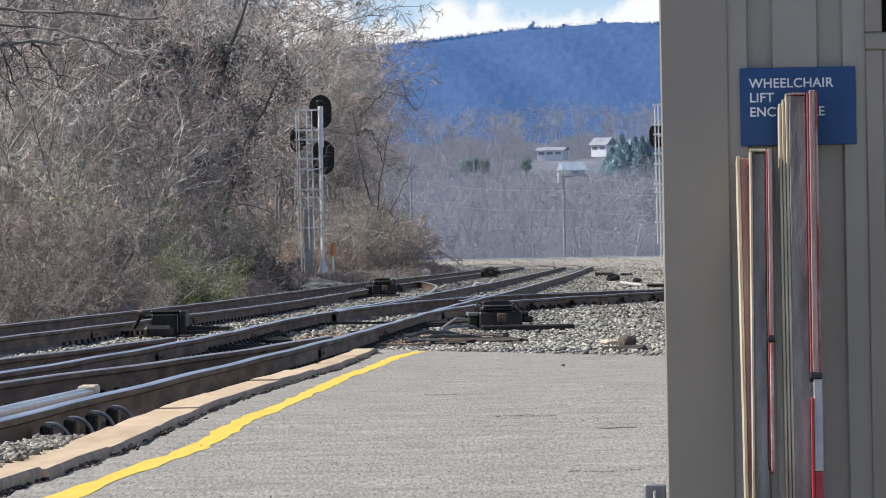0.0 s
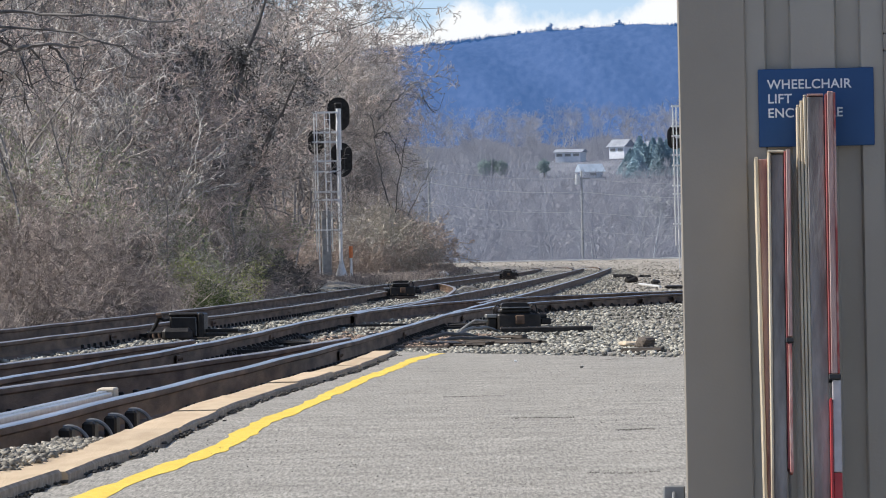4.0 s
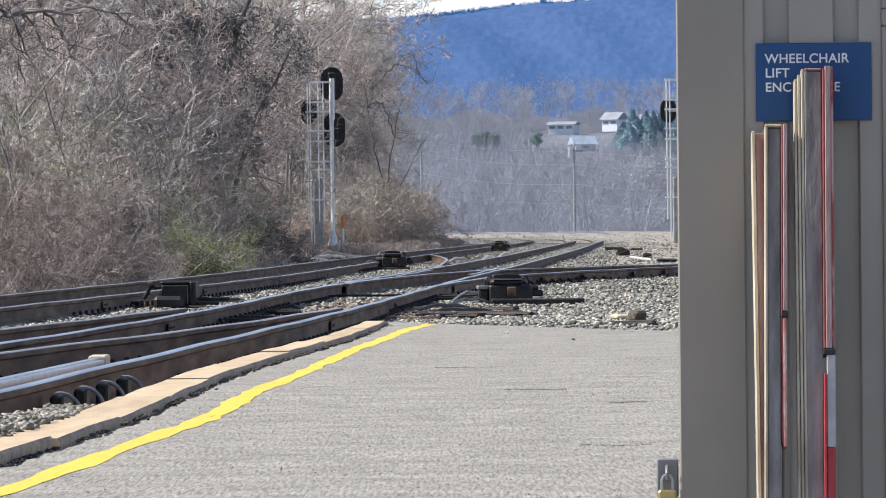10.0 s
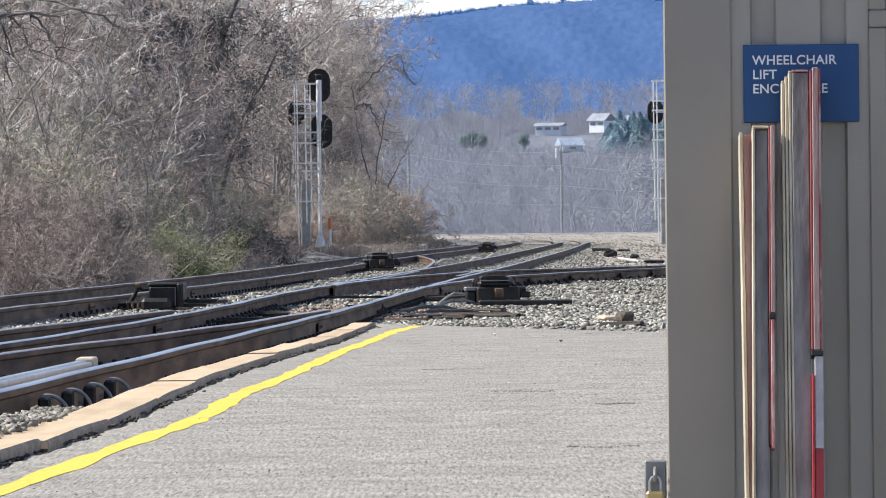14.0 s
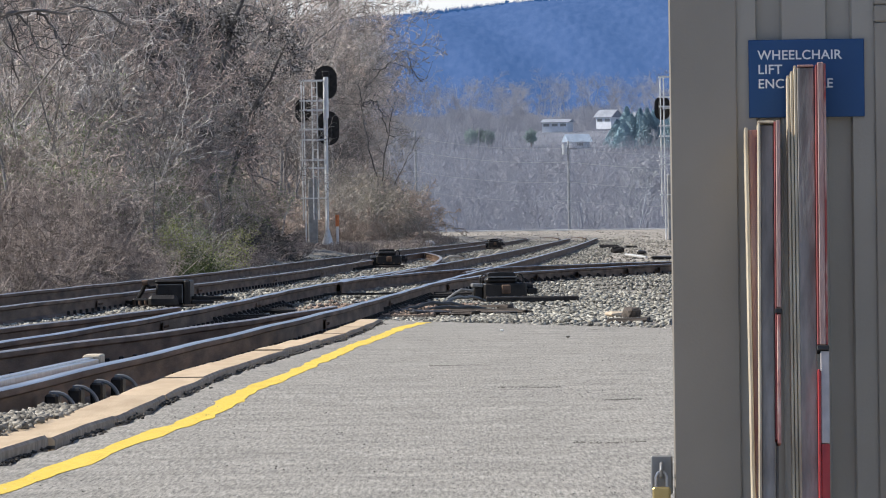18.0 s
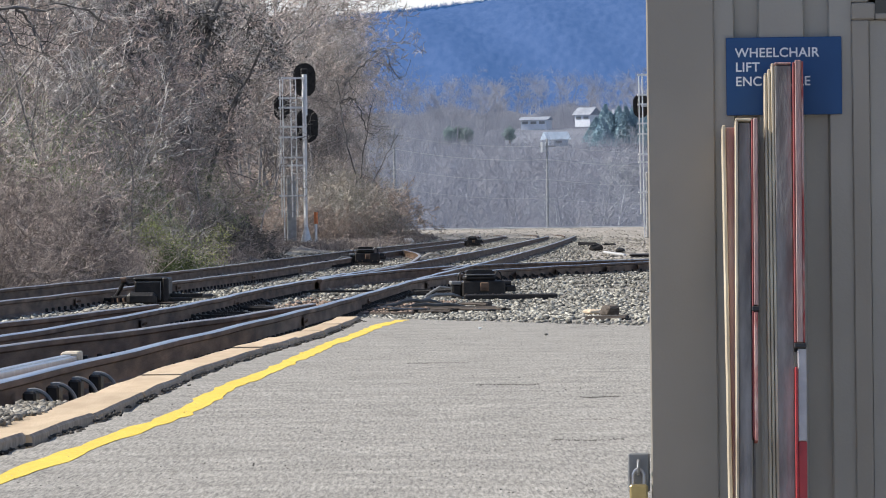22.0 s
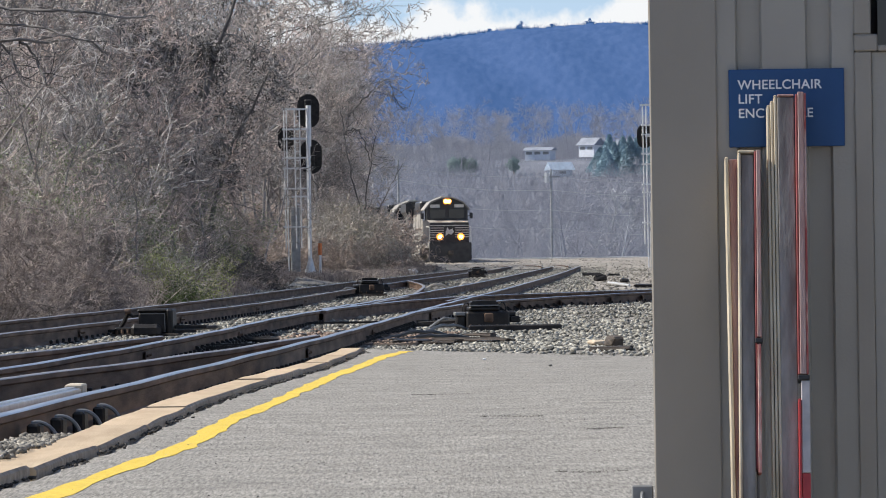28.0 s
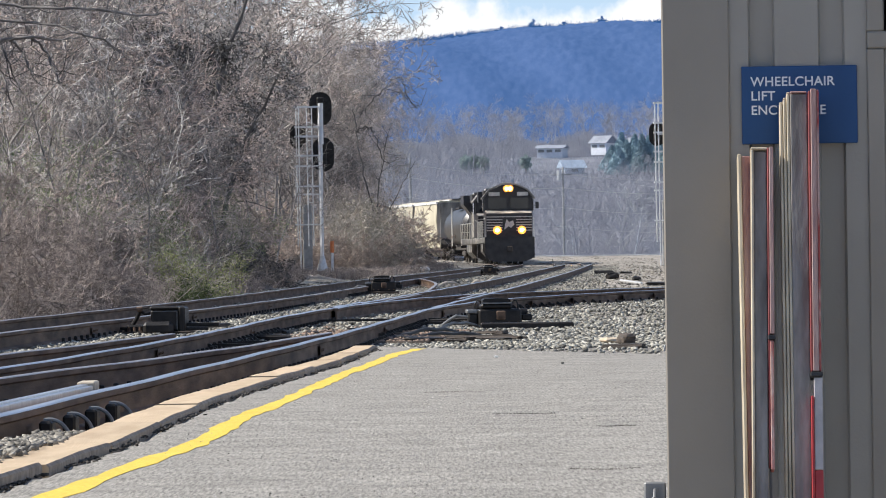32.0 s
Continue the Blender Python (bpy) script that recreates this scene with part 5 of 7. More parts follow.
def make_woods():
    rnd = random.Random(31)
    used = set()

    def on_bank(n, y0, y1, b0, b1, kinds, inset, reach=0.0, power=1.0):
        """Spots between two picture columns and two distances that lie on the bank."""
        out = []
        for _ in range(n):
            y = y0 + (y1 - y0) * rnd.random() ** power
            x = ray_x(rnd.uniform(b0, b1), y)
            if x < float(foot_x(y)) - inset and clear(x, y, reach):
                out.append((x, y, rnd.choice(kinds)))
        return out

    bark_pairs = ((M_DARKTWIG, M_TWIG), (M_VINE, M_DARKTWIG), (M_VINE, M_PINKTWIG), (M_DARKTWIG, M_PALETWIG))
    tree_label = "bare grey deciduous tree with crooked twigs on the railway bank"
    near, mid, back = [], [], []
    for i, (mt, mw) in enumerate(bark_pairs):
        near.append(plant("bare_tree", tree_label, "tree", sprout(100 + i, 7.5, (11, 7, 5, 2), (0.10, 0.16, 0.24, 0.30), (0.01, 0.02, 0.0, 0.0), 0.06, 0.0085), mt, mw, 1, "bare trees on the bank"))
        mid.append(plant("bare_tree", tree_label, "tree", sprout(120 + i, 10.5, (12, 7, 5, 2), (0.10, 0.17, 0.26, 0.32), (0.01, 0.02, 0.0, 0.0), 0.08, 0.0125), mt, mw, 1, "bare trees on the bank"))
        back.append(plant("bare_tree", "tall bare tree with a dense crown of tan twigs", "tree", sprout(150 + i, 12.0, (13, 8, 5, 2), (0.09, 0.16, 0.25, 0.30), (0.01, 0.02, 0.0, 0.0), 0.09, 0.0125), mt, mw, 1, "bare trees on the bank"))
    scatter(near, on_bank(30, 100, 160, -60, 280, (0, 1, 2, 3), 2.6, 2.6), 0.7, 1.05, -0.1, used)
    scatter(mid, on_bank(50, 150, 235, -60, 285, (0, 1, 2, 3), 2.6, 3.4) + on_bank(8, 196, 226, 300, 400, (0, 1, 3), 2.6, 2.8), 0.75, 1.15, -0.1, used)
    scatter(mid, on_bank(12, 190, 225, 300, 430, (0, 1, 2, 3), 3.0, 1.9), 0.4, 0.6, -0.1, used)
    scatter(back, on_bank(34, 240, 400, 260, 520, (0, 1, 2, 3), 2.0), 0.9, 1.25, -0.1, used)
    scatter(back, on_bank(14, 300, 400, 480, 545, (0, 1, 2, 3), 1.0), 0.85, 1.1, -0.1, used)
    fine = []
    for i, (mt, mw) in enumerate(((M_BARK, M_TWIG), (M_BARK, M_PALETWIG))):
        fine.append(plant("bare_tree", "bare tree with a hazy crown of very fine twigs", "tree", sprout(165 + i, 11.0, (14, 9, 6, 3), (0.08, 0.14, 0.22, 0.28), (0.01, 0.02, 0.0, 0.0), 0.08, 0.0085), mt, mw, 1, "bare trees on the bank"))
    scatter(fine, on_bank(28, 320, 400, 520, 622, (0, 1), 0.8), 0.75, 1.0, -0.1, used)
    scatter(fine, on_bank(8, 330, 390, 630, 668, (0, 1), 0.5), 0.45, 0.65, -0.1, used)

    # tall slim saplings with dark trunks in front of the thicket
    slim = []
    for i in range(3):
        slim.append(plant("sapling", "slim dark sapling with few crooked branches on the bank", "tree", sprout(170 + i, 5.2, (9, 5, 3), (0.12, 0.20, 0.28), (0.03, 0.03, 0.0), 0.040, 0.0075, 0.75, 0.25), M_VINE, M_DARKTWIG, 0, "dark saplings"))
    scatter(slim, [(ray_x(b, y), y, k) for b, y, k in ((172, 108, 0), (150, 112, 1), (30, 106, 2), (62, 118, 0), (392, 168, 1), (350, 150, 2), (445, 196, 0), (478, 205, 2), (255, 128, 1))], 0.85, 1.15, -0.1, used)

    # vine-hung trees deep in the thicket, their dark colour standing for shade there
    vine = []
    for i in range(2):
        vine.append(plant("vine_tree", "tree hung with dense vines, coloured dark for thicket shade", "tree", sprout(180 + i, 9.5, (17, 9, 5), (0.10, 0.26, 0.34), (0.01, -0.02, -0.03), 0.16, 0.014, 0.9, 0.42, reach=0.34), M_GLOOM, M_VINE, 0, "vine-hung trees", (M_GLOOM, 2200, 0.045, 0.25)))
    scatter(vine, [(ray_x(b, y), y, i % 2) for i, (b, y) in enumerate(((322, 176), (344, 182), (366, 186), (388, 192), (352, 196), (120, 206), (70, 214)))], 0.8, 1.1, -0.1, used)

    # leafless shrubs
    S = []
    shrub_label = "leafless arching shrub of thin grey and brown stems on the bank"
    for i, (h, mw, ms) in enumerate(((2.4, M_TWIG, M_BARK), (2.6, M_PALETWIG, M_TWIG), (2.2, M_PINKTWIG, M_PINKTWIG), (2.6, M_TWIG, M_DARKTWIG), (1.3, M_BROWNTWIG, M_BROWNTWIG), (1.5, M_BROWNTWIG, M_GLOOM))):
        S.append(plant("bare_shrub", shrub_label, "shrub", sprout(200 + i, h, (6, 4, 2) if i < 4 else (7, 6, 3), (0.13, 0.22, 0.30) if i < 4 else (0.10, 0.14, 0.18), (-0.02, -0.02, -0.03), 0.016 if i < 4 else 0.008, 0.006 if i < 4 else 0.0036, 0.8, 0.15, 13 if i < 4 else 20, 0.95), ms, mw, 0, "shrubs on the bank"))
    scatter(S, on_bank(80, 96, 180, -40, 420, (0, 1, 2, 3), 1.6, 1.4), 0.75, 1.25, 0.0, used)
    scatter(S, on_bank(64, 82, 108, -40, 300, (4, 5, 5), 0.1, 0.0), 0.8, 1.3, 0.0, used)
    scatter(S, on_bank(26, 126, 170, 60, 370, (4, 4, 2, 5), 0.8, 1.0) + on_bank(12, 214, 232, 400, 530, (4, 2), 1.4, 0.6), 0.7, 1.2, 0.0, used)
    # tall fans of pale stems
    fans = []
    for i, mw in enumerate((M_PINKTWIG, M_PALETWIG, M_TWIG)):
        fans.append(plant("bare_shrub", "tall leafless shrub with fanning pale stems on the bank", "shrub", sprout(450 + i, 4.8, (7, 4, 2), (0.07, 0.16, 0.26), (0.01, 0.03, 0.0), 0.028, 0.0105, 0.6, 0.3, 10, 0.75), mw, mw, 0, "tall shrubs on the bank"))
    scatter(fans, on_bank(26, 130, 222, 20, 310, (0, 1, 2), 1.8, 1.7), 0.7, 1.1, 0.0, used)

    # the brush beyond the signal, down to the edge of the curve, placed by picture column
    brush = []
    for i, (mw, lv) in enumerate(((M_BRUSHB, (M_OLIVE, 3600, 0.024, 0.2)), (M_BRUSHA, None), (M_BRUSHA, None), (M_BRUSHC, None), (M_BRUSHB, None))):
        brush.append(plant("bare_shrub", "tangled brush with olive leaves beyond the signal" if lv else "tangled leafless brush beyond the signal", "shrub", sprout(470 + i, 2.7, (8, 6, 3), (0.12, 0.20, 0.26), (-0.01, -0.02, -0.03), 0.026, 0.0095, 0.8, 0.10, 13, 0.9), mw, mw, 0, "brush beyond the signal", lv))
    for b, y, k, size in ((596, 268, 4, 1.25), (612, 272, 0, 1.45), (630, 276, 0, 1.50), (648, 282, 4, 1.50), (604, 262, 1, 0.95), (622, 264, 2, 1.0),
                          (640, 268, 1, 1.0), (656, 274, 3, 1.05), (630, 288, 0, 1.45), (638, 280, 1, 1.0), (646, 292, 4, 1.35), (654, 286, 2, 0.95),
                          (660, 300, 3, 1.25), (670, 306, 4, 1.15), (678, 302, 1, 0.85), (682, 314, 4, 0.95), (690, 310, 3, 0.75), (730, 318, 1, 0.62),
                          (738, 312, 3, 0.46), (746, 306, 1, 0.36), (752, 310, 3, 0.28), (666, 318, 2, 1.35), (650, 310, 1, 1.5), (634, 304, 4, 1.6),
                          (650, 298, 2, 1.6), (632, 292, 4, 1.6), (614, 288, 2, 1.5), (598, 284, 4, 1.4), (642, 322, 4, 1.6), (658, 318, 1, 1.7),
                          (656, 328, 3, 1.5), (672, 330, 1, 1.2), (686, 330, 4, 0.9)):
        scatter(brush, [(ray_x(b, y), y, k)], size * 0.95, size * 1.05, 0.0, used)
    scatter(brush, on_bank(24, 236, 262, 395, 530, (1, 1, 2, 4), 0.4), 0.6, 0.95, 0.0, used)
    # shrubs added at the foot of the bank, their dark colour standing for a hollow's shade
    dark = plant("bare_shrub", "added dark tangle whose colour stands for the hollow's shade", "shrub", sprout(490, 1.5, (8, 5, 2), (0.15, 0.25, 0.3), (-0.02, -0.03, -0.03), 0.025, 0.013, 0.9, 0.08, 16, 1.0), M_GLOOM, M_GLOOM, 0, "shaded tangles", (M_GLOOM, 1100, 0.04, 0.2))
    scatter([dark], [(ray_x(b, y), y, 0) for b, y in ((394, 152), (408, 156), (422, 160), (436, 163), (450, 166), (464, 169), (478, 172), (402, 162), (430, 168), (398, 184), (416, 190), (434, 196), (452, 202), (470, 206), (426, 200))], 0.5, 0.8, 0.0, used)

    # leafy growth low on the bank
    for lb, mat, b, y, h, n, sz, bl in (("yellow-green leafy bush low on the bank", M_LIMELEAF, 338, 124, 1.55, 5200, 0.017, 0.10),
                                        ("dark green leafy bush at the foot of the bank", M_GREENLEAF, 328, 121, 0.85, 9000, 0.019, 0.10),
                                        ("dark green leafy bush at the foot of the bank", M_GREENLEAF, 346, 122, 0.7, 6000, 0.019, 0.10),
                                        ("green honeysuckle tangle on the bank", M_MOSSLEAF, 300, 134, 1.9, 4200, 0.026, 0.12)):
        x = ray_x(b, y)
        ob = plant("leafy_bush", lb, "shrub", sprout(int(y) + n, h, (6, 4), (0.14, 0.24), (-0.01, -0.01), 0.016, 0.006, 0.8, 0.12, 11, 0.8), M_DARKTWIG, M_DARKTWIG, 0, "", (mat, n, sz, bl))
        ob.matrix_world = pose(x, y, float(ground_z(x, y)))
    V = []
    for i in range(3):
        V.append(plant("leafy_bush", "grey-green honeysuckle thicket among bare twigs on the bank", "shrub", sprout(410 + i, 2.5, (6, 4, 2), (0.13, 0.24, 0.3), (-0.01, -0.02, 0.0), 0.016, 0.0065, 0.8, 0.15, 10, 0.9), M_DARKTWIG, M_TWIG, 0, "honeysuckle thickets", (M_MOSSLEAF, 3000, 0.026, 0.09)))
    scatter(V, on_bank(9, 96, 150, -30, 70, (0, 1, 2), 1.6) + on_bank(8, 100, 150, 60, 300, (0, 1, 2), 1.6) + on_bank(4, 170, 200, 330, 380, (0, 1, 2), 1.8, 1.2), 0.8, 1.2, 0.0, used)
    for ob in near + mid + back + fine + slim + vine + S + fans + brush + [dark] + V:
        if ob.name not in used:
            for c in list(ob.children):
                bpy.data.objects.remove(c)
            bpy.data.objects.remove(ob)


def limb(parent, dist, pts, r0, r1, seed, twig=0.5, mat=None):
    """A crooked dark limb with short side twigs at one distance; points are (picture column, picture row), fitted to
    the camera's view.
    """
    rnd = np.random.RandomState(seed)
    P = np.array([(ray_x(b, dist), dist + 0.4 * math.sin(i * 1.7), 0.92 + (415.0 - v) / 10550.0 * dist) for i, (b, v) in enumerate(pts)])
    for _ in range(2):
        Q = np.empty((2 * len(P) - 2, 3))
        Q[0::2], Q[1::2] = P[:-1] * 0.75 + P[1:] * 0.25, P[:-1] * 0.25 + P[1:] * 0.75
        P = np.concatenate([P[:1], Q, P[-1:]])
    P[1:-1] += rnd.normal(0, 0.00012 * dist, (len(P) - 2, 3))
    lines = [(0, P, np.linspace(r0, r1, len(P)))]
    for i in range(1, len(P) - 1):
        if rnd.rand() < 0.55:
            d = rnd.normal(0, 1, 3) * np.array([1, 0.6, 1]) + (P[i + 1] - P[i]) / max(np.linalg.norm(P[i + 1] - P[i]), 1e-6)
            d /= np.linalg.norm(d)
            T, q = [P[i]], P[i]
            for k in range(4):
                d = d + rnd.normal(0, 0.35, 3)
                d /= np.linalg.norm(d)
                q = q + d * twig * rnd.uniform(0.2, 0.45)
                T.append(q)
            lines.append((1, np.array(T), np.linspace(r1 * 0.8, r1 * 0.35, 5)))
    part("limb", lines_mesh("limb", lines, mat or M_GLOOM, 5), None, parent, "crooked dark limb")


def make_crooked_tree():
    tr = thing("crooked_tree", "dark crooked bare tree at the end of the brush", "tree")
    for i, (r0, r1, pts) in enumerate(((0.055, 0.022, ((676, 440), (668, 380), (655, 310), (640, 240), (632, 180), (628, 150))),
                                       (0.036, 0.016, ((664, 340), (672, 280), (681, 230), (689, 195))),
                                       (0.032, 0.014, ((668, 370), (690, 330), (712, 285), (735, 245))),
                                       (0.042, 0.020, ((640, 160), (655, 140), (668, 128), (682, 118), (694, 102), (706, 93), (716, 98), (720, 116), (728, 140), (742, 150))),
                                       (0.040, 0.016, ((632, 190), (646, 180), (660, 184), (668, 205), (676, 235), (692, 252))),
                                       (0.055, 0.018, ((430, 66), (470, 64), (500, 96), (535, 88), (560, 70), (590, 44), (616, 30), (650, 26))),
                                       (0.045, 0.016, ((450, 30), (490, 22), (540, 6), (590, 0), (640, -18), (690, -20))),
                                       (0.045, 0.018, ((440, 140), (470, 150), (505, 138), (545, 128))))):
        limb(tr, 302.0, pts, r0, r1, i, 1.0)
    tr = thing("crooked_tree", "dark tree with drooping branches over the thicket", "tree")
    for i, (r0, r1, pts) in enumerate(((0.070, 0.050, ((-70, 440), (-66, 300), (-60, 150), (-50, 20), (-46, -60))),
                                       (0.042, 0.015, ((-58, 40), (-20, 22), (20, 18), (60, 14), (100, 22), (130, 16))),
                                       (0.028, 0.012, ((-52, 0), (-10, 10), (10, 34), (24, 60), (28, 92))),
                                       (0.024, 0.011, ((20, 18), (40, 34), (52, 62), (66, 84))),
                                       (0.024, 0.011, ((60, 14), (84, 38), (96, 66), (112, 96))),
                                       (0.026, 0.011, ((-50, 60), (-20, 56), (8, 74), (20, 110), (24, 140))),
                                       (0.024, 0.011, ((-46, -20), (40, -14), (110, -6), (150, 14), (190, 20), (214, 44))),
                                       (0.034, 0.013, ((-50, -44), (20, -46), (90, -34), (170, -36), (240, -20), (300, -24))))):
        limb(tr, 98.0, pts, r0, r1, 40 + i, 0.5)


make_woods()
make_crooked_tree()


def make_weeds():
    """Dry weeds and brambles that cover the foot of the bank."""
    rnd = np.random.RandomState(8)
    n = 26000
    y = 80 + 240 * rnd.rand(n) ** 1.5
    x = foot_x(y) + 0.25 - 5.5 * rnd.rand(n) ** 1.4
    k = x > left_edge(y)
    x, y = x[k], y[k]
    z = ground_z(x, y)
    P = np.stack([x, y, z - 0.03], 1)
    h = rnd.uniform(0.12, 0.6, len(x))
    t, a = rnd.uniform(0.1, 1.1, len(x)), rnd.uniform(0, 6.28, len(x))
    Q = P + np.stack([np.cos(a) * np.sin(t), np.sin(a) * np.sin(t), np.cos(t)], 1) * h[:, None]
    a2 = a + rnd.normal(0, 0.5, len(x))
    R = Q + np.stack([np.cos(a2) * 0.8, np.sin(a2) * 0.8, rnd.uniform(-0.7, 0.4, len(x))], 1) * h[:, None] * 0.6
    r = rnd.uniform(0.003, 0.007, len(x)) * np.interp(y, [80, 150, 320], [1.0, 1.5, 2.6])
    n = 9000
    y = rnd.uniform(215, 335, n)
    x = foot_x(y) - 0.3 + rnd.rand(n) ** 1.3 * np.maximum(back_x(y) - 2.7 - foot_x(y), 0.3)
    P2 = np.stack([x, y, ground_z(x, y) - 0.03], 1)
    Q2 = P2 + np.stack([rnd.normal(0, 0.12, n), rnd.normal(0, 0.12, n), rnd.uniform(0.08, 0.40, n)], 1)
    P, Q, R = np.concatenate([P, P2]), np.concatenate([Q, Q2]), np.concatenate([R, Q2 + np.stack([rnd.normal(0, 0.15, n), rnd.normal(0, 0.1, n), rnd.uniform(-0.1, 0.12, n)], 1)])
    r = np.concatenate([r, rnd.uniform(0.007, 0.014, n)])
    me = segs_mesh("weeds", np.concatenate([P, Q]), np.concatenate([Q, R]), np.concatenate([r, r * 0.8]), np.concatenate([r * 0.8, r * 0.4]), M_BROWNTWIG)
    tagged(new("dry_weeds", me), "dry brown weeds and brambles over the foot of the bank", "weeds", kind="stuff")


make_weeds()


# ---- ballast ----
def make_stones():
    rnd = np.random.RandomState(3)
    n1, n2 = 9000, 68000
    y = np.concatenate([rnd.uniform(24, 62, n1), 58 + 90 * rnd.rand(n2) ** 1.25])
    half = 0.0775 * y
    x = np.where((y < 50) & (rnd.rand(len(y)) < 0.72), -half - 0.3 + rnd.rand(len(y)) * (curb_x(y) - 0.25 + half + 0.3), -half + rnd.rand(len(y)) * (half + 0.042 * y + 0.6))
    k = (x > foot_x(y) - 0.3) & ((x < curb_x(y) - 0.25) | (y > end_y(x) + 0.1))
    x, y = x[k], y[k]
    n = len(x)
    s = rnd.uniform(0.012, 0.031, n) * np.where(y > 55, 1.15, 1.0)
    z = np.maximum(ground_z(x, y), 0.0) + s * 0.25
    rocks("ballast_stones", "loose grey crushed stone ballast between the rails", "ballast", x, y, z, s, M_STONE, rnd)
    # a dusty heap against the curb, and clods on the far dirt
    n = 3800
    y = 17.9 + 6.4 * rnd.rand(n)
    w = np.clip((24.3 - y) / 3.0, 0.15, 1.0)
    u = rnd.rand(n)
    x = curb_x(y) - 0.66 + (0.38 + 0.10 * w) * u
    top = 0.02 + (0.20 + 0.05 * w) * np.clip(u * 2.2, 0, 1)
    rocks("stone_heap", "dusty tan stones heaped against the curb", "ballast", x, y, top * (1 - 0.6 * rnd.rand(n) ** 3), rnd.uniform(0.008, 0.020, n), M_TANSTONE, rnd)
    n = 24000
    y = 140 + 190 * rnd.rand(n)
    x = curve_at(MAIN, y) - 8.0 + 9.5 * rnd.rand(n)
    k = x > foot_x(y) - 0.2
    x, y = x[k], y[k]
    rocks("far_ballast", "grey and tan ballast along the far tracks", "ballast", x, y, ground_z(x, y) + 0.01, rnd.uniform(0.016, 0.036, len(x)), M_STONE, rnd)
    n = 11000
    y = rnd.uniform(130, 445, n)
    x = np.where(y < 330, curve_at(MAIN, np.minimum(y, 330)) + 1.0 + rnd.uniform(0, 9.0, n), rnd.uniform(-8, 20, n))
    rocks("dirt_clods", "small brown clods on the far dirt", "clods", x, y, ground_z(x, y), rnd.uniform(0.02, 0.06, n), M_TANSTONE, rnd)


def rocks(name, label, category, x, y, z, s, mat, rnd):
    n = len(x)
    C = np.stack([x, y, z], 1)
    q, _ = np.linalg.qr(rnd.normal(0, 1, (n, 3, 3)))
    sc = s[:, None] * rnd.uniform(0.55, 1.45, (n, 6))
    D = np.concatenate([q * sc[:, :3, None], -q * sc[:, 3:, None]], 1) * np.array([1.15, 1.15, 0.75])
    V = C[:, None] + D
    base = np.array([[0, 1, 2], [1, 3, 2], [3, 4, 2], [4, 0, 2], [1, 0, 5], [3, 1, 5], [4, 3, 5], [0, 4, 5]])
    F = (base[None] + (np.arange(n) * 6)[:, None, None]).reshape(-1, 3)
    tagged(new(name, raw_mesh(name, V.reshape(-1, 3), F, mat)), label, category, kind="stuff")


make_stones()


def make_brown_debris():
    rnd = np.random.RandomState(15)
    n = 1500
    y = rnd.uniform(61.5, 71, n)
    x = -0.95 + (y - 61.5) * 0.03 + rnd.rand(n) * (0.75 + 0.03 * (y - 61.5))
    rocks("brown_debris", "rusty brown dirt and bark beside the rail", "debris", x, y, 0.03 + 0.03 * rnd.rand(n), rnd.uniform(0.012, 0.034, n), M_RUSTDIRT, rnd)
    n = 700
    y = rnd.uniform(66, 76, n)
    x = curve_at(MAIN, y) - 1.2 + rnd.rand(n) * 0.9
    rocks("brown_debris", "rusty brown dirt between the rails", "debris", x, y, 0.03 + 0.02 * rnd.rand(n), rnd.uniform(0.012, 0.03, n), M_RUSTDIRT, rnd)


make_brown_debris()


def make_crumbs():
    """Dark crumbled asphalt in short cracks and along the platform's broken edge; beside the curb it stands in for the
    seam's shadow.
    """
    rnd = np.random.RandomState(27)
    n = 2600
    y = 12.5 + 33.5 * rnd.rand(n)
    keep = np.sin(y * 3.1) + 0.8 * np.sin(y * 7.7 + 1.0) + rnd.normal(0, 0.5, n) > 0.1
    y = y[keep]
    x = curb_x(y) - 0.008 + rnd.exponential(0.010, len(y))
    rocks("asphalt_crumbs", "crumbled asphalt, dark to stand for shadow in the curb's seam", "crumbs", x, y, np.full(len(y), 0.222), rnd.uniform(0.004, 0.011, len(y)), M_CRUMB, rnd)
    xs, ys = [], []
    for cx, cy, w in ((0.60, 21.6, 0.10), (0.52, 19.5, 0.12), (0.35, 26.5, 0.14), (0.05, 31.0, 0.16), (0.80, 29.0, 0.12), (0.70, 24.4, 0.08)):
        u = rnd.uniform(-1, 1, 220)
        xs.append(cx + w * u)
        ys.append(cy + 0.05 * np.sin(u * 3 + cx * 9) + rnd.normal(0, 0.05, 220))
    x, y = np.concatenate(xs), np.concatenate(ys)
    rocks("crack_crumbs", "dark grit in short cracks of the asphalt", "crumbs", x, y, np.full(len(x), 0.2205), rnd.uniform(0.0010, 0.0022, len(x)), M_CRUMB, rnd)
    n = 900
    y = 14 + 29 * rnd.rand(n)
    x = PLAN * (0.78 + 0.0376 * (y / PLAN - 15.7)) - rnd.exponential(0.012, n)
    rocks("edge_crumbs", "dark crumbled asphalt along the platform's broken edge", "crumbs", x, y, np.full(n, 0.219), rnd.uniform(0.004, 0.012, n), M_CRUMB, rnd)
    # loose grit over the asphalt
    n = 5200
    y = 14.5 + 30 * rnd.rand(n)
    x = curb_x(y) + 0.15 + rnd.rand(n) * (0.035 * y + 0.15 - curb_x(y))
    rocks("loose_grit", "loose pale and dark grit on the asphalt", "grit", x, y, np.full(n, 0.2205), rnd.uniform(0.0012, 0.0034, n), M_GRIT, rnd)


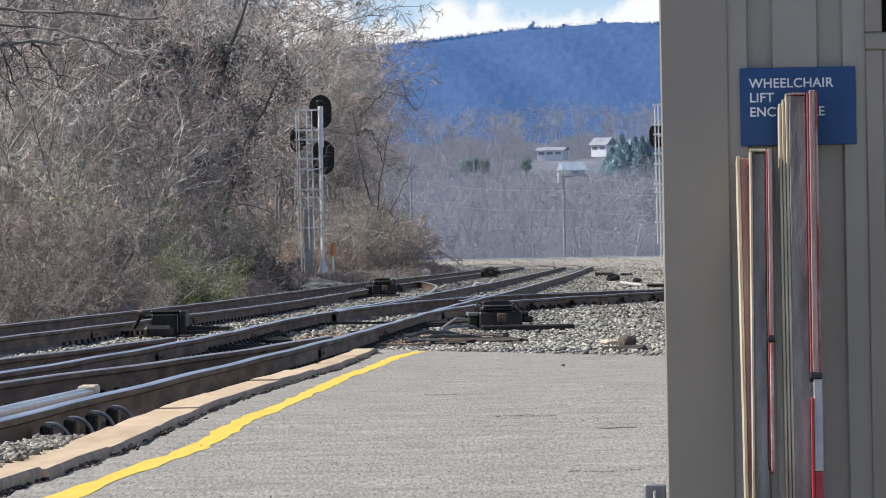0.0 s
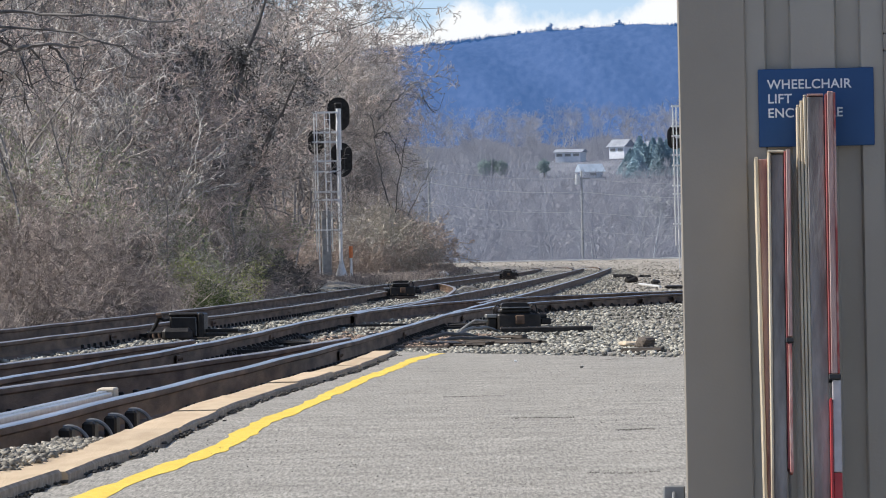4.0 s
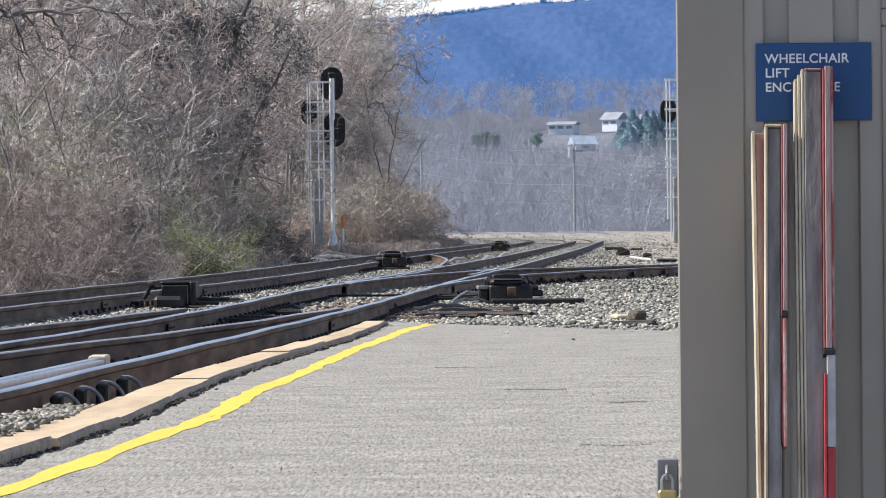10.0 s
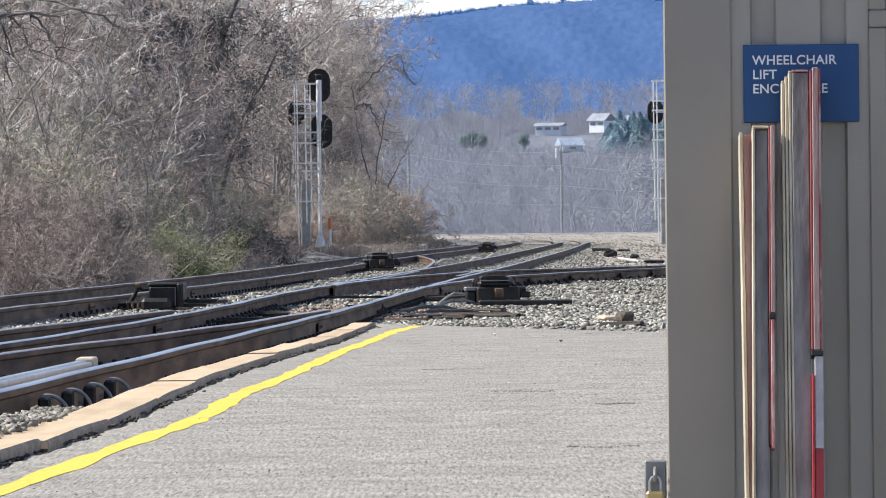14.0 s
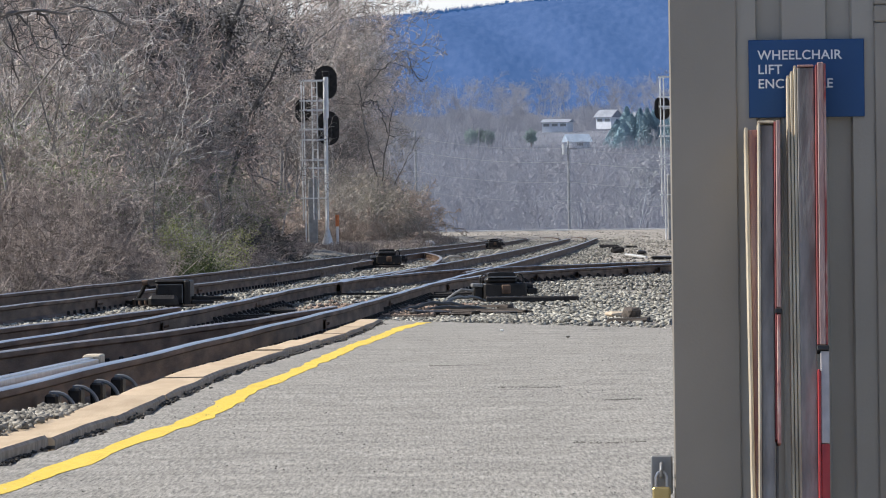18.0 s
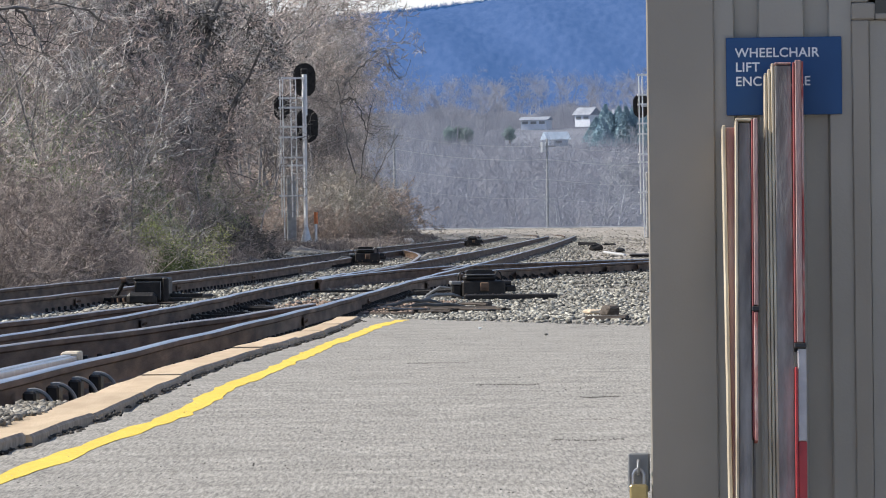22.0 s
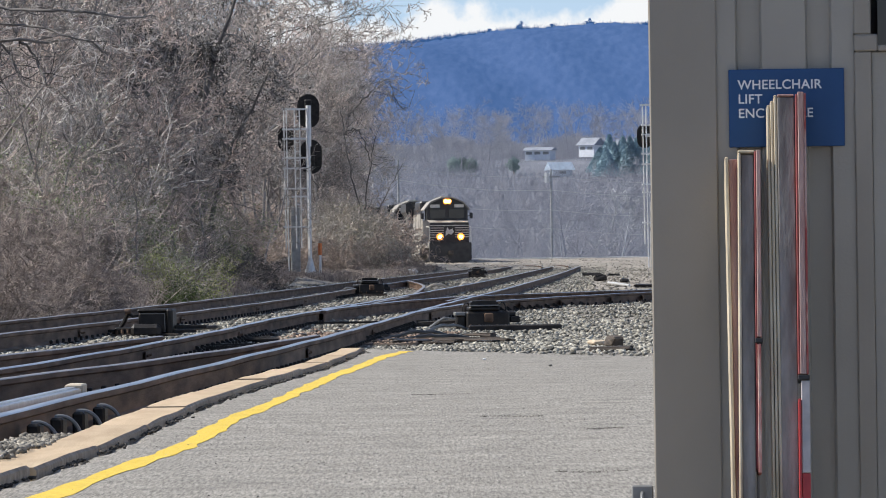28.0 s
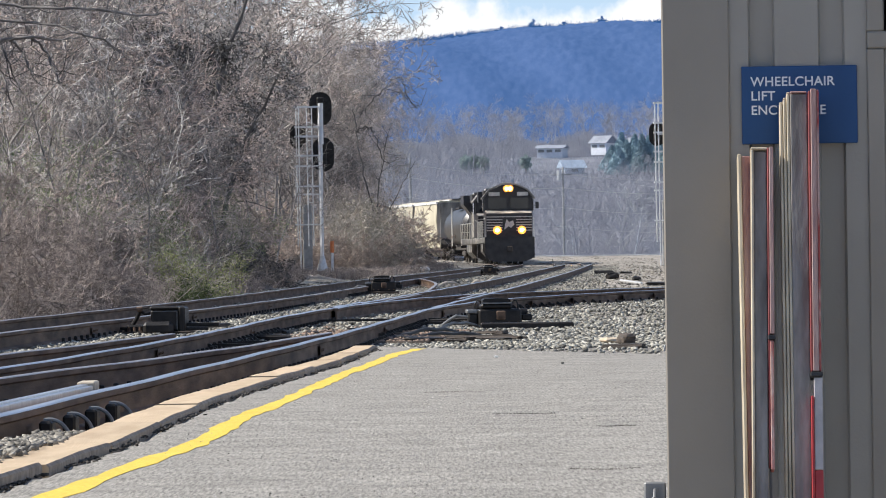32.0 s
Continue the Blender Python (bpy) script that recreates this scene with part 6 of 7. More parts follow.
M_CRUMB = surf("crumbled_asphalt", (0.035, 0.032, 0.028), (0.11, 0.10, 0.09), 20, 0.9, 0.0, isle=0.5, spec=0.2)
M_GRIT = surf("asphalt_grit", (0.13, 0.12, 0.11), (0.42, 0.40, 0.36), 30, 0.9, 0.0, isle=0.8, spec=0.2)
make_crumbs()


# ---- far woods, houses, ridge ----
def make_far():
    P = []
    for i in range(4):
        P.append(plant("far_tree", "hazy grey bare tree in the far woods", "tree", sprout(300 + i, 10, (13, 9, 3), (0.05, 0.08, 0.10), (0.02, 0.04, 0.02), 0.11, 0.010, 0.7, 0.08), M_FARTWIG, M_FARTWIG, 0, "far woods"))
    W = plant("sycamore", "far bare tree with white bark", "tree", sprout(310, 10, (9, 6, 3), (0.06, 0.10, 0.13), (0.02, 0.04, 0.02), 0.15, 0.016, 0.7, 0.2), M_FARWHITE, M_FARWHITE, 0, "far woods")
    rnd = random.Random(12)
    used = set()
    def band(n, y0, y1, a, b):
        ys = [rnd.uniform(y0, y1) for _ in range(n)]
        return [(rnd.uniform(a, b) * y, y, rnd.randrange(4)) for y in ys]

    scatter(P, band(60, 500, 640, -0.010, 0.042), 0.7, 1.0, 0.0, used)
    scatter(P, band(70, 660, 900, -0.010, 0.042), 0.75, 1.0, 0.0, used)
    scatter(P, band(50, 890, 985, -0.010, 0.042), 0.48, 0.66, 0.0, used)
    scatter(P, band(12, 980, 1090, -0.012, 0.012), 0.8, 1.0, 0.0, used)
    scatter(P, band(80, 1130, 1450, -0.014, 0.042), 0.85, 1.2, 0.0, used)
    rb = np.random.RandomState(44)
    nb = 52000
    yb = 645 + 560 * rb.rand(nb)
    ab = -0.012 + 0.056 * rb.rand(nb)
    low = np.where((ab > 0.013) & (ab < 0.032) & (yb > 985), 0.3, 1.0)
    xb = ab * yb
    pb = np.stack([xb, yb, ground_z(xb, yb) - 0.2], 1)
    hb = low * rb.uniform(1.2, 4.5, nb) * np.interp(yb, [645, 900, 1000, 1085, 1200], [1.2, 1.0, 0.6, 0.5, 0.9])
    qb = pb + np.stack([rb.normal(0, 0.32, nb), rb.normal(0, 0.32, nb), np.ones(nb)], 1) * hb[:, None]
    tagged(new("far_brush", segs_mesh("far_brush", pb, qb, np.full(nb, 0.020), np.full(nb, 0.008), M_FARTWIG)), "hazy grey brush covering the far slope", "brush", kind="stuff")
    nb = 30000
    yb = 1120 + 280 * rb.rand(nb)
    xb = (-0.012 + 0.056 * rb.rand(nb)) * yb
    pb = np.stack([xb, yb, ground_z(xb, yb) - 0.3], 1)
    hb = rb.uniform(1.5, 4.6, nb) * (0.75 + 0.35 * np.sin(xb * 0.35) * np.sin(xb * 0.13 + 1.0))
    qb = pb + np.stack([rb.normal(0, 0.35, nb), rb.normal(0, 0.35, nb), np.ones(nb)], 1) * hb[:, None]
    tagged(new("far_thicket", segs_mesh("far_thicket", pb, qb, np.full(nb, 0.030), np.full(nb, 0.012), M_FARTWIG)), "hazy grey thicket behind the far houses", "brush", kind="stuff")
    scatter([W], [(14.5, 505, 0), (16.0, 510, 0), (-1.0, 520, 0), (12.5, 540, 0)], 0.8, 1.0, 0.0, used)
    # conifers
    def conifer(seed, h, w):
        r = np.random.RandomState(seed)
        n = 7000
        t = r.rand(n) ** 0.8
        rad = w * (1 - t) * np.sqrt(r.rand(n)) + 0.1
        a = r.uniform(0, 6.28, n)
        C = np.stack([rad * np.cos(a), rad * np.sin(a), 0.4 + t * h], 1)
        ob = thing("conifer", "conifer beside the far houses, its green blued for haze", "tree", group="conifers")
        part("trunk", Build().tube((0, 0, -0.5), (0, 0, h * 0.95), 0.2, 0.03, 6), M_BARK, ob)
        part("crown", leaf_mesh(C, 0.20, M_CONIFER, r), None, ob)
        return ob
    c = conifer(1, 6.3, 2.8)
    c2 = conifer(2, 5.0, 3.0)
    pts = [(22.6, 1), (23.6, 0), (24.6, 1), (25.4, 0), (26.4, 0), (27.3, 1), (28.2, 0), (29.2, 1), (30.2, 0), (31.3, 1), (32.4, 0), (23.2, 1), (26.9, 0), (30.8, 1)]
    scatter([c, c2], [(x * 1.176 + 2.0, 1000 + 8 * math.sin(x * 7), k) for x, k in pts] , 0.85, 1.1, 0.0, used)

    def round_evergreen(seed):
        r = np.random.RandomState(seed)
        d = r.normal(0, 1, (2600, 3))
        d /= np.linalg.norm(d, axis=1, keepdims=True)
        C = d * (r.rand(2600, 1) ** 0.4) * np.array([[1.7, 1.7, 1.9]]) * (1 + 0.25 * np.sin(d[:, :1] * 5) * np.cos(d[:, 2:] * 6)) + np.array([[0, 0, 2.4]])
        ob = thing("evergreen_tree", "rounded evergreen beside the far houses, greyed for haze", "tree", group="far evergreens")
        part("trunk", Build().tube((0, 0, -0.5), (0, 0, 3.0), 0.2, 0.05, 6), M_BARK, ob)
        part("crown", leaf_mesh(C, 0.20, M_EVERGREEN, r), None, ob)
        return ob
    e1, e2 = round_evergreen(3), round_evergreen(4)
    scatter([e1, e2], [(14.2, 1014, 0), (4.0, 1014, 1), (5.4, 1017, 0), (7.0, 1012, 1)], 0.5, 0.7, 0.2, used)

    def house(lab, m, w, d, h, rh, wall, roof, wins):
        hs = thing("house", lab, "house", m, group="far houses")
        part("wall", Build().prism([(-w / 2, -1), (w / 2, -1), (w / 2, h), (-w / 2, h)], -d / 2, d / 2, "y"), wall, hs)
        part("roof", Build().prism([(-d / 2 - 0.4, h), (d / 2 + 0.4, h), (0, h + rh)], -w / 2 - 0.4, w / 2 + 0.4, "x"), roof, hs)
        for i in range(wins):
            x = -w / 2 + w * (i + 0.5) / wins
            # panes grey instead of dark glass: haze put into their colour
            wd = part("window", Build().box(x - 0.55, x + 0.55, -d / 2 - 0.06, -d / 2 - 0.002, h * 0.3, h * 0.75), M_PLATE, hs)
            part("frame", Build().box(x - 0.65, x + 0.65, -d / 2 - 0.03, -d / 2 - 0.004, h * 0.75, h * 0.8), M_WHITE, wd)
        return hs
    gray = surf("grey_shingles", (0.20, 0.22, 0.26), (0.26, 0.28, 0.32), 2, 0.8)
    blue = surf("pale_metal_roof", (0.27, 0.33, 0.41), (0.33, 0.39, 0.47), 2, 0.5)
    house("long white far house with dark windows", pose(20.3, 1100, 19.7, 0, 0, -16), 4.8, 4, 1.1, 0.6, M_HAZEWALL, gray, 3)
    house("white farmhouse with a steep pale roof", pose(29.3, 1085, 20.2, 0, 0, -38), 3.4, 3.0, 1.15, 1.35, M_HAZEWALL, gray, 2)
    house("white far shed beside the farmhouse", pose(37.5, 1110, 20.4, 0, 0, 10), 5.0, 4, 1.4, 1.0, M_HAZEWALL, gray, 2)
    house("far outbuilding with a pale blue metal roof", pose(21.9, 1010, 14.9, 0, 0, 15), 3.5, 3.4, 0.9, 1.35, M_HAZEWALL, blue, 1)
    # utility poles and wires
    poles = []
    for x, z in ((9.70, 8.1), (-2.6, 9.1), (24.0, 7.6), (-17.0, 9.6)):
        up = thing("utility_pole", "grey wooden utility pole beyond the tracks", "utility pole", pose(x, 480, 0.0), group="utility poles")
        part("pole", Build().tube((0, 0, -1.5), (0, 0, z), 0.11, 0.08, 8), M_CONDUIT, up)
        part("crossarm", Build().box(-0.7, 0.7, -0.06, 0.06, z - 0.7, z - 0.58), M_CONDUIT, up)
        if x > 5:
            part("transformer", Build().tube((-0.32, 0, z - 1.1), (-0.32, 0, z - 0.3), 0.2, 0.2, 10), M_ALU, up, "pale grey can")
        poles.append((x, z))
    poles.sort()
    for (xa, za), (xb, zb) in zip(poles, poles[1:]):
        for dz, r in ((-0.6, 0.014), (-1.7, 0.022), (-3.3, 0.019), (-4.8, 0.014)):
            pts = []
            for i in range(9):
                u = i / 8
                pts.append((xa + (xb - xa) * u, 480, za + dz + (zb - za) * u - 0.35 * 4 * u * (1 - u)))
            w = thing("overhead_wire", "thin overhead wire between utility poles", "wire", group="overhead wires")
            part("cable", Build().path(pts, r, 4), M_ALU, w)
    # pale low wall along the crest
    lw = thing("low_wall", "pale low concrete edge along the far crest", "low wall", kind="structure")
    part("coping", Build().box(-30, 40, 449.7, 450.0, 0.7, 0.97, bev=0.03), M_ALU, lw)

    # the ridge, coloured and glowing blue for haze
    rr = np.random.RandomState(6)
    xs = np.linspace(-420, 520, 471)
    us = np.linspace(0, 1, 70)
    top = np.interp(xs, [-420, -120, -25, 20, 47, 75, 110, 200, 520], [92, 104, 109.0, 113.5, 116.0, 116.6, 117.5, 120, 110])
    X, U = np.meshgrid(xs, us)
    Y = 2950 + 900 * U
    Z = 20 + (np.interp(xs, xs, top)[None] - 20) * np.sin(np.clip(U / 0.9, 0, 1) * np.pi / 2) ** 1.0
    Z = Z + (3.0 * np.sin(X * 0.045 + 5 * U) + 2.0 * np.sin(X * 0.11 + 11 * U + 1)) * (1 - U) * U * 3 + rr.normal(0, 0.35, Z.shape)
    Z = Z * (Y / 3000.0)
    V = np.stack([X * (Y / 3000.0), Y, Z], -1).reshape(-1, 3)
    a = np.arange(len(us) - 1)[:, None] * len(xs) + np.arange(len(xs) - 1)[None]
    F = np.stack([a, a + 1, a + len(xs) + 1, a + len(xs)], -1).reshape(-1, 4)
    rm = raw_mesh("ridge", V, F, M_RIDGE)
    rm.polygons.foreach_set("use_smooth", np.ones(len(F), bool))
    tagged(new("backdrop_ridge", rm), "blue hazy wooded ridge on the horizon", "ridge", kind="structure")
    rods = [[], [], [], []]
    for i in range(900):
        x = rr.uniform(-60, 130)
        z = float(np.interp(x, xs, top)) * 1.26
        hh = rr.uniform(0.5, 2.4) + 2.4 * rr.rand() ** 6
        for k in range(4):
            rods[0].append((x * 1.26, 3780, z - 2))
            rods[1].append((x * 1.26 + rr.normal(0, 1.3), 3780, z + hh * rr.uniform(0.6, 1.0)))
            rods[2].append(rr.uniform(0.10, 0.22))
            rods[3].append(0.05)
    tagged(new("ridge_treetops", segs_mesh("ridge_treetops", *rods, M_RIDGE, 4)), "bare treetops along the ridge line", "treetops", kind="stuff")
    for x, h in ((46.5, 3.6), (45.2, 2.0), (81.0, 3.8), (79.6, 2.4), (82.6, 2.0), (62.0, 1.6), (30.5, 1.5)):
        r = np.random.RandomState(int(x))
        z = float(np.interp(x, xs, top)) * 1.26
        n = 160
        tt = r.rand(n)
        rad = 1.5 * np.sqrt(r.rand(n)) * (0.45 + 0.55 * np.sin(tt * 7.0 + x) ** 2) * np.where(tt < 0.35, 0.5, 1.0)
        aa = r.uniform(0, 6.28, n)
        C = np.stack([x * 1.26 + rad * np.cos(aa), 3770 + rad * np.sin(aa), z - 1 + tt * (h + 1) * 1.26], 1)
        pn = thing("ridge_pine", "lone dark pine standing above the ridge line", "tree", group="ridge pines")
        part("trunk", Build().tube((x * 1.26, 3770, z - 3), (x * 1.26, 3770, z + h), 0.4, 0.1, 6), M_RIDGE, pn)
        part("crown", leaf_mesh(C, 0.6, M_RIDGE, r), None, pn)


# House walls: white tinted blue-grey for haze
M_HAZEWALL = surf("hazed_white_siding", (0.58, 0.60, 0.64), (0.66, 0.68, 0.72), 2, 0.7, big=0.1)
# Ridge woods: haze put in as blue colour and an added glow
M_RIDGE = surf("haze_blue_woods", (0.035, 0.049, 0.092), (0.050, 0.066, 0.115), 0.30, 1.0, 0.0, big=0.12, bigscale=0.02, spec=0.0, stretch=(1, 0.1, 0.6), emit=(0.11, 0.375, 1.0, 0.165))
make_far()


# ---- the train ----
M_LOCO = surf("locomotive_black", (0.020, 0.019, 0.020), (0.042, 0.039, 0.038), 3, 0.42, 0.05, 20, big=0.2, bigscale=0.5)
# Grime on the train, its colour lightened for sunlit sides and roofs
M_SUNGRIME = surf("grimy_sunlit_side", (0.13, 0.12, 0.105), (0.42, 0.39, 0.34), 1.5, 0.75, 0.1, 20, stretch=(1, 1, 0.4), big=0.3, bigscale=0.7)
M_STRIPE = surf("white_stripe", (0.55, 0.53, 0.48), (0.70, 0.68, 0.62), 6, 0.6, big=0.1)
# Lens discs widened and made orange to imitate the glow round the lamps
M_LAMP = surf("lit_headlight", (0.55, 0.24, 0.06), (0.62, 0.28, 0.08), 2, 0.3, big=0, emit=(1.0, 0.33, 0.045, 1.7))
M_BULB = surf("glowing_bulb", (1.0, 0.9, 0.7), (1.0, 0.92, 0.75), 2, 0.3, big=0, emit=(1.0, 0.62, 0.25, 120.0))
M_TANK = surf("tank_black", (0.026, 0.026, 0.027), (0.056, 0.054, 0.052), 2, 0.45, 0.05, 20, big=0.25, bigscale=0.5)
M_HOPPER = surf("cream_hopper", (0.44, 0.40, 0.29), (0.55, 0.50, 0.375), 1.5, 0.6, 0.05, 20, stretch=(1, 1, 0.4), big=0.15, bigscale=0.4)
M_UNDER = surf("running_gear", (0.025, 0.022, 0.02), (0.07, 0.06, 0.05), 4, 0.8)


def truck(parent, y, axles=3, wb=1.7):
    """A bogie: frame and wheels under a car; y is along the car."""
    tr = part("truck", Build().box(-1.05, -0.9, y - wb * (axles - 1) / 2 - 0.5, y + wb * (axles - 1) / 2 + 0.5, 0.55, 0.85, bev=0.04)
              .box(0.9, 1.05, y - wb * (axles - 1) / 2 - 0.5, y + wb * (axles - 1) / 2 + 0.5, 0.55, 0.85, bev=0.04).box(-1.0, 1.0, y - 0.3, y + 0.3, 0.5, 0.9), M_SUNGRIME if axles == 3 else M_UNDER, parent)
    for i in range(axles):
        yy = y + (i - (axles - 1) / 2) * wb
        for x in (-0.75, 0.75):
            s = 1 if x > 0 else -1
            part("wheel", Build().tube((x - 0.07, yy, 0.5), (x + 0.07, yy, 0.5), 0.5, 0.5, 18).tube((x + s * 0.07, yy, 0.5), (x + s * 0.22, yy, 0.5), 0.13, 0.11, 8), M_UNDER, tr)


def make_locomotive(lit):
    """Nose towards -y, rails at z = 0, 22.3 m over couplers."""
    lab = "black freight locomotive with white nose stripes" + (" and three lit headlights" if lit else ", second in the train")
    lo = thing("locomotive", lab, "locomotive", group="train")
    part("underframe", Build().box(-1.5, 1.5, -10.3, 10.6, 1.25, 1.62, bev=0.04), M_SUNGRIME, lo)
    part("pilot", Build().prism([(-1.30, 0.30), (-0.9, 0.14), (0.9, 0.14), (1.30, 0.30), (1.42, 0.75), (1.44, 1.62), (-1.44, 1.62), (-1.42, 0.75)], -10.75, -10.3, "y"), M_LOCO, lo, "black snow plough and pilot")
    part("coupler", Build().box(-0.16, 0.16, -11.1, -10.7, 0.75, 1.05, bev=0.03), M_UNDER, lo)
    for x in (-1.25, 1.25):
        part("step_well", Build().box(x - 0.22, x + 0.22, -10.72, -10.2, 0.35, 1.6).box(x - 0.26, x + 0.26, -10.78, -10.7, 0.55, 0.6), M_LOCO, lo)
    # wide nose, tapered
    def taper(w0, w1, y0, y1, z0, z1, z1b):
        b = Build()
        vs = [(-w0, y0, z0), (w0, y0, z0), (w0, y0, z1), (-w0, y0, z1), (-w1, y1, z0), (w1, y1, z0), (w1, y1, z1b), (-w1, y1, z1b)]
        return b.add([Vector(v) for v in vs], [(0, 1, 2, 3), (5, 4, 7, 6), (0, 3, 7, 4), (1, 5, 6, 2), (3, 2, 6, 7), (0, 4, 5, 1)])
    part("nose", taper(1.36, 1.45, -10.1, -8.6, 1.62, 3.00, 3.18), M_LOCO, lo)
    part("nose_top", Build().add([Vector(p) for p in ((-1.33, -10.05, 3.012), (1.33, -10.05, 3.012), (1.4, -8.62, 3.192), (-1.4, -8.62, 3.192), (-1.33, -10.05, 3.03), (1.33, -10.05, 3.03), (1.4, -8.62, 3.21), (-1.4, -8.62, 3.21))],
         [(0, 3, 2, 1), (4, 5, 6, 7), (0, 1, 5, 4), (1, 2, 6, 5), (2, 3, 7, 6), (3, 0, 4, 7)]), M_SUNGRIME, lo)
    for i in range(5):
        z = 2.62 - 0.16 * i
        for x0, x1 in ((-1.35, -0.40), (0.40, 1.35)):
            part("stripe", Build().box(x0, x1, -10.125, -10.103, z, z + 0.05), M_STRIPE, lo)
    part("stripe", Build().box(-1.35, 1.35, -10.125, -10.103, 2.79, 2.84), M_STRIPE, lo)
    part("nose_emblem", Build().prism([(-0.30, 2.05), (-0.05, 2.25), (0.1, 2.15), (0.3, 2.35), (0.22, 2.6), (0.0, 2.5), (-0.15, 2.68), (-0.25, 2.4)], -10.125, -10.103, "y"), M_STRIPE, lo, "plain white emblem")
    # cab
    out = [(-1.44, 1.62), (1.44, 1.62), (1.44, 3.95), (1.12, 4.38), (0.4, 4.72), (-0.4, 4.72), (-1.12, 4.38), (-1.44, 3.95)]
    part("cab", Build().prism(out, -8.6, -6.0, "y"), M_LOCO, lo)
    part("cab_roof", Build().prism([(-1.60, 3.90), (-1.47, 3.96), (-1.13, 4.40), (-0.4, 4.735), (0.4, 4.735), (1.13, 4.40), (1.47, 3.96), (1.60, 3.90), (1.60, 3.97), (1.17, 4.49), (0.42, 4.82), (-0.42, 4.82), (-1.17, 4.49), (-1.60, 3.97)], -8.75, -5.9, "y"), M_SUNGRIME, lo, "cab roof painted light grey as if sunlit")
    for x0, x1 in ((-1.2, -0.12), (0.12, 1.2)):
        w = part("windshield", Build().box(x0, x1, -8.64, -8.605, 3.32, 3.95), M_GLASS, lo)
        part("frame", Build().box(x0 - 0.05, x1 + 0.05, -8.62, -8.603, 3.95, 4.0).box(x0 - 0.05, x1 + 0.05, -8.62, -8.603, 3.27, 3.32), M_LOCO, w)
    for s in (-1, 1):
        part("number_board", Build().box(s * 0.85 - 0.33, s * 0.85 + 0.33, -8.66, -8.605, 4.08, 4.30), M_STRIPE, lo, "pale number board")
        part("side_window", Build().box(s * 1.5 - 0.01 + s * 0.008, s * 1.5 + 0.01 + s * 0.008, -8.0, -6.4, 3.2, 3.9), M_GLASS, lo)
        part("mirror", Build().box(s * 1.72 - 0.1, s * 1.72 + 0.1, -8.45, -8.40, 3.3, 3.7).tube((s * 1.5, -8.42, 3.5), (s * 1.64, -8.42, 3.5), 0.02, n=6), M_LOCO, lo)
        # handrails
        part("handrail", Build().path([(s * 1.45, -10.6, 1.6), (s * 1.45, -10.6, 2.7), (s * 1.48, -8.7, 2.75)], 0.025, 6), M_STRIPE, lo)
        part("handrail", Build().path([(s * 1.5, y, 2.6) for y in (-5.6, -2, 2, 6, 10.2)], 0.022, 5), M_STRIPE, lo)
        for y in (-5.6, -3.4, -1.2, 1.0, 3.2, 5.4, 7.6, 10.2):
            part("stanchion", Build().tube((s * 1.5, y, 1.62), (s * 1.5, y, 2.6), 0.02, n=5), M_STRIPE, lo)
    part("headlight_housing", Build().box(-0.32, 0.32, -8.84, -8.62, 4.36, 4.66, bev=0.03), M_LOCO, lo)
    for x in (-0.11, 0.11):
        hl = part("headlight", Build().tube((x, -8.845, 4.51), (x, -8.87, 4.51), 0.20, 0.195, 16), M_LAMP if lit else M_GLASS, lo, "bright lit headlight" if lit else "")
        part("bulb", Build().tube((x, -8.871, 4.51), (x, -8.88, 4.51), 0.09, 0.08, 12), M_BULB if lit else M_GLASS, hl)
    for x in (-0.73, 0.73):
        d = part("ditch_light", Build().tube((x, -10.72, 2.02), (x, -10.5, 2.02), 0.15, 0.13, 12), M_LOCO, lo)
        part("lens", Build().tube((x, -10.725, 2.02), (x, -10.745, 2.02), 0.25, 0.245, 16), M_LAMP if lit else M_GLASS, d, "bright lit ditch light" if lit else "")
        part("bulb", Build().tube((x, -10.746, 2.02), (x, -10.755, 2.02), 0.11, 0.10, 12), M_BULB if lit else M_GLASS, d)
        part("ditch_bracket", Build().box(x - 0.05, x + 0.05, -10.72, -10.5, 1.6, 1.9), M_LOCO, lo)
    # hoods
    part("electrical_cabinet", Build().box(-1.2, 1.2, -5.9, -3.2, 1.62, 4.25, bev=0.08), M_SUNGRIME, lo)
    part("long_hood", Build().box(-0.95, 0.95, -3.18, 6.0, 1.62, 4.2, bev=0.1), M_LOCO, lo)
    for y in np.arange(-2.8, 5.8, 1.05):
        for s in (-1, 1):
            part("hood_door", Build().box(s * 0.95 - 0.012 + s * 0.013, s * 0.95 + 0.012 + s * 0.013, y, y + 0.95, 1.75, 3.7), M_SUNGRIME, lo)
    part("dynamic_brake", Build().box(-1.35, 1.35, -2.9, 0.8, 3.9, 4.6, bev=0.12), M_LOCO, lo)
    part("exhaust_stack", Build().box(-0.4, 0.4, 1.6, 2.8, 4.2, 4.65, bev=0.05), M_UNDER, lo)
    part("radiator", Build().prism([(-0.95, 3.2), (0.95, 3.2), (1.5, 3.9), (1.5, 4.5), (-1.5, 4.5), (-1.5, 3.9)], 6.0, 10.1, "y"), M_LOCO, lo, "flared radiator housing")
    part("rear_hood", Build().box(-0.95, 0.95, 6.0, 10.2, 1.62, 3.2), M_LOCO, lo)
    part("fuel_tank", Build().prism([(-1.45, 0.75), (-1.1, 0.35), (1.1, 0.35), (1.45, 0.75), (1.45, 1.25), (-1.45, 1.25)], -3.2, 3.4, "y"), M_SUNGRIME, lo)
    part("horn", Build().tube((0.3, -6.8, 4.83), (0.3, -7.4, 4.98), 0.05, 0.12, 8), M_STEEL, lo)
    part("antenna", Build().box(-0.3, 0.1, -7.6, -7.0, 4.82, 4.90), M_STRIPE, lo)
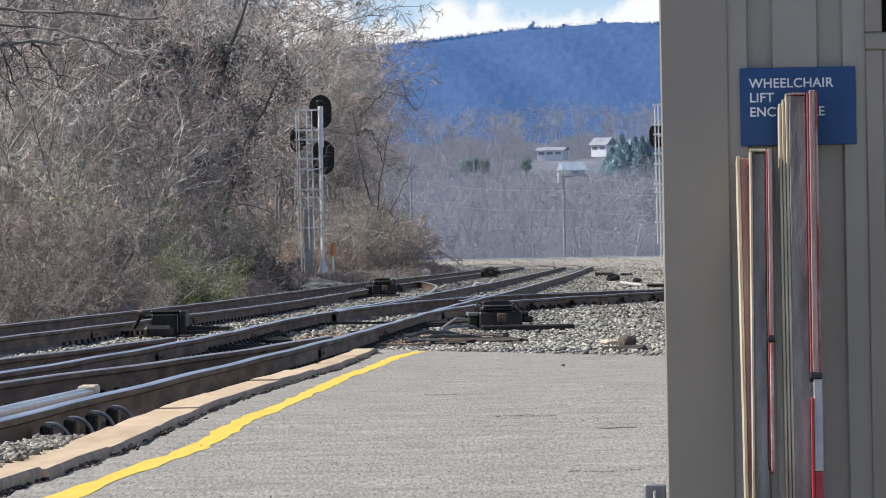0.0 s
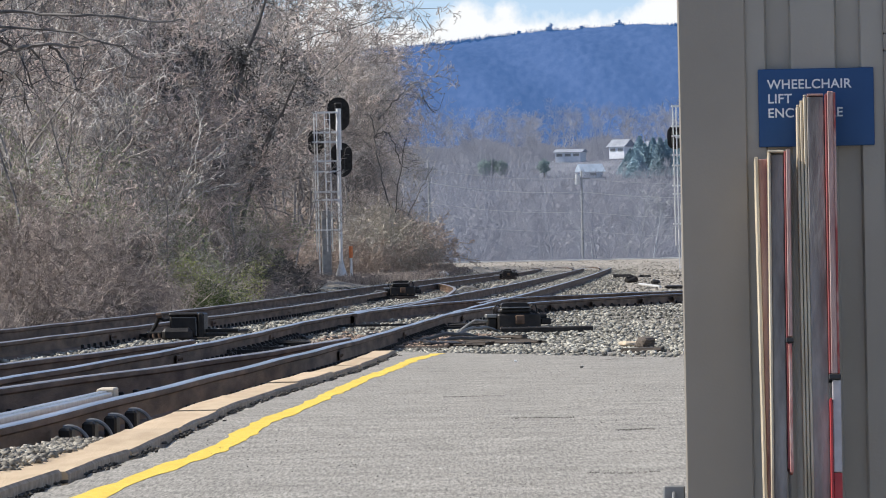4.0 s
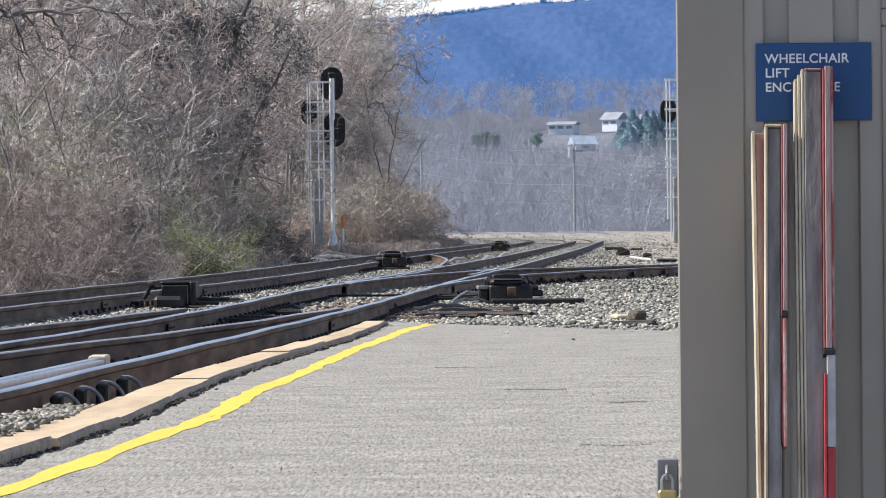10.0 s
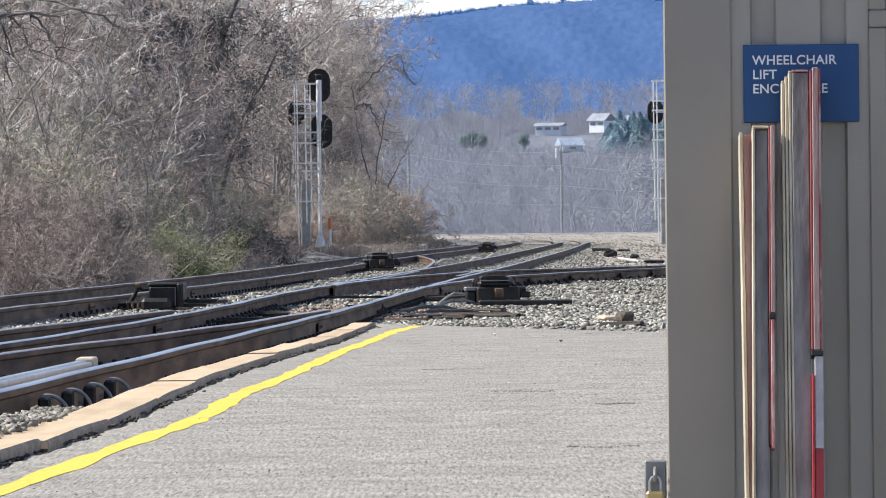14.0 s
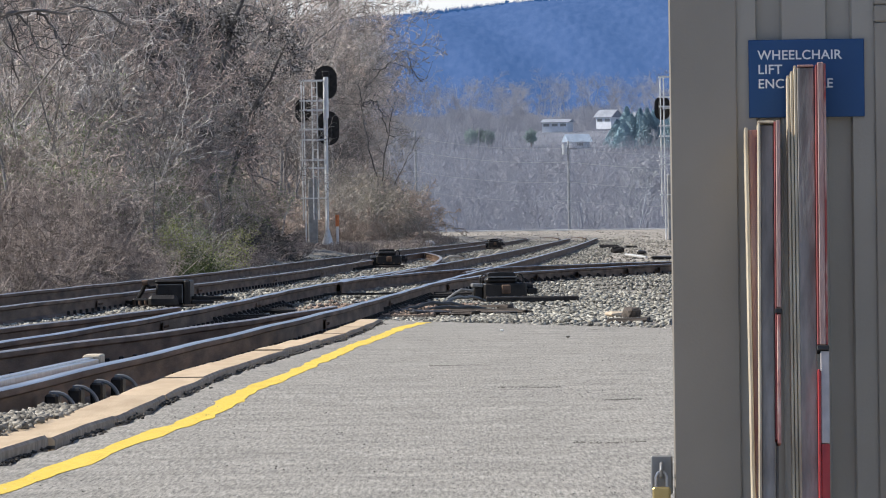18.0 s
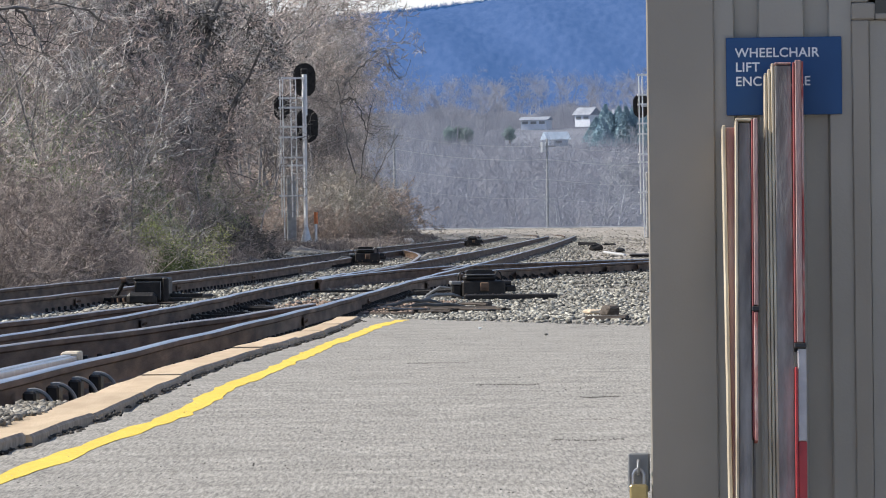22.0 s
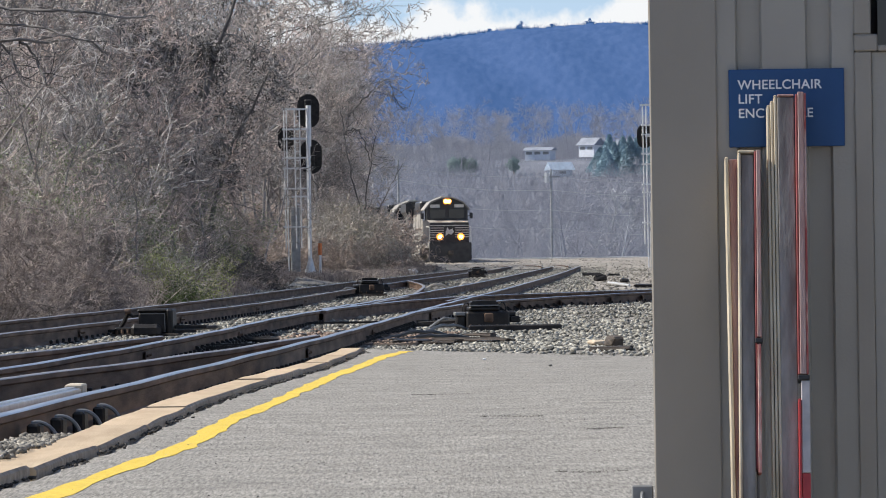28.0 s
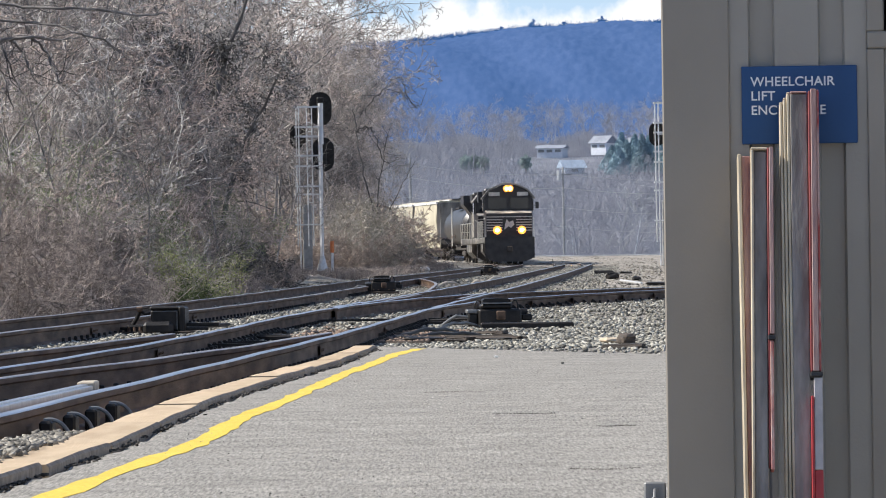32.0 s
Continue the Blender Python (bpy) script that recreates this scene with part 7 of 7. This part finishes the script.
    for y in (-6.9, 7.0):
        truck(lo, y, 3, 1.75)
    return lo


def make_tank_car():
    tc = thing("tank_car", "black cylindrical tank car behind the locomotives", "tank car", group="train")
    b = Build()
    n = 56
    prof = [(-8.6, 0.05), (-8.52, 0.5), (-8.3, 0.92), (-7.95, 1.18), (-7.5, 1.25), (7.5, 1.25), (7.95, 1.18), (8.3, 0.92), (8.52, 0.5), (8.6, 0.05)]
    vs = [Vector((r * math.cos(2 * math.pi * j / n), y, 2.54 + r * math.sin(2 * math.pi * j / n))) for y, r in prof for j in range(n)]
    fs = [(i * n + j, i * n + (j + 1) % n, (i + 1) * n + (j + 1) % n, (i + 1) * n + j) for i in range(len(prof) - 1) for j in range(n)]
    fs += [tuple(range(n)), tuple(range((len(prof) - 1) * n, len(prof) * n))]
    part("tank", b.add(vs, fs), M_TANK, tc)
    part("sill", Build().box(-0.35, 0.35, -9.4, 9.4, 0.95, 1.3).box(-1.4, 1.4, -9.3, -8.7, 1.05, 1.2).box(-1.4, 1.4, 8.7, 9.3, 1.05, 1.2), M_UNDER, tc)
    part("dome", Build().tube((0, 0, 3.75), (0, 0, 4.15), 0.5, 0.5, 14), M_TANK, tc)
    part("walkway", Build().box(-0.9, 0.9, -1.4, 1.4, 3.77, 3.83).path([(-0.9, -1.4, 3.83), (-0.9, -1.4, 4.45), (0.9, -1.4, 4.45), (0.9, -1.4, 3.83)], 0.025, 5), M_UNDER, tc)
    for s in (-1, 1):
        part("ladder", Build().path([(s * 1.28, -0.3, 1.2), (s * 1.28, -0.3, 3.8)], 0.025, 5).path([(s * 1.28, 0.3, 1.2), (s * 1.28, 0.3, 3.8)], 0.025, 5), M_STRIPE, tc)
        part("end_rail", Build().path([(s * 1.35, -9.2, 1.2), (s * 1.35, -9.2, 2.1), (0, -9.2, 2.1)], 0.025, 5), M_STRIPE, tc)
    for y in (-7.2, 7.2):
        truck(tc, y, 2, 1.8)
    return tc


def make_hopper():
    hp = thing("covered_hopper", "cream covered hopper wagon with a flat roof rim", "hopper wagon", group="train")
    out = [(-1.25, 1.35), (1.25, 1.35), (1.5, 1.9), (1.58, 3.0), (1.5, 4.2), (1.3, 4.42), (-1.3, 4.42), (-1.5, 4.2), (-1.58, 3.0), (-1.5, 1.9)]
    part("body", Build().prism(out, -8.2, 8.2, "y"), M_HOPPER, hp)
    part("end_panel", Build().box(-1.5, 1.5, -8.26, -8.205, 1.5, 4.3), M_SUNGRIME, hp, "grey end")
    for s in (-1, 1):
        part("roof_rim", Build().box(s * 1.5 - 0.06, s * 1.5 + 0.06, -8.3, 8.3, 4.21, 4.34), M_WHITE, hp)
        part("side_sill", Build().box(s * 1.32 - 0.05, s * 1.32 + 0.05, -8.6, 8.6, 1.15, 1.34), M_HOPPER, hp)
        for y in (-8.55, 8.55):
            part("corner_post", Build().tube((s * 1.3, y, 1.2), (s * 1.3, y, 4.2), 0.04, n=6), M_SUNGRIME, hp)
    part("roof_walk", Build().box(-0.45, 0.45, -8.2, 8.2, 4.50, 4.56), M_SUNGRIME, hp)
    part("hatch", Build().box(-0.5, 0.5, -7.0, 7.0, 4.423, 4.497), M_WHITE, hp)
    for y in (-4.2, 0, 4.2):
        part("bay", Build().prism([(-1.2, 1.34), (1.2, 1.34), (0.4, 0.5), (-0.4, 0.5)], y - 1.5, y + 1.5, "y"), M_SUNGRIME, hp)
    part("slope_sheet", Build().add([Vector(p) for p in ((-1.3, -8.6, 1.2), (1.3, -8.6, 1.2), (1.3, -8.6, 1.35), (-1.3, -8.6, 1.35), (-1.3, -8.2, 1.2), (1.3, -8.2, 1.2), (1.3, -8.2, 1.9), (-1.3, -8.2, 1.9))],
         [(0, 1, 2, 3), (5, 4, 7, 6), (0, 3, 7, 4), (1, 5, 6, 2), (3, 2, 6, 7), (0, 4, 5, 1)]), M_UNDER, hp)
    for y in (-6.4, 6.4):
        truck(hp, y, 2, 1.8)
    return hp


train = [(make_locomotive(True), 11.1), (make_locomotive(False), 33.5), (make_tank_car(), 54.6)]
hopper = make_hopper()
train += [(hopper, 73.2)]
train += [(copy_thing(hopper, pose(0, 0, 0)), 91.2)]
SPEED, FRONT_END = 15.5, 354.0   # metres a second, and where the nose is when the clip ends


def motions():
    for car, behind in train:
        rows = []
        for t in [0.5 * i for i in range(65)]:
            s = FRONT_END + SPEED * (SECONDS - t) + behind
            x, y, a = back_point(s)
            m = pose(x, y, HEAD_Z + float(grade(y)), 0, 0, -math.degrees(a))
            rows.append((t, m))
        walk(car, rows)


motions()
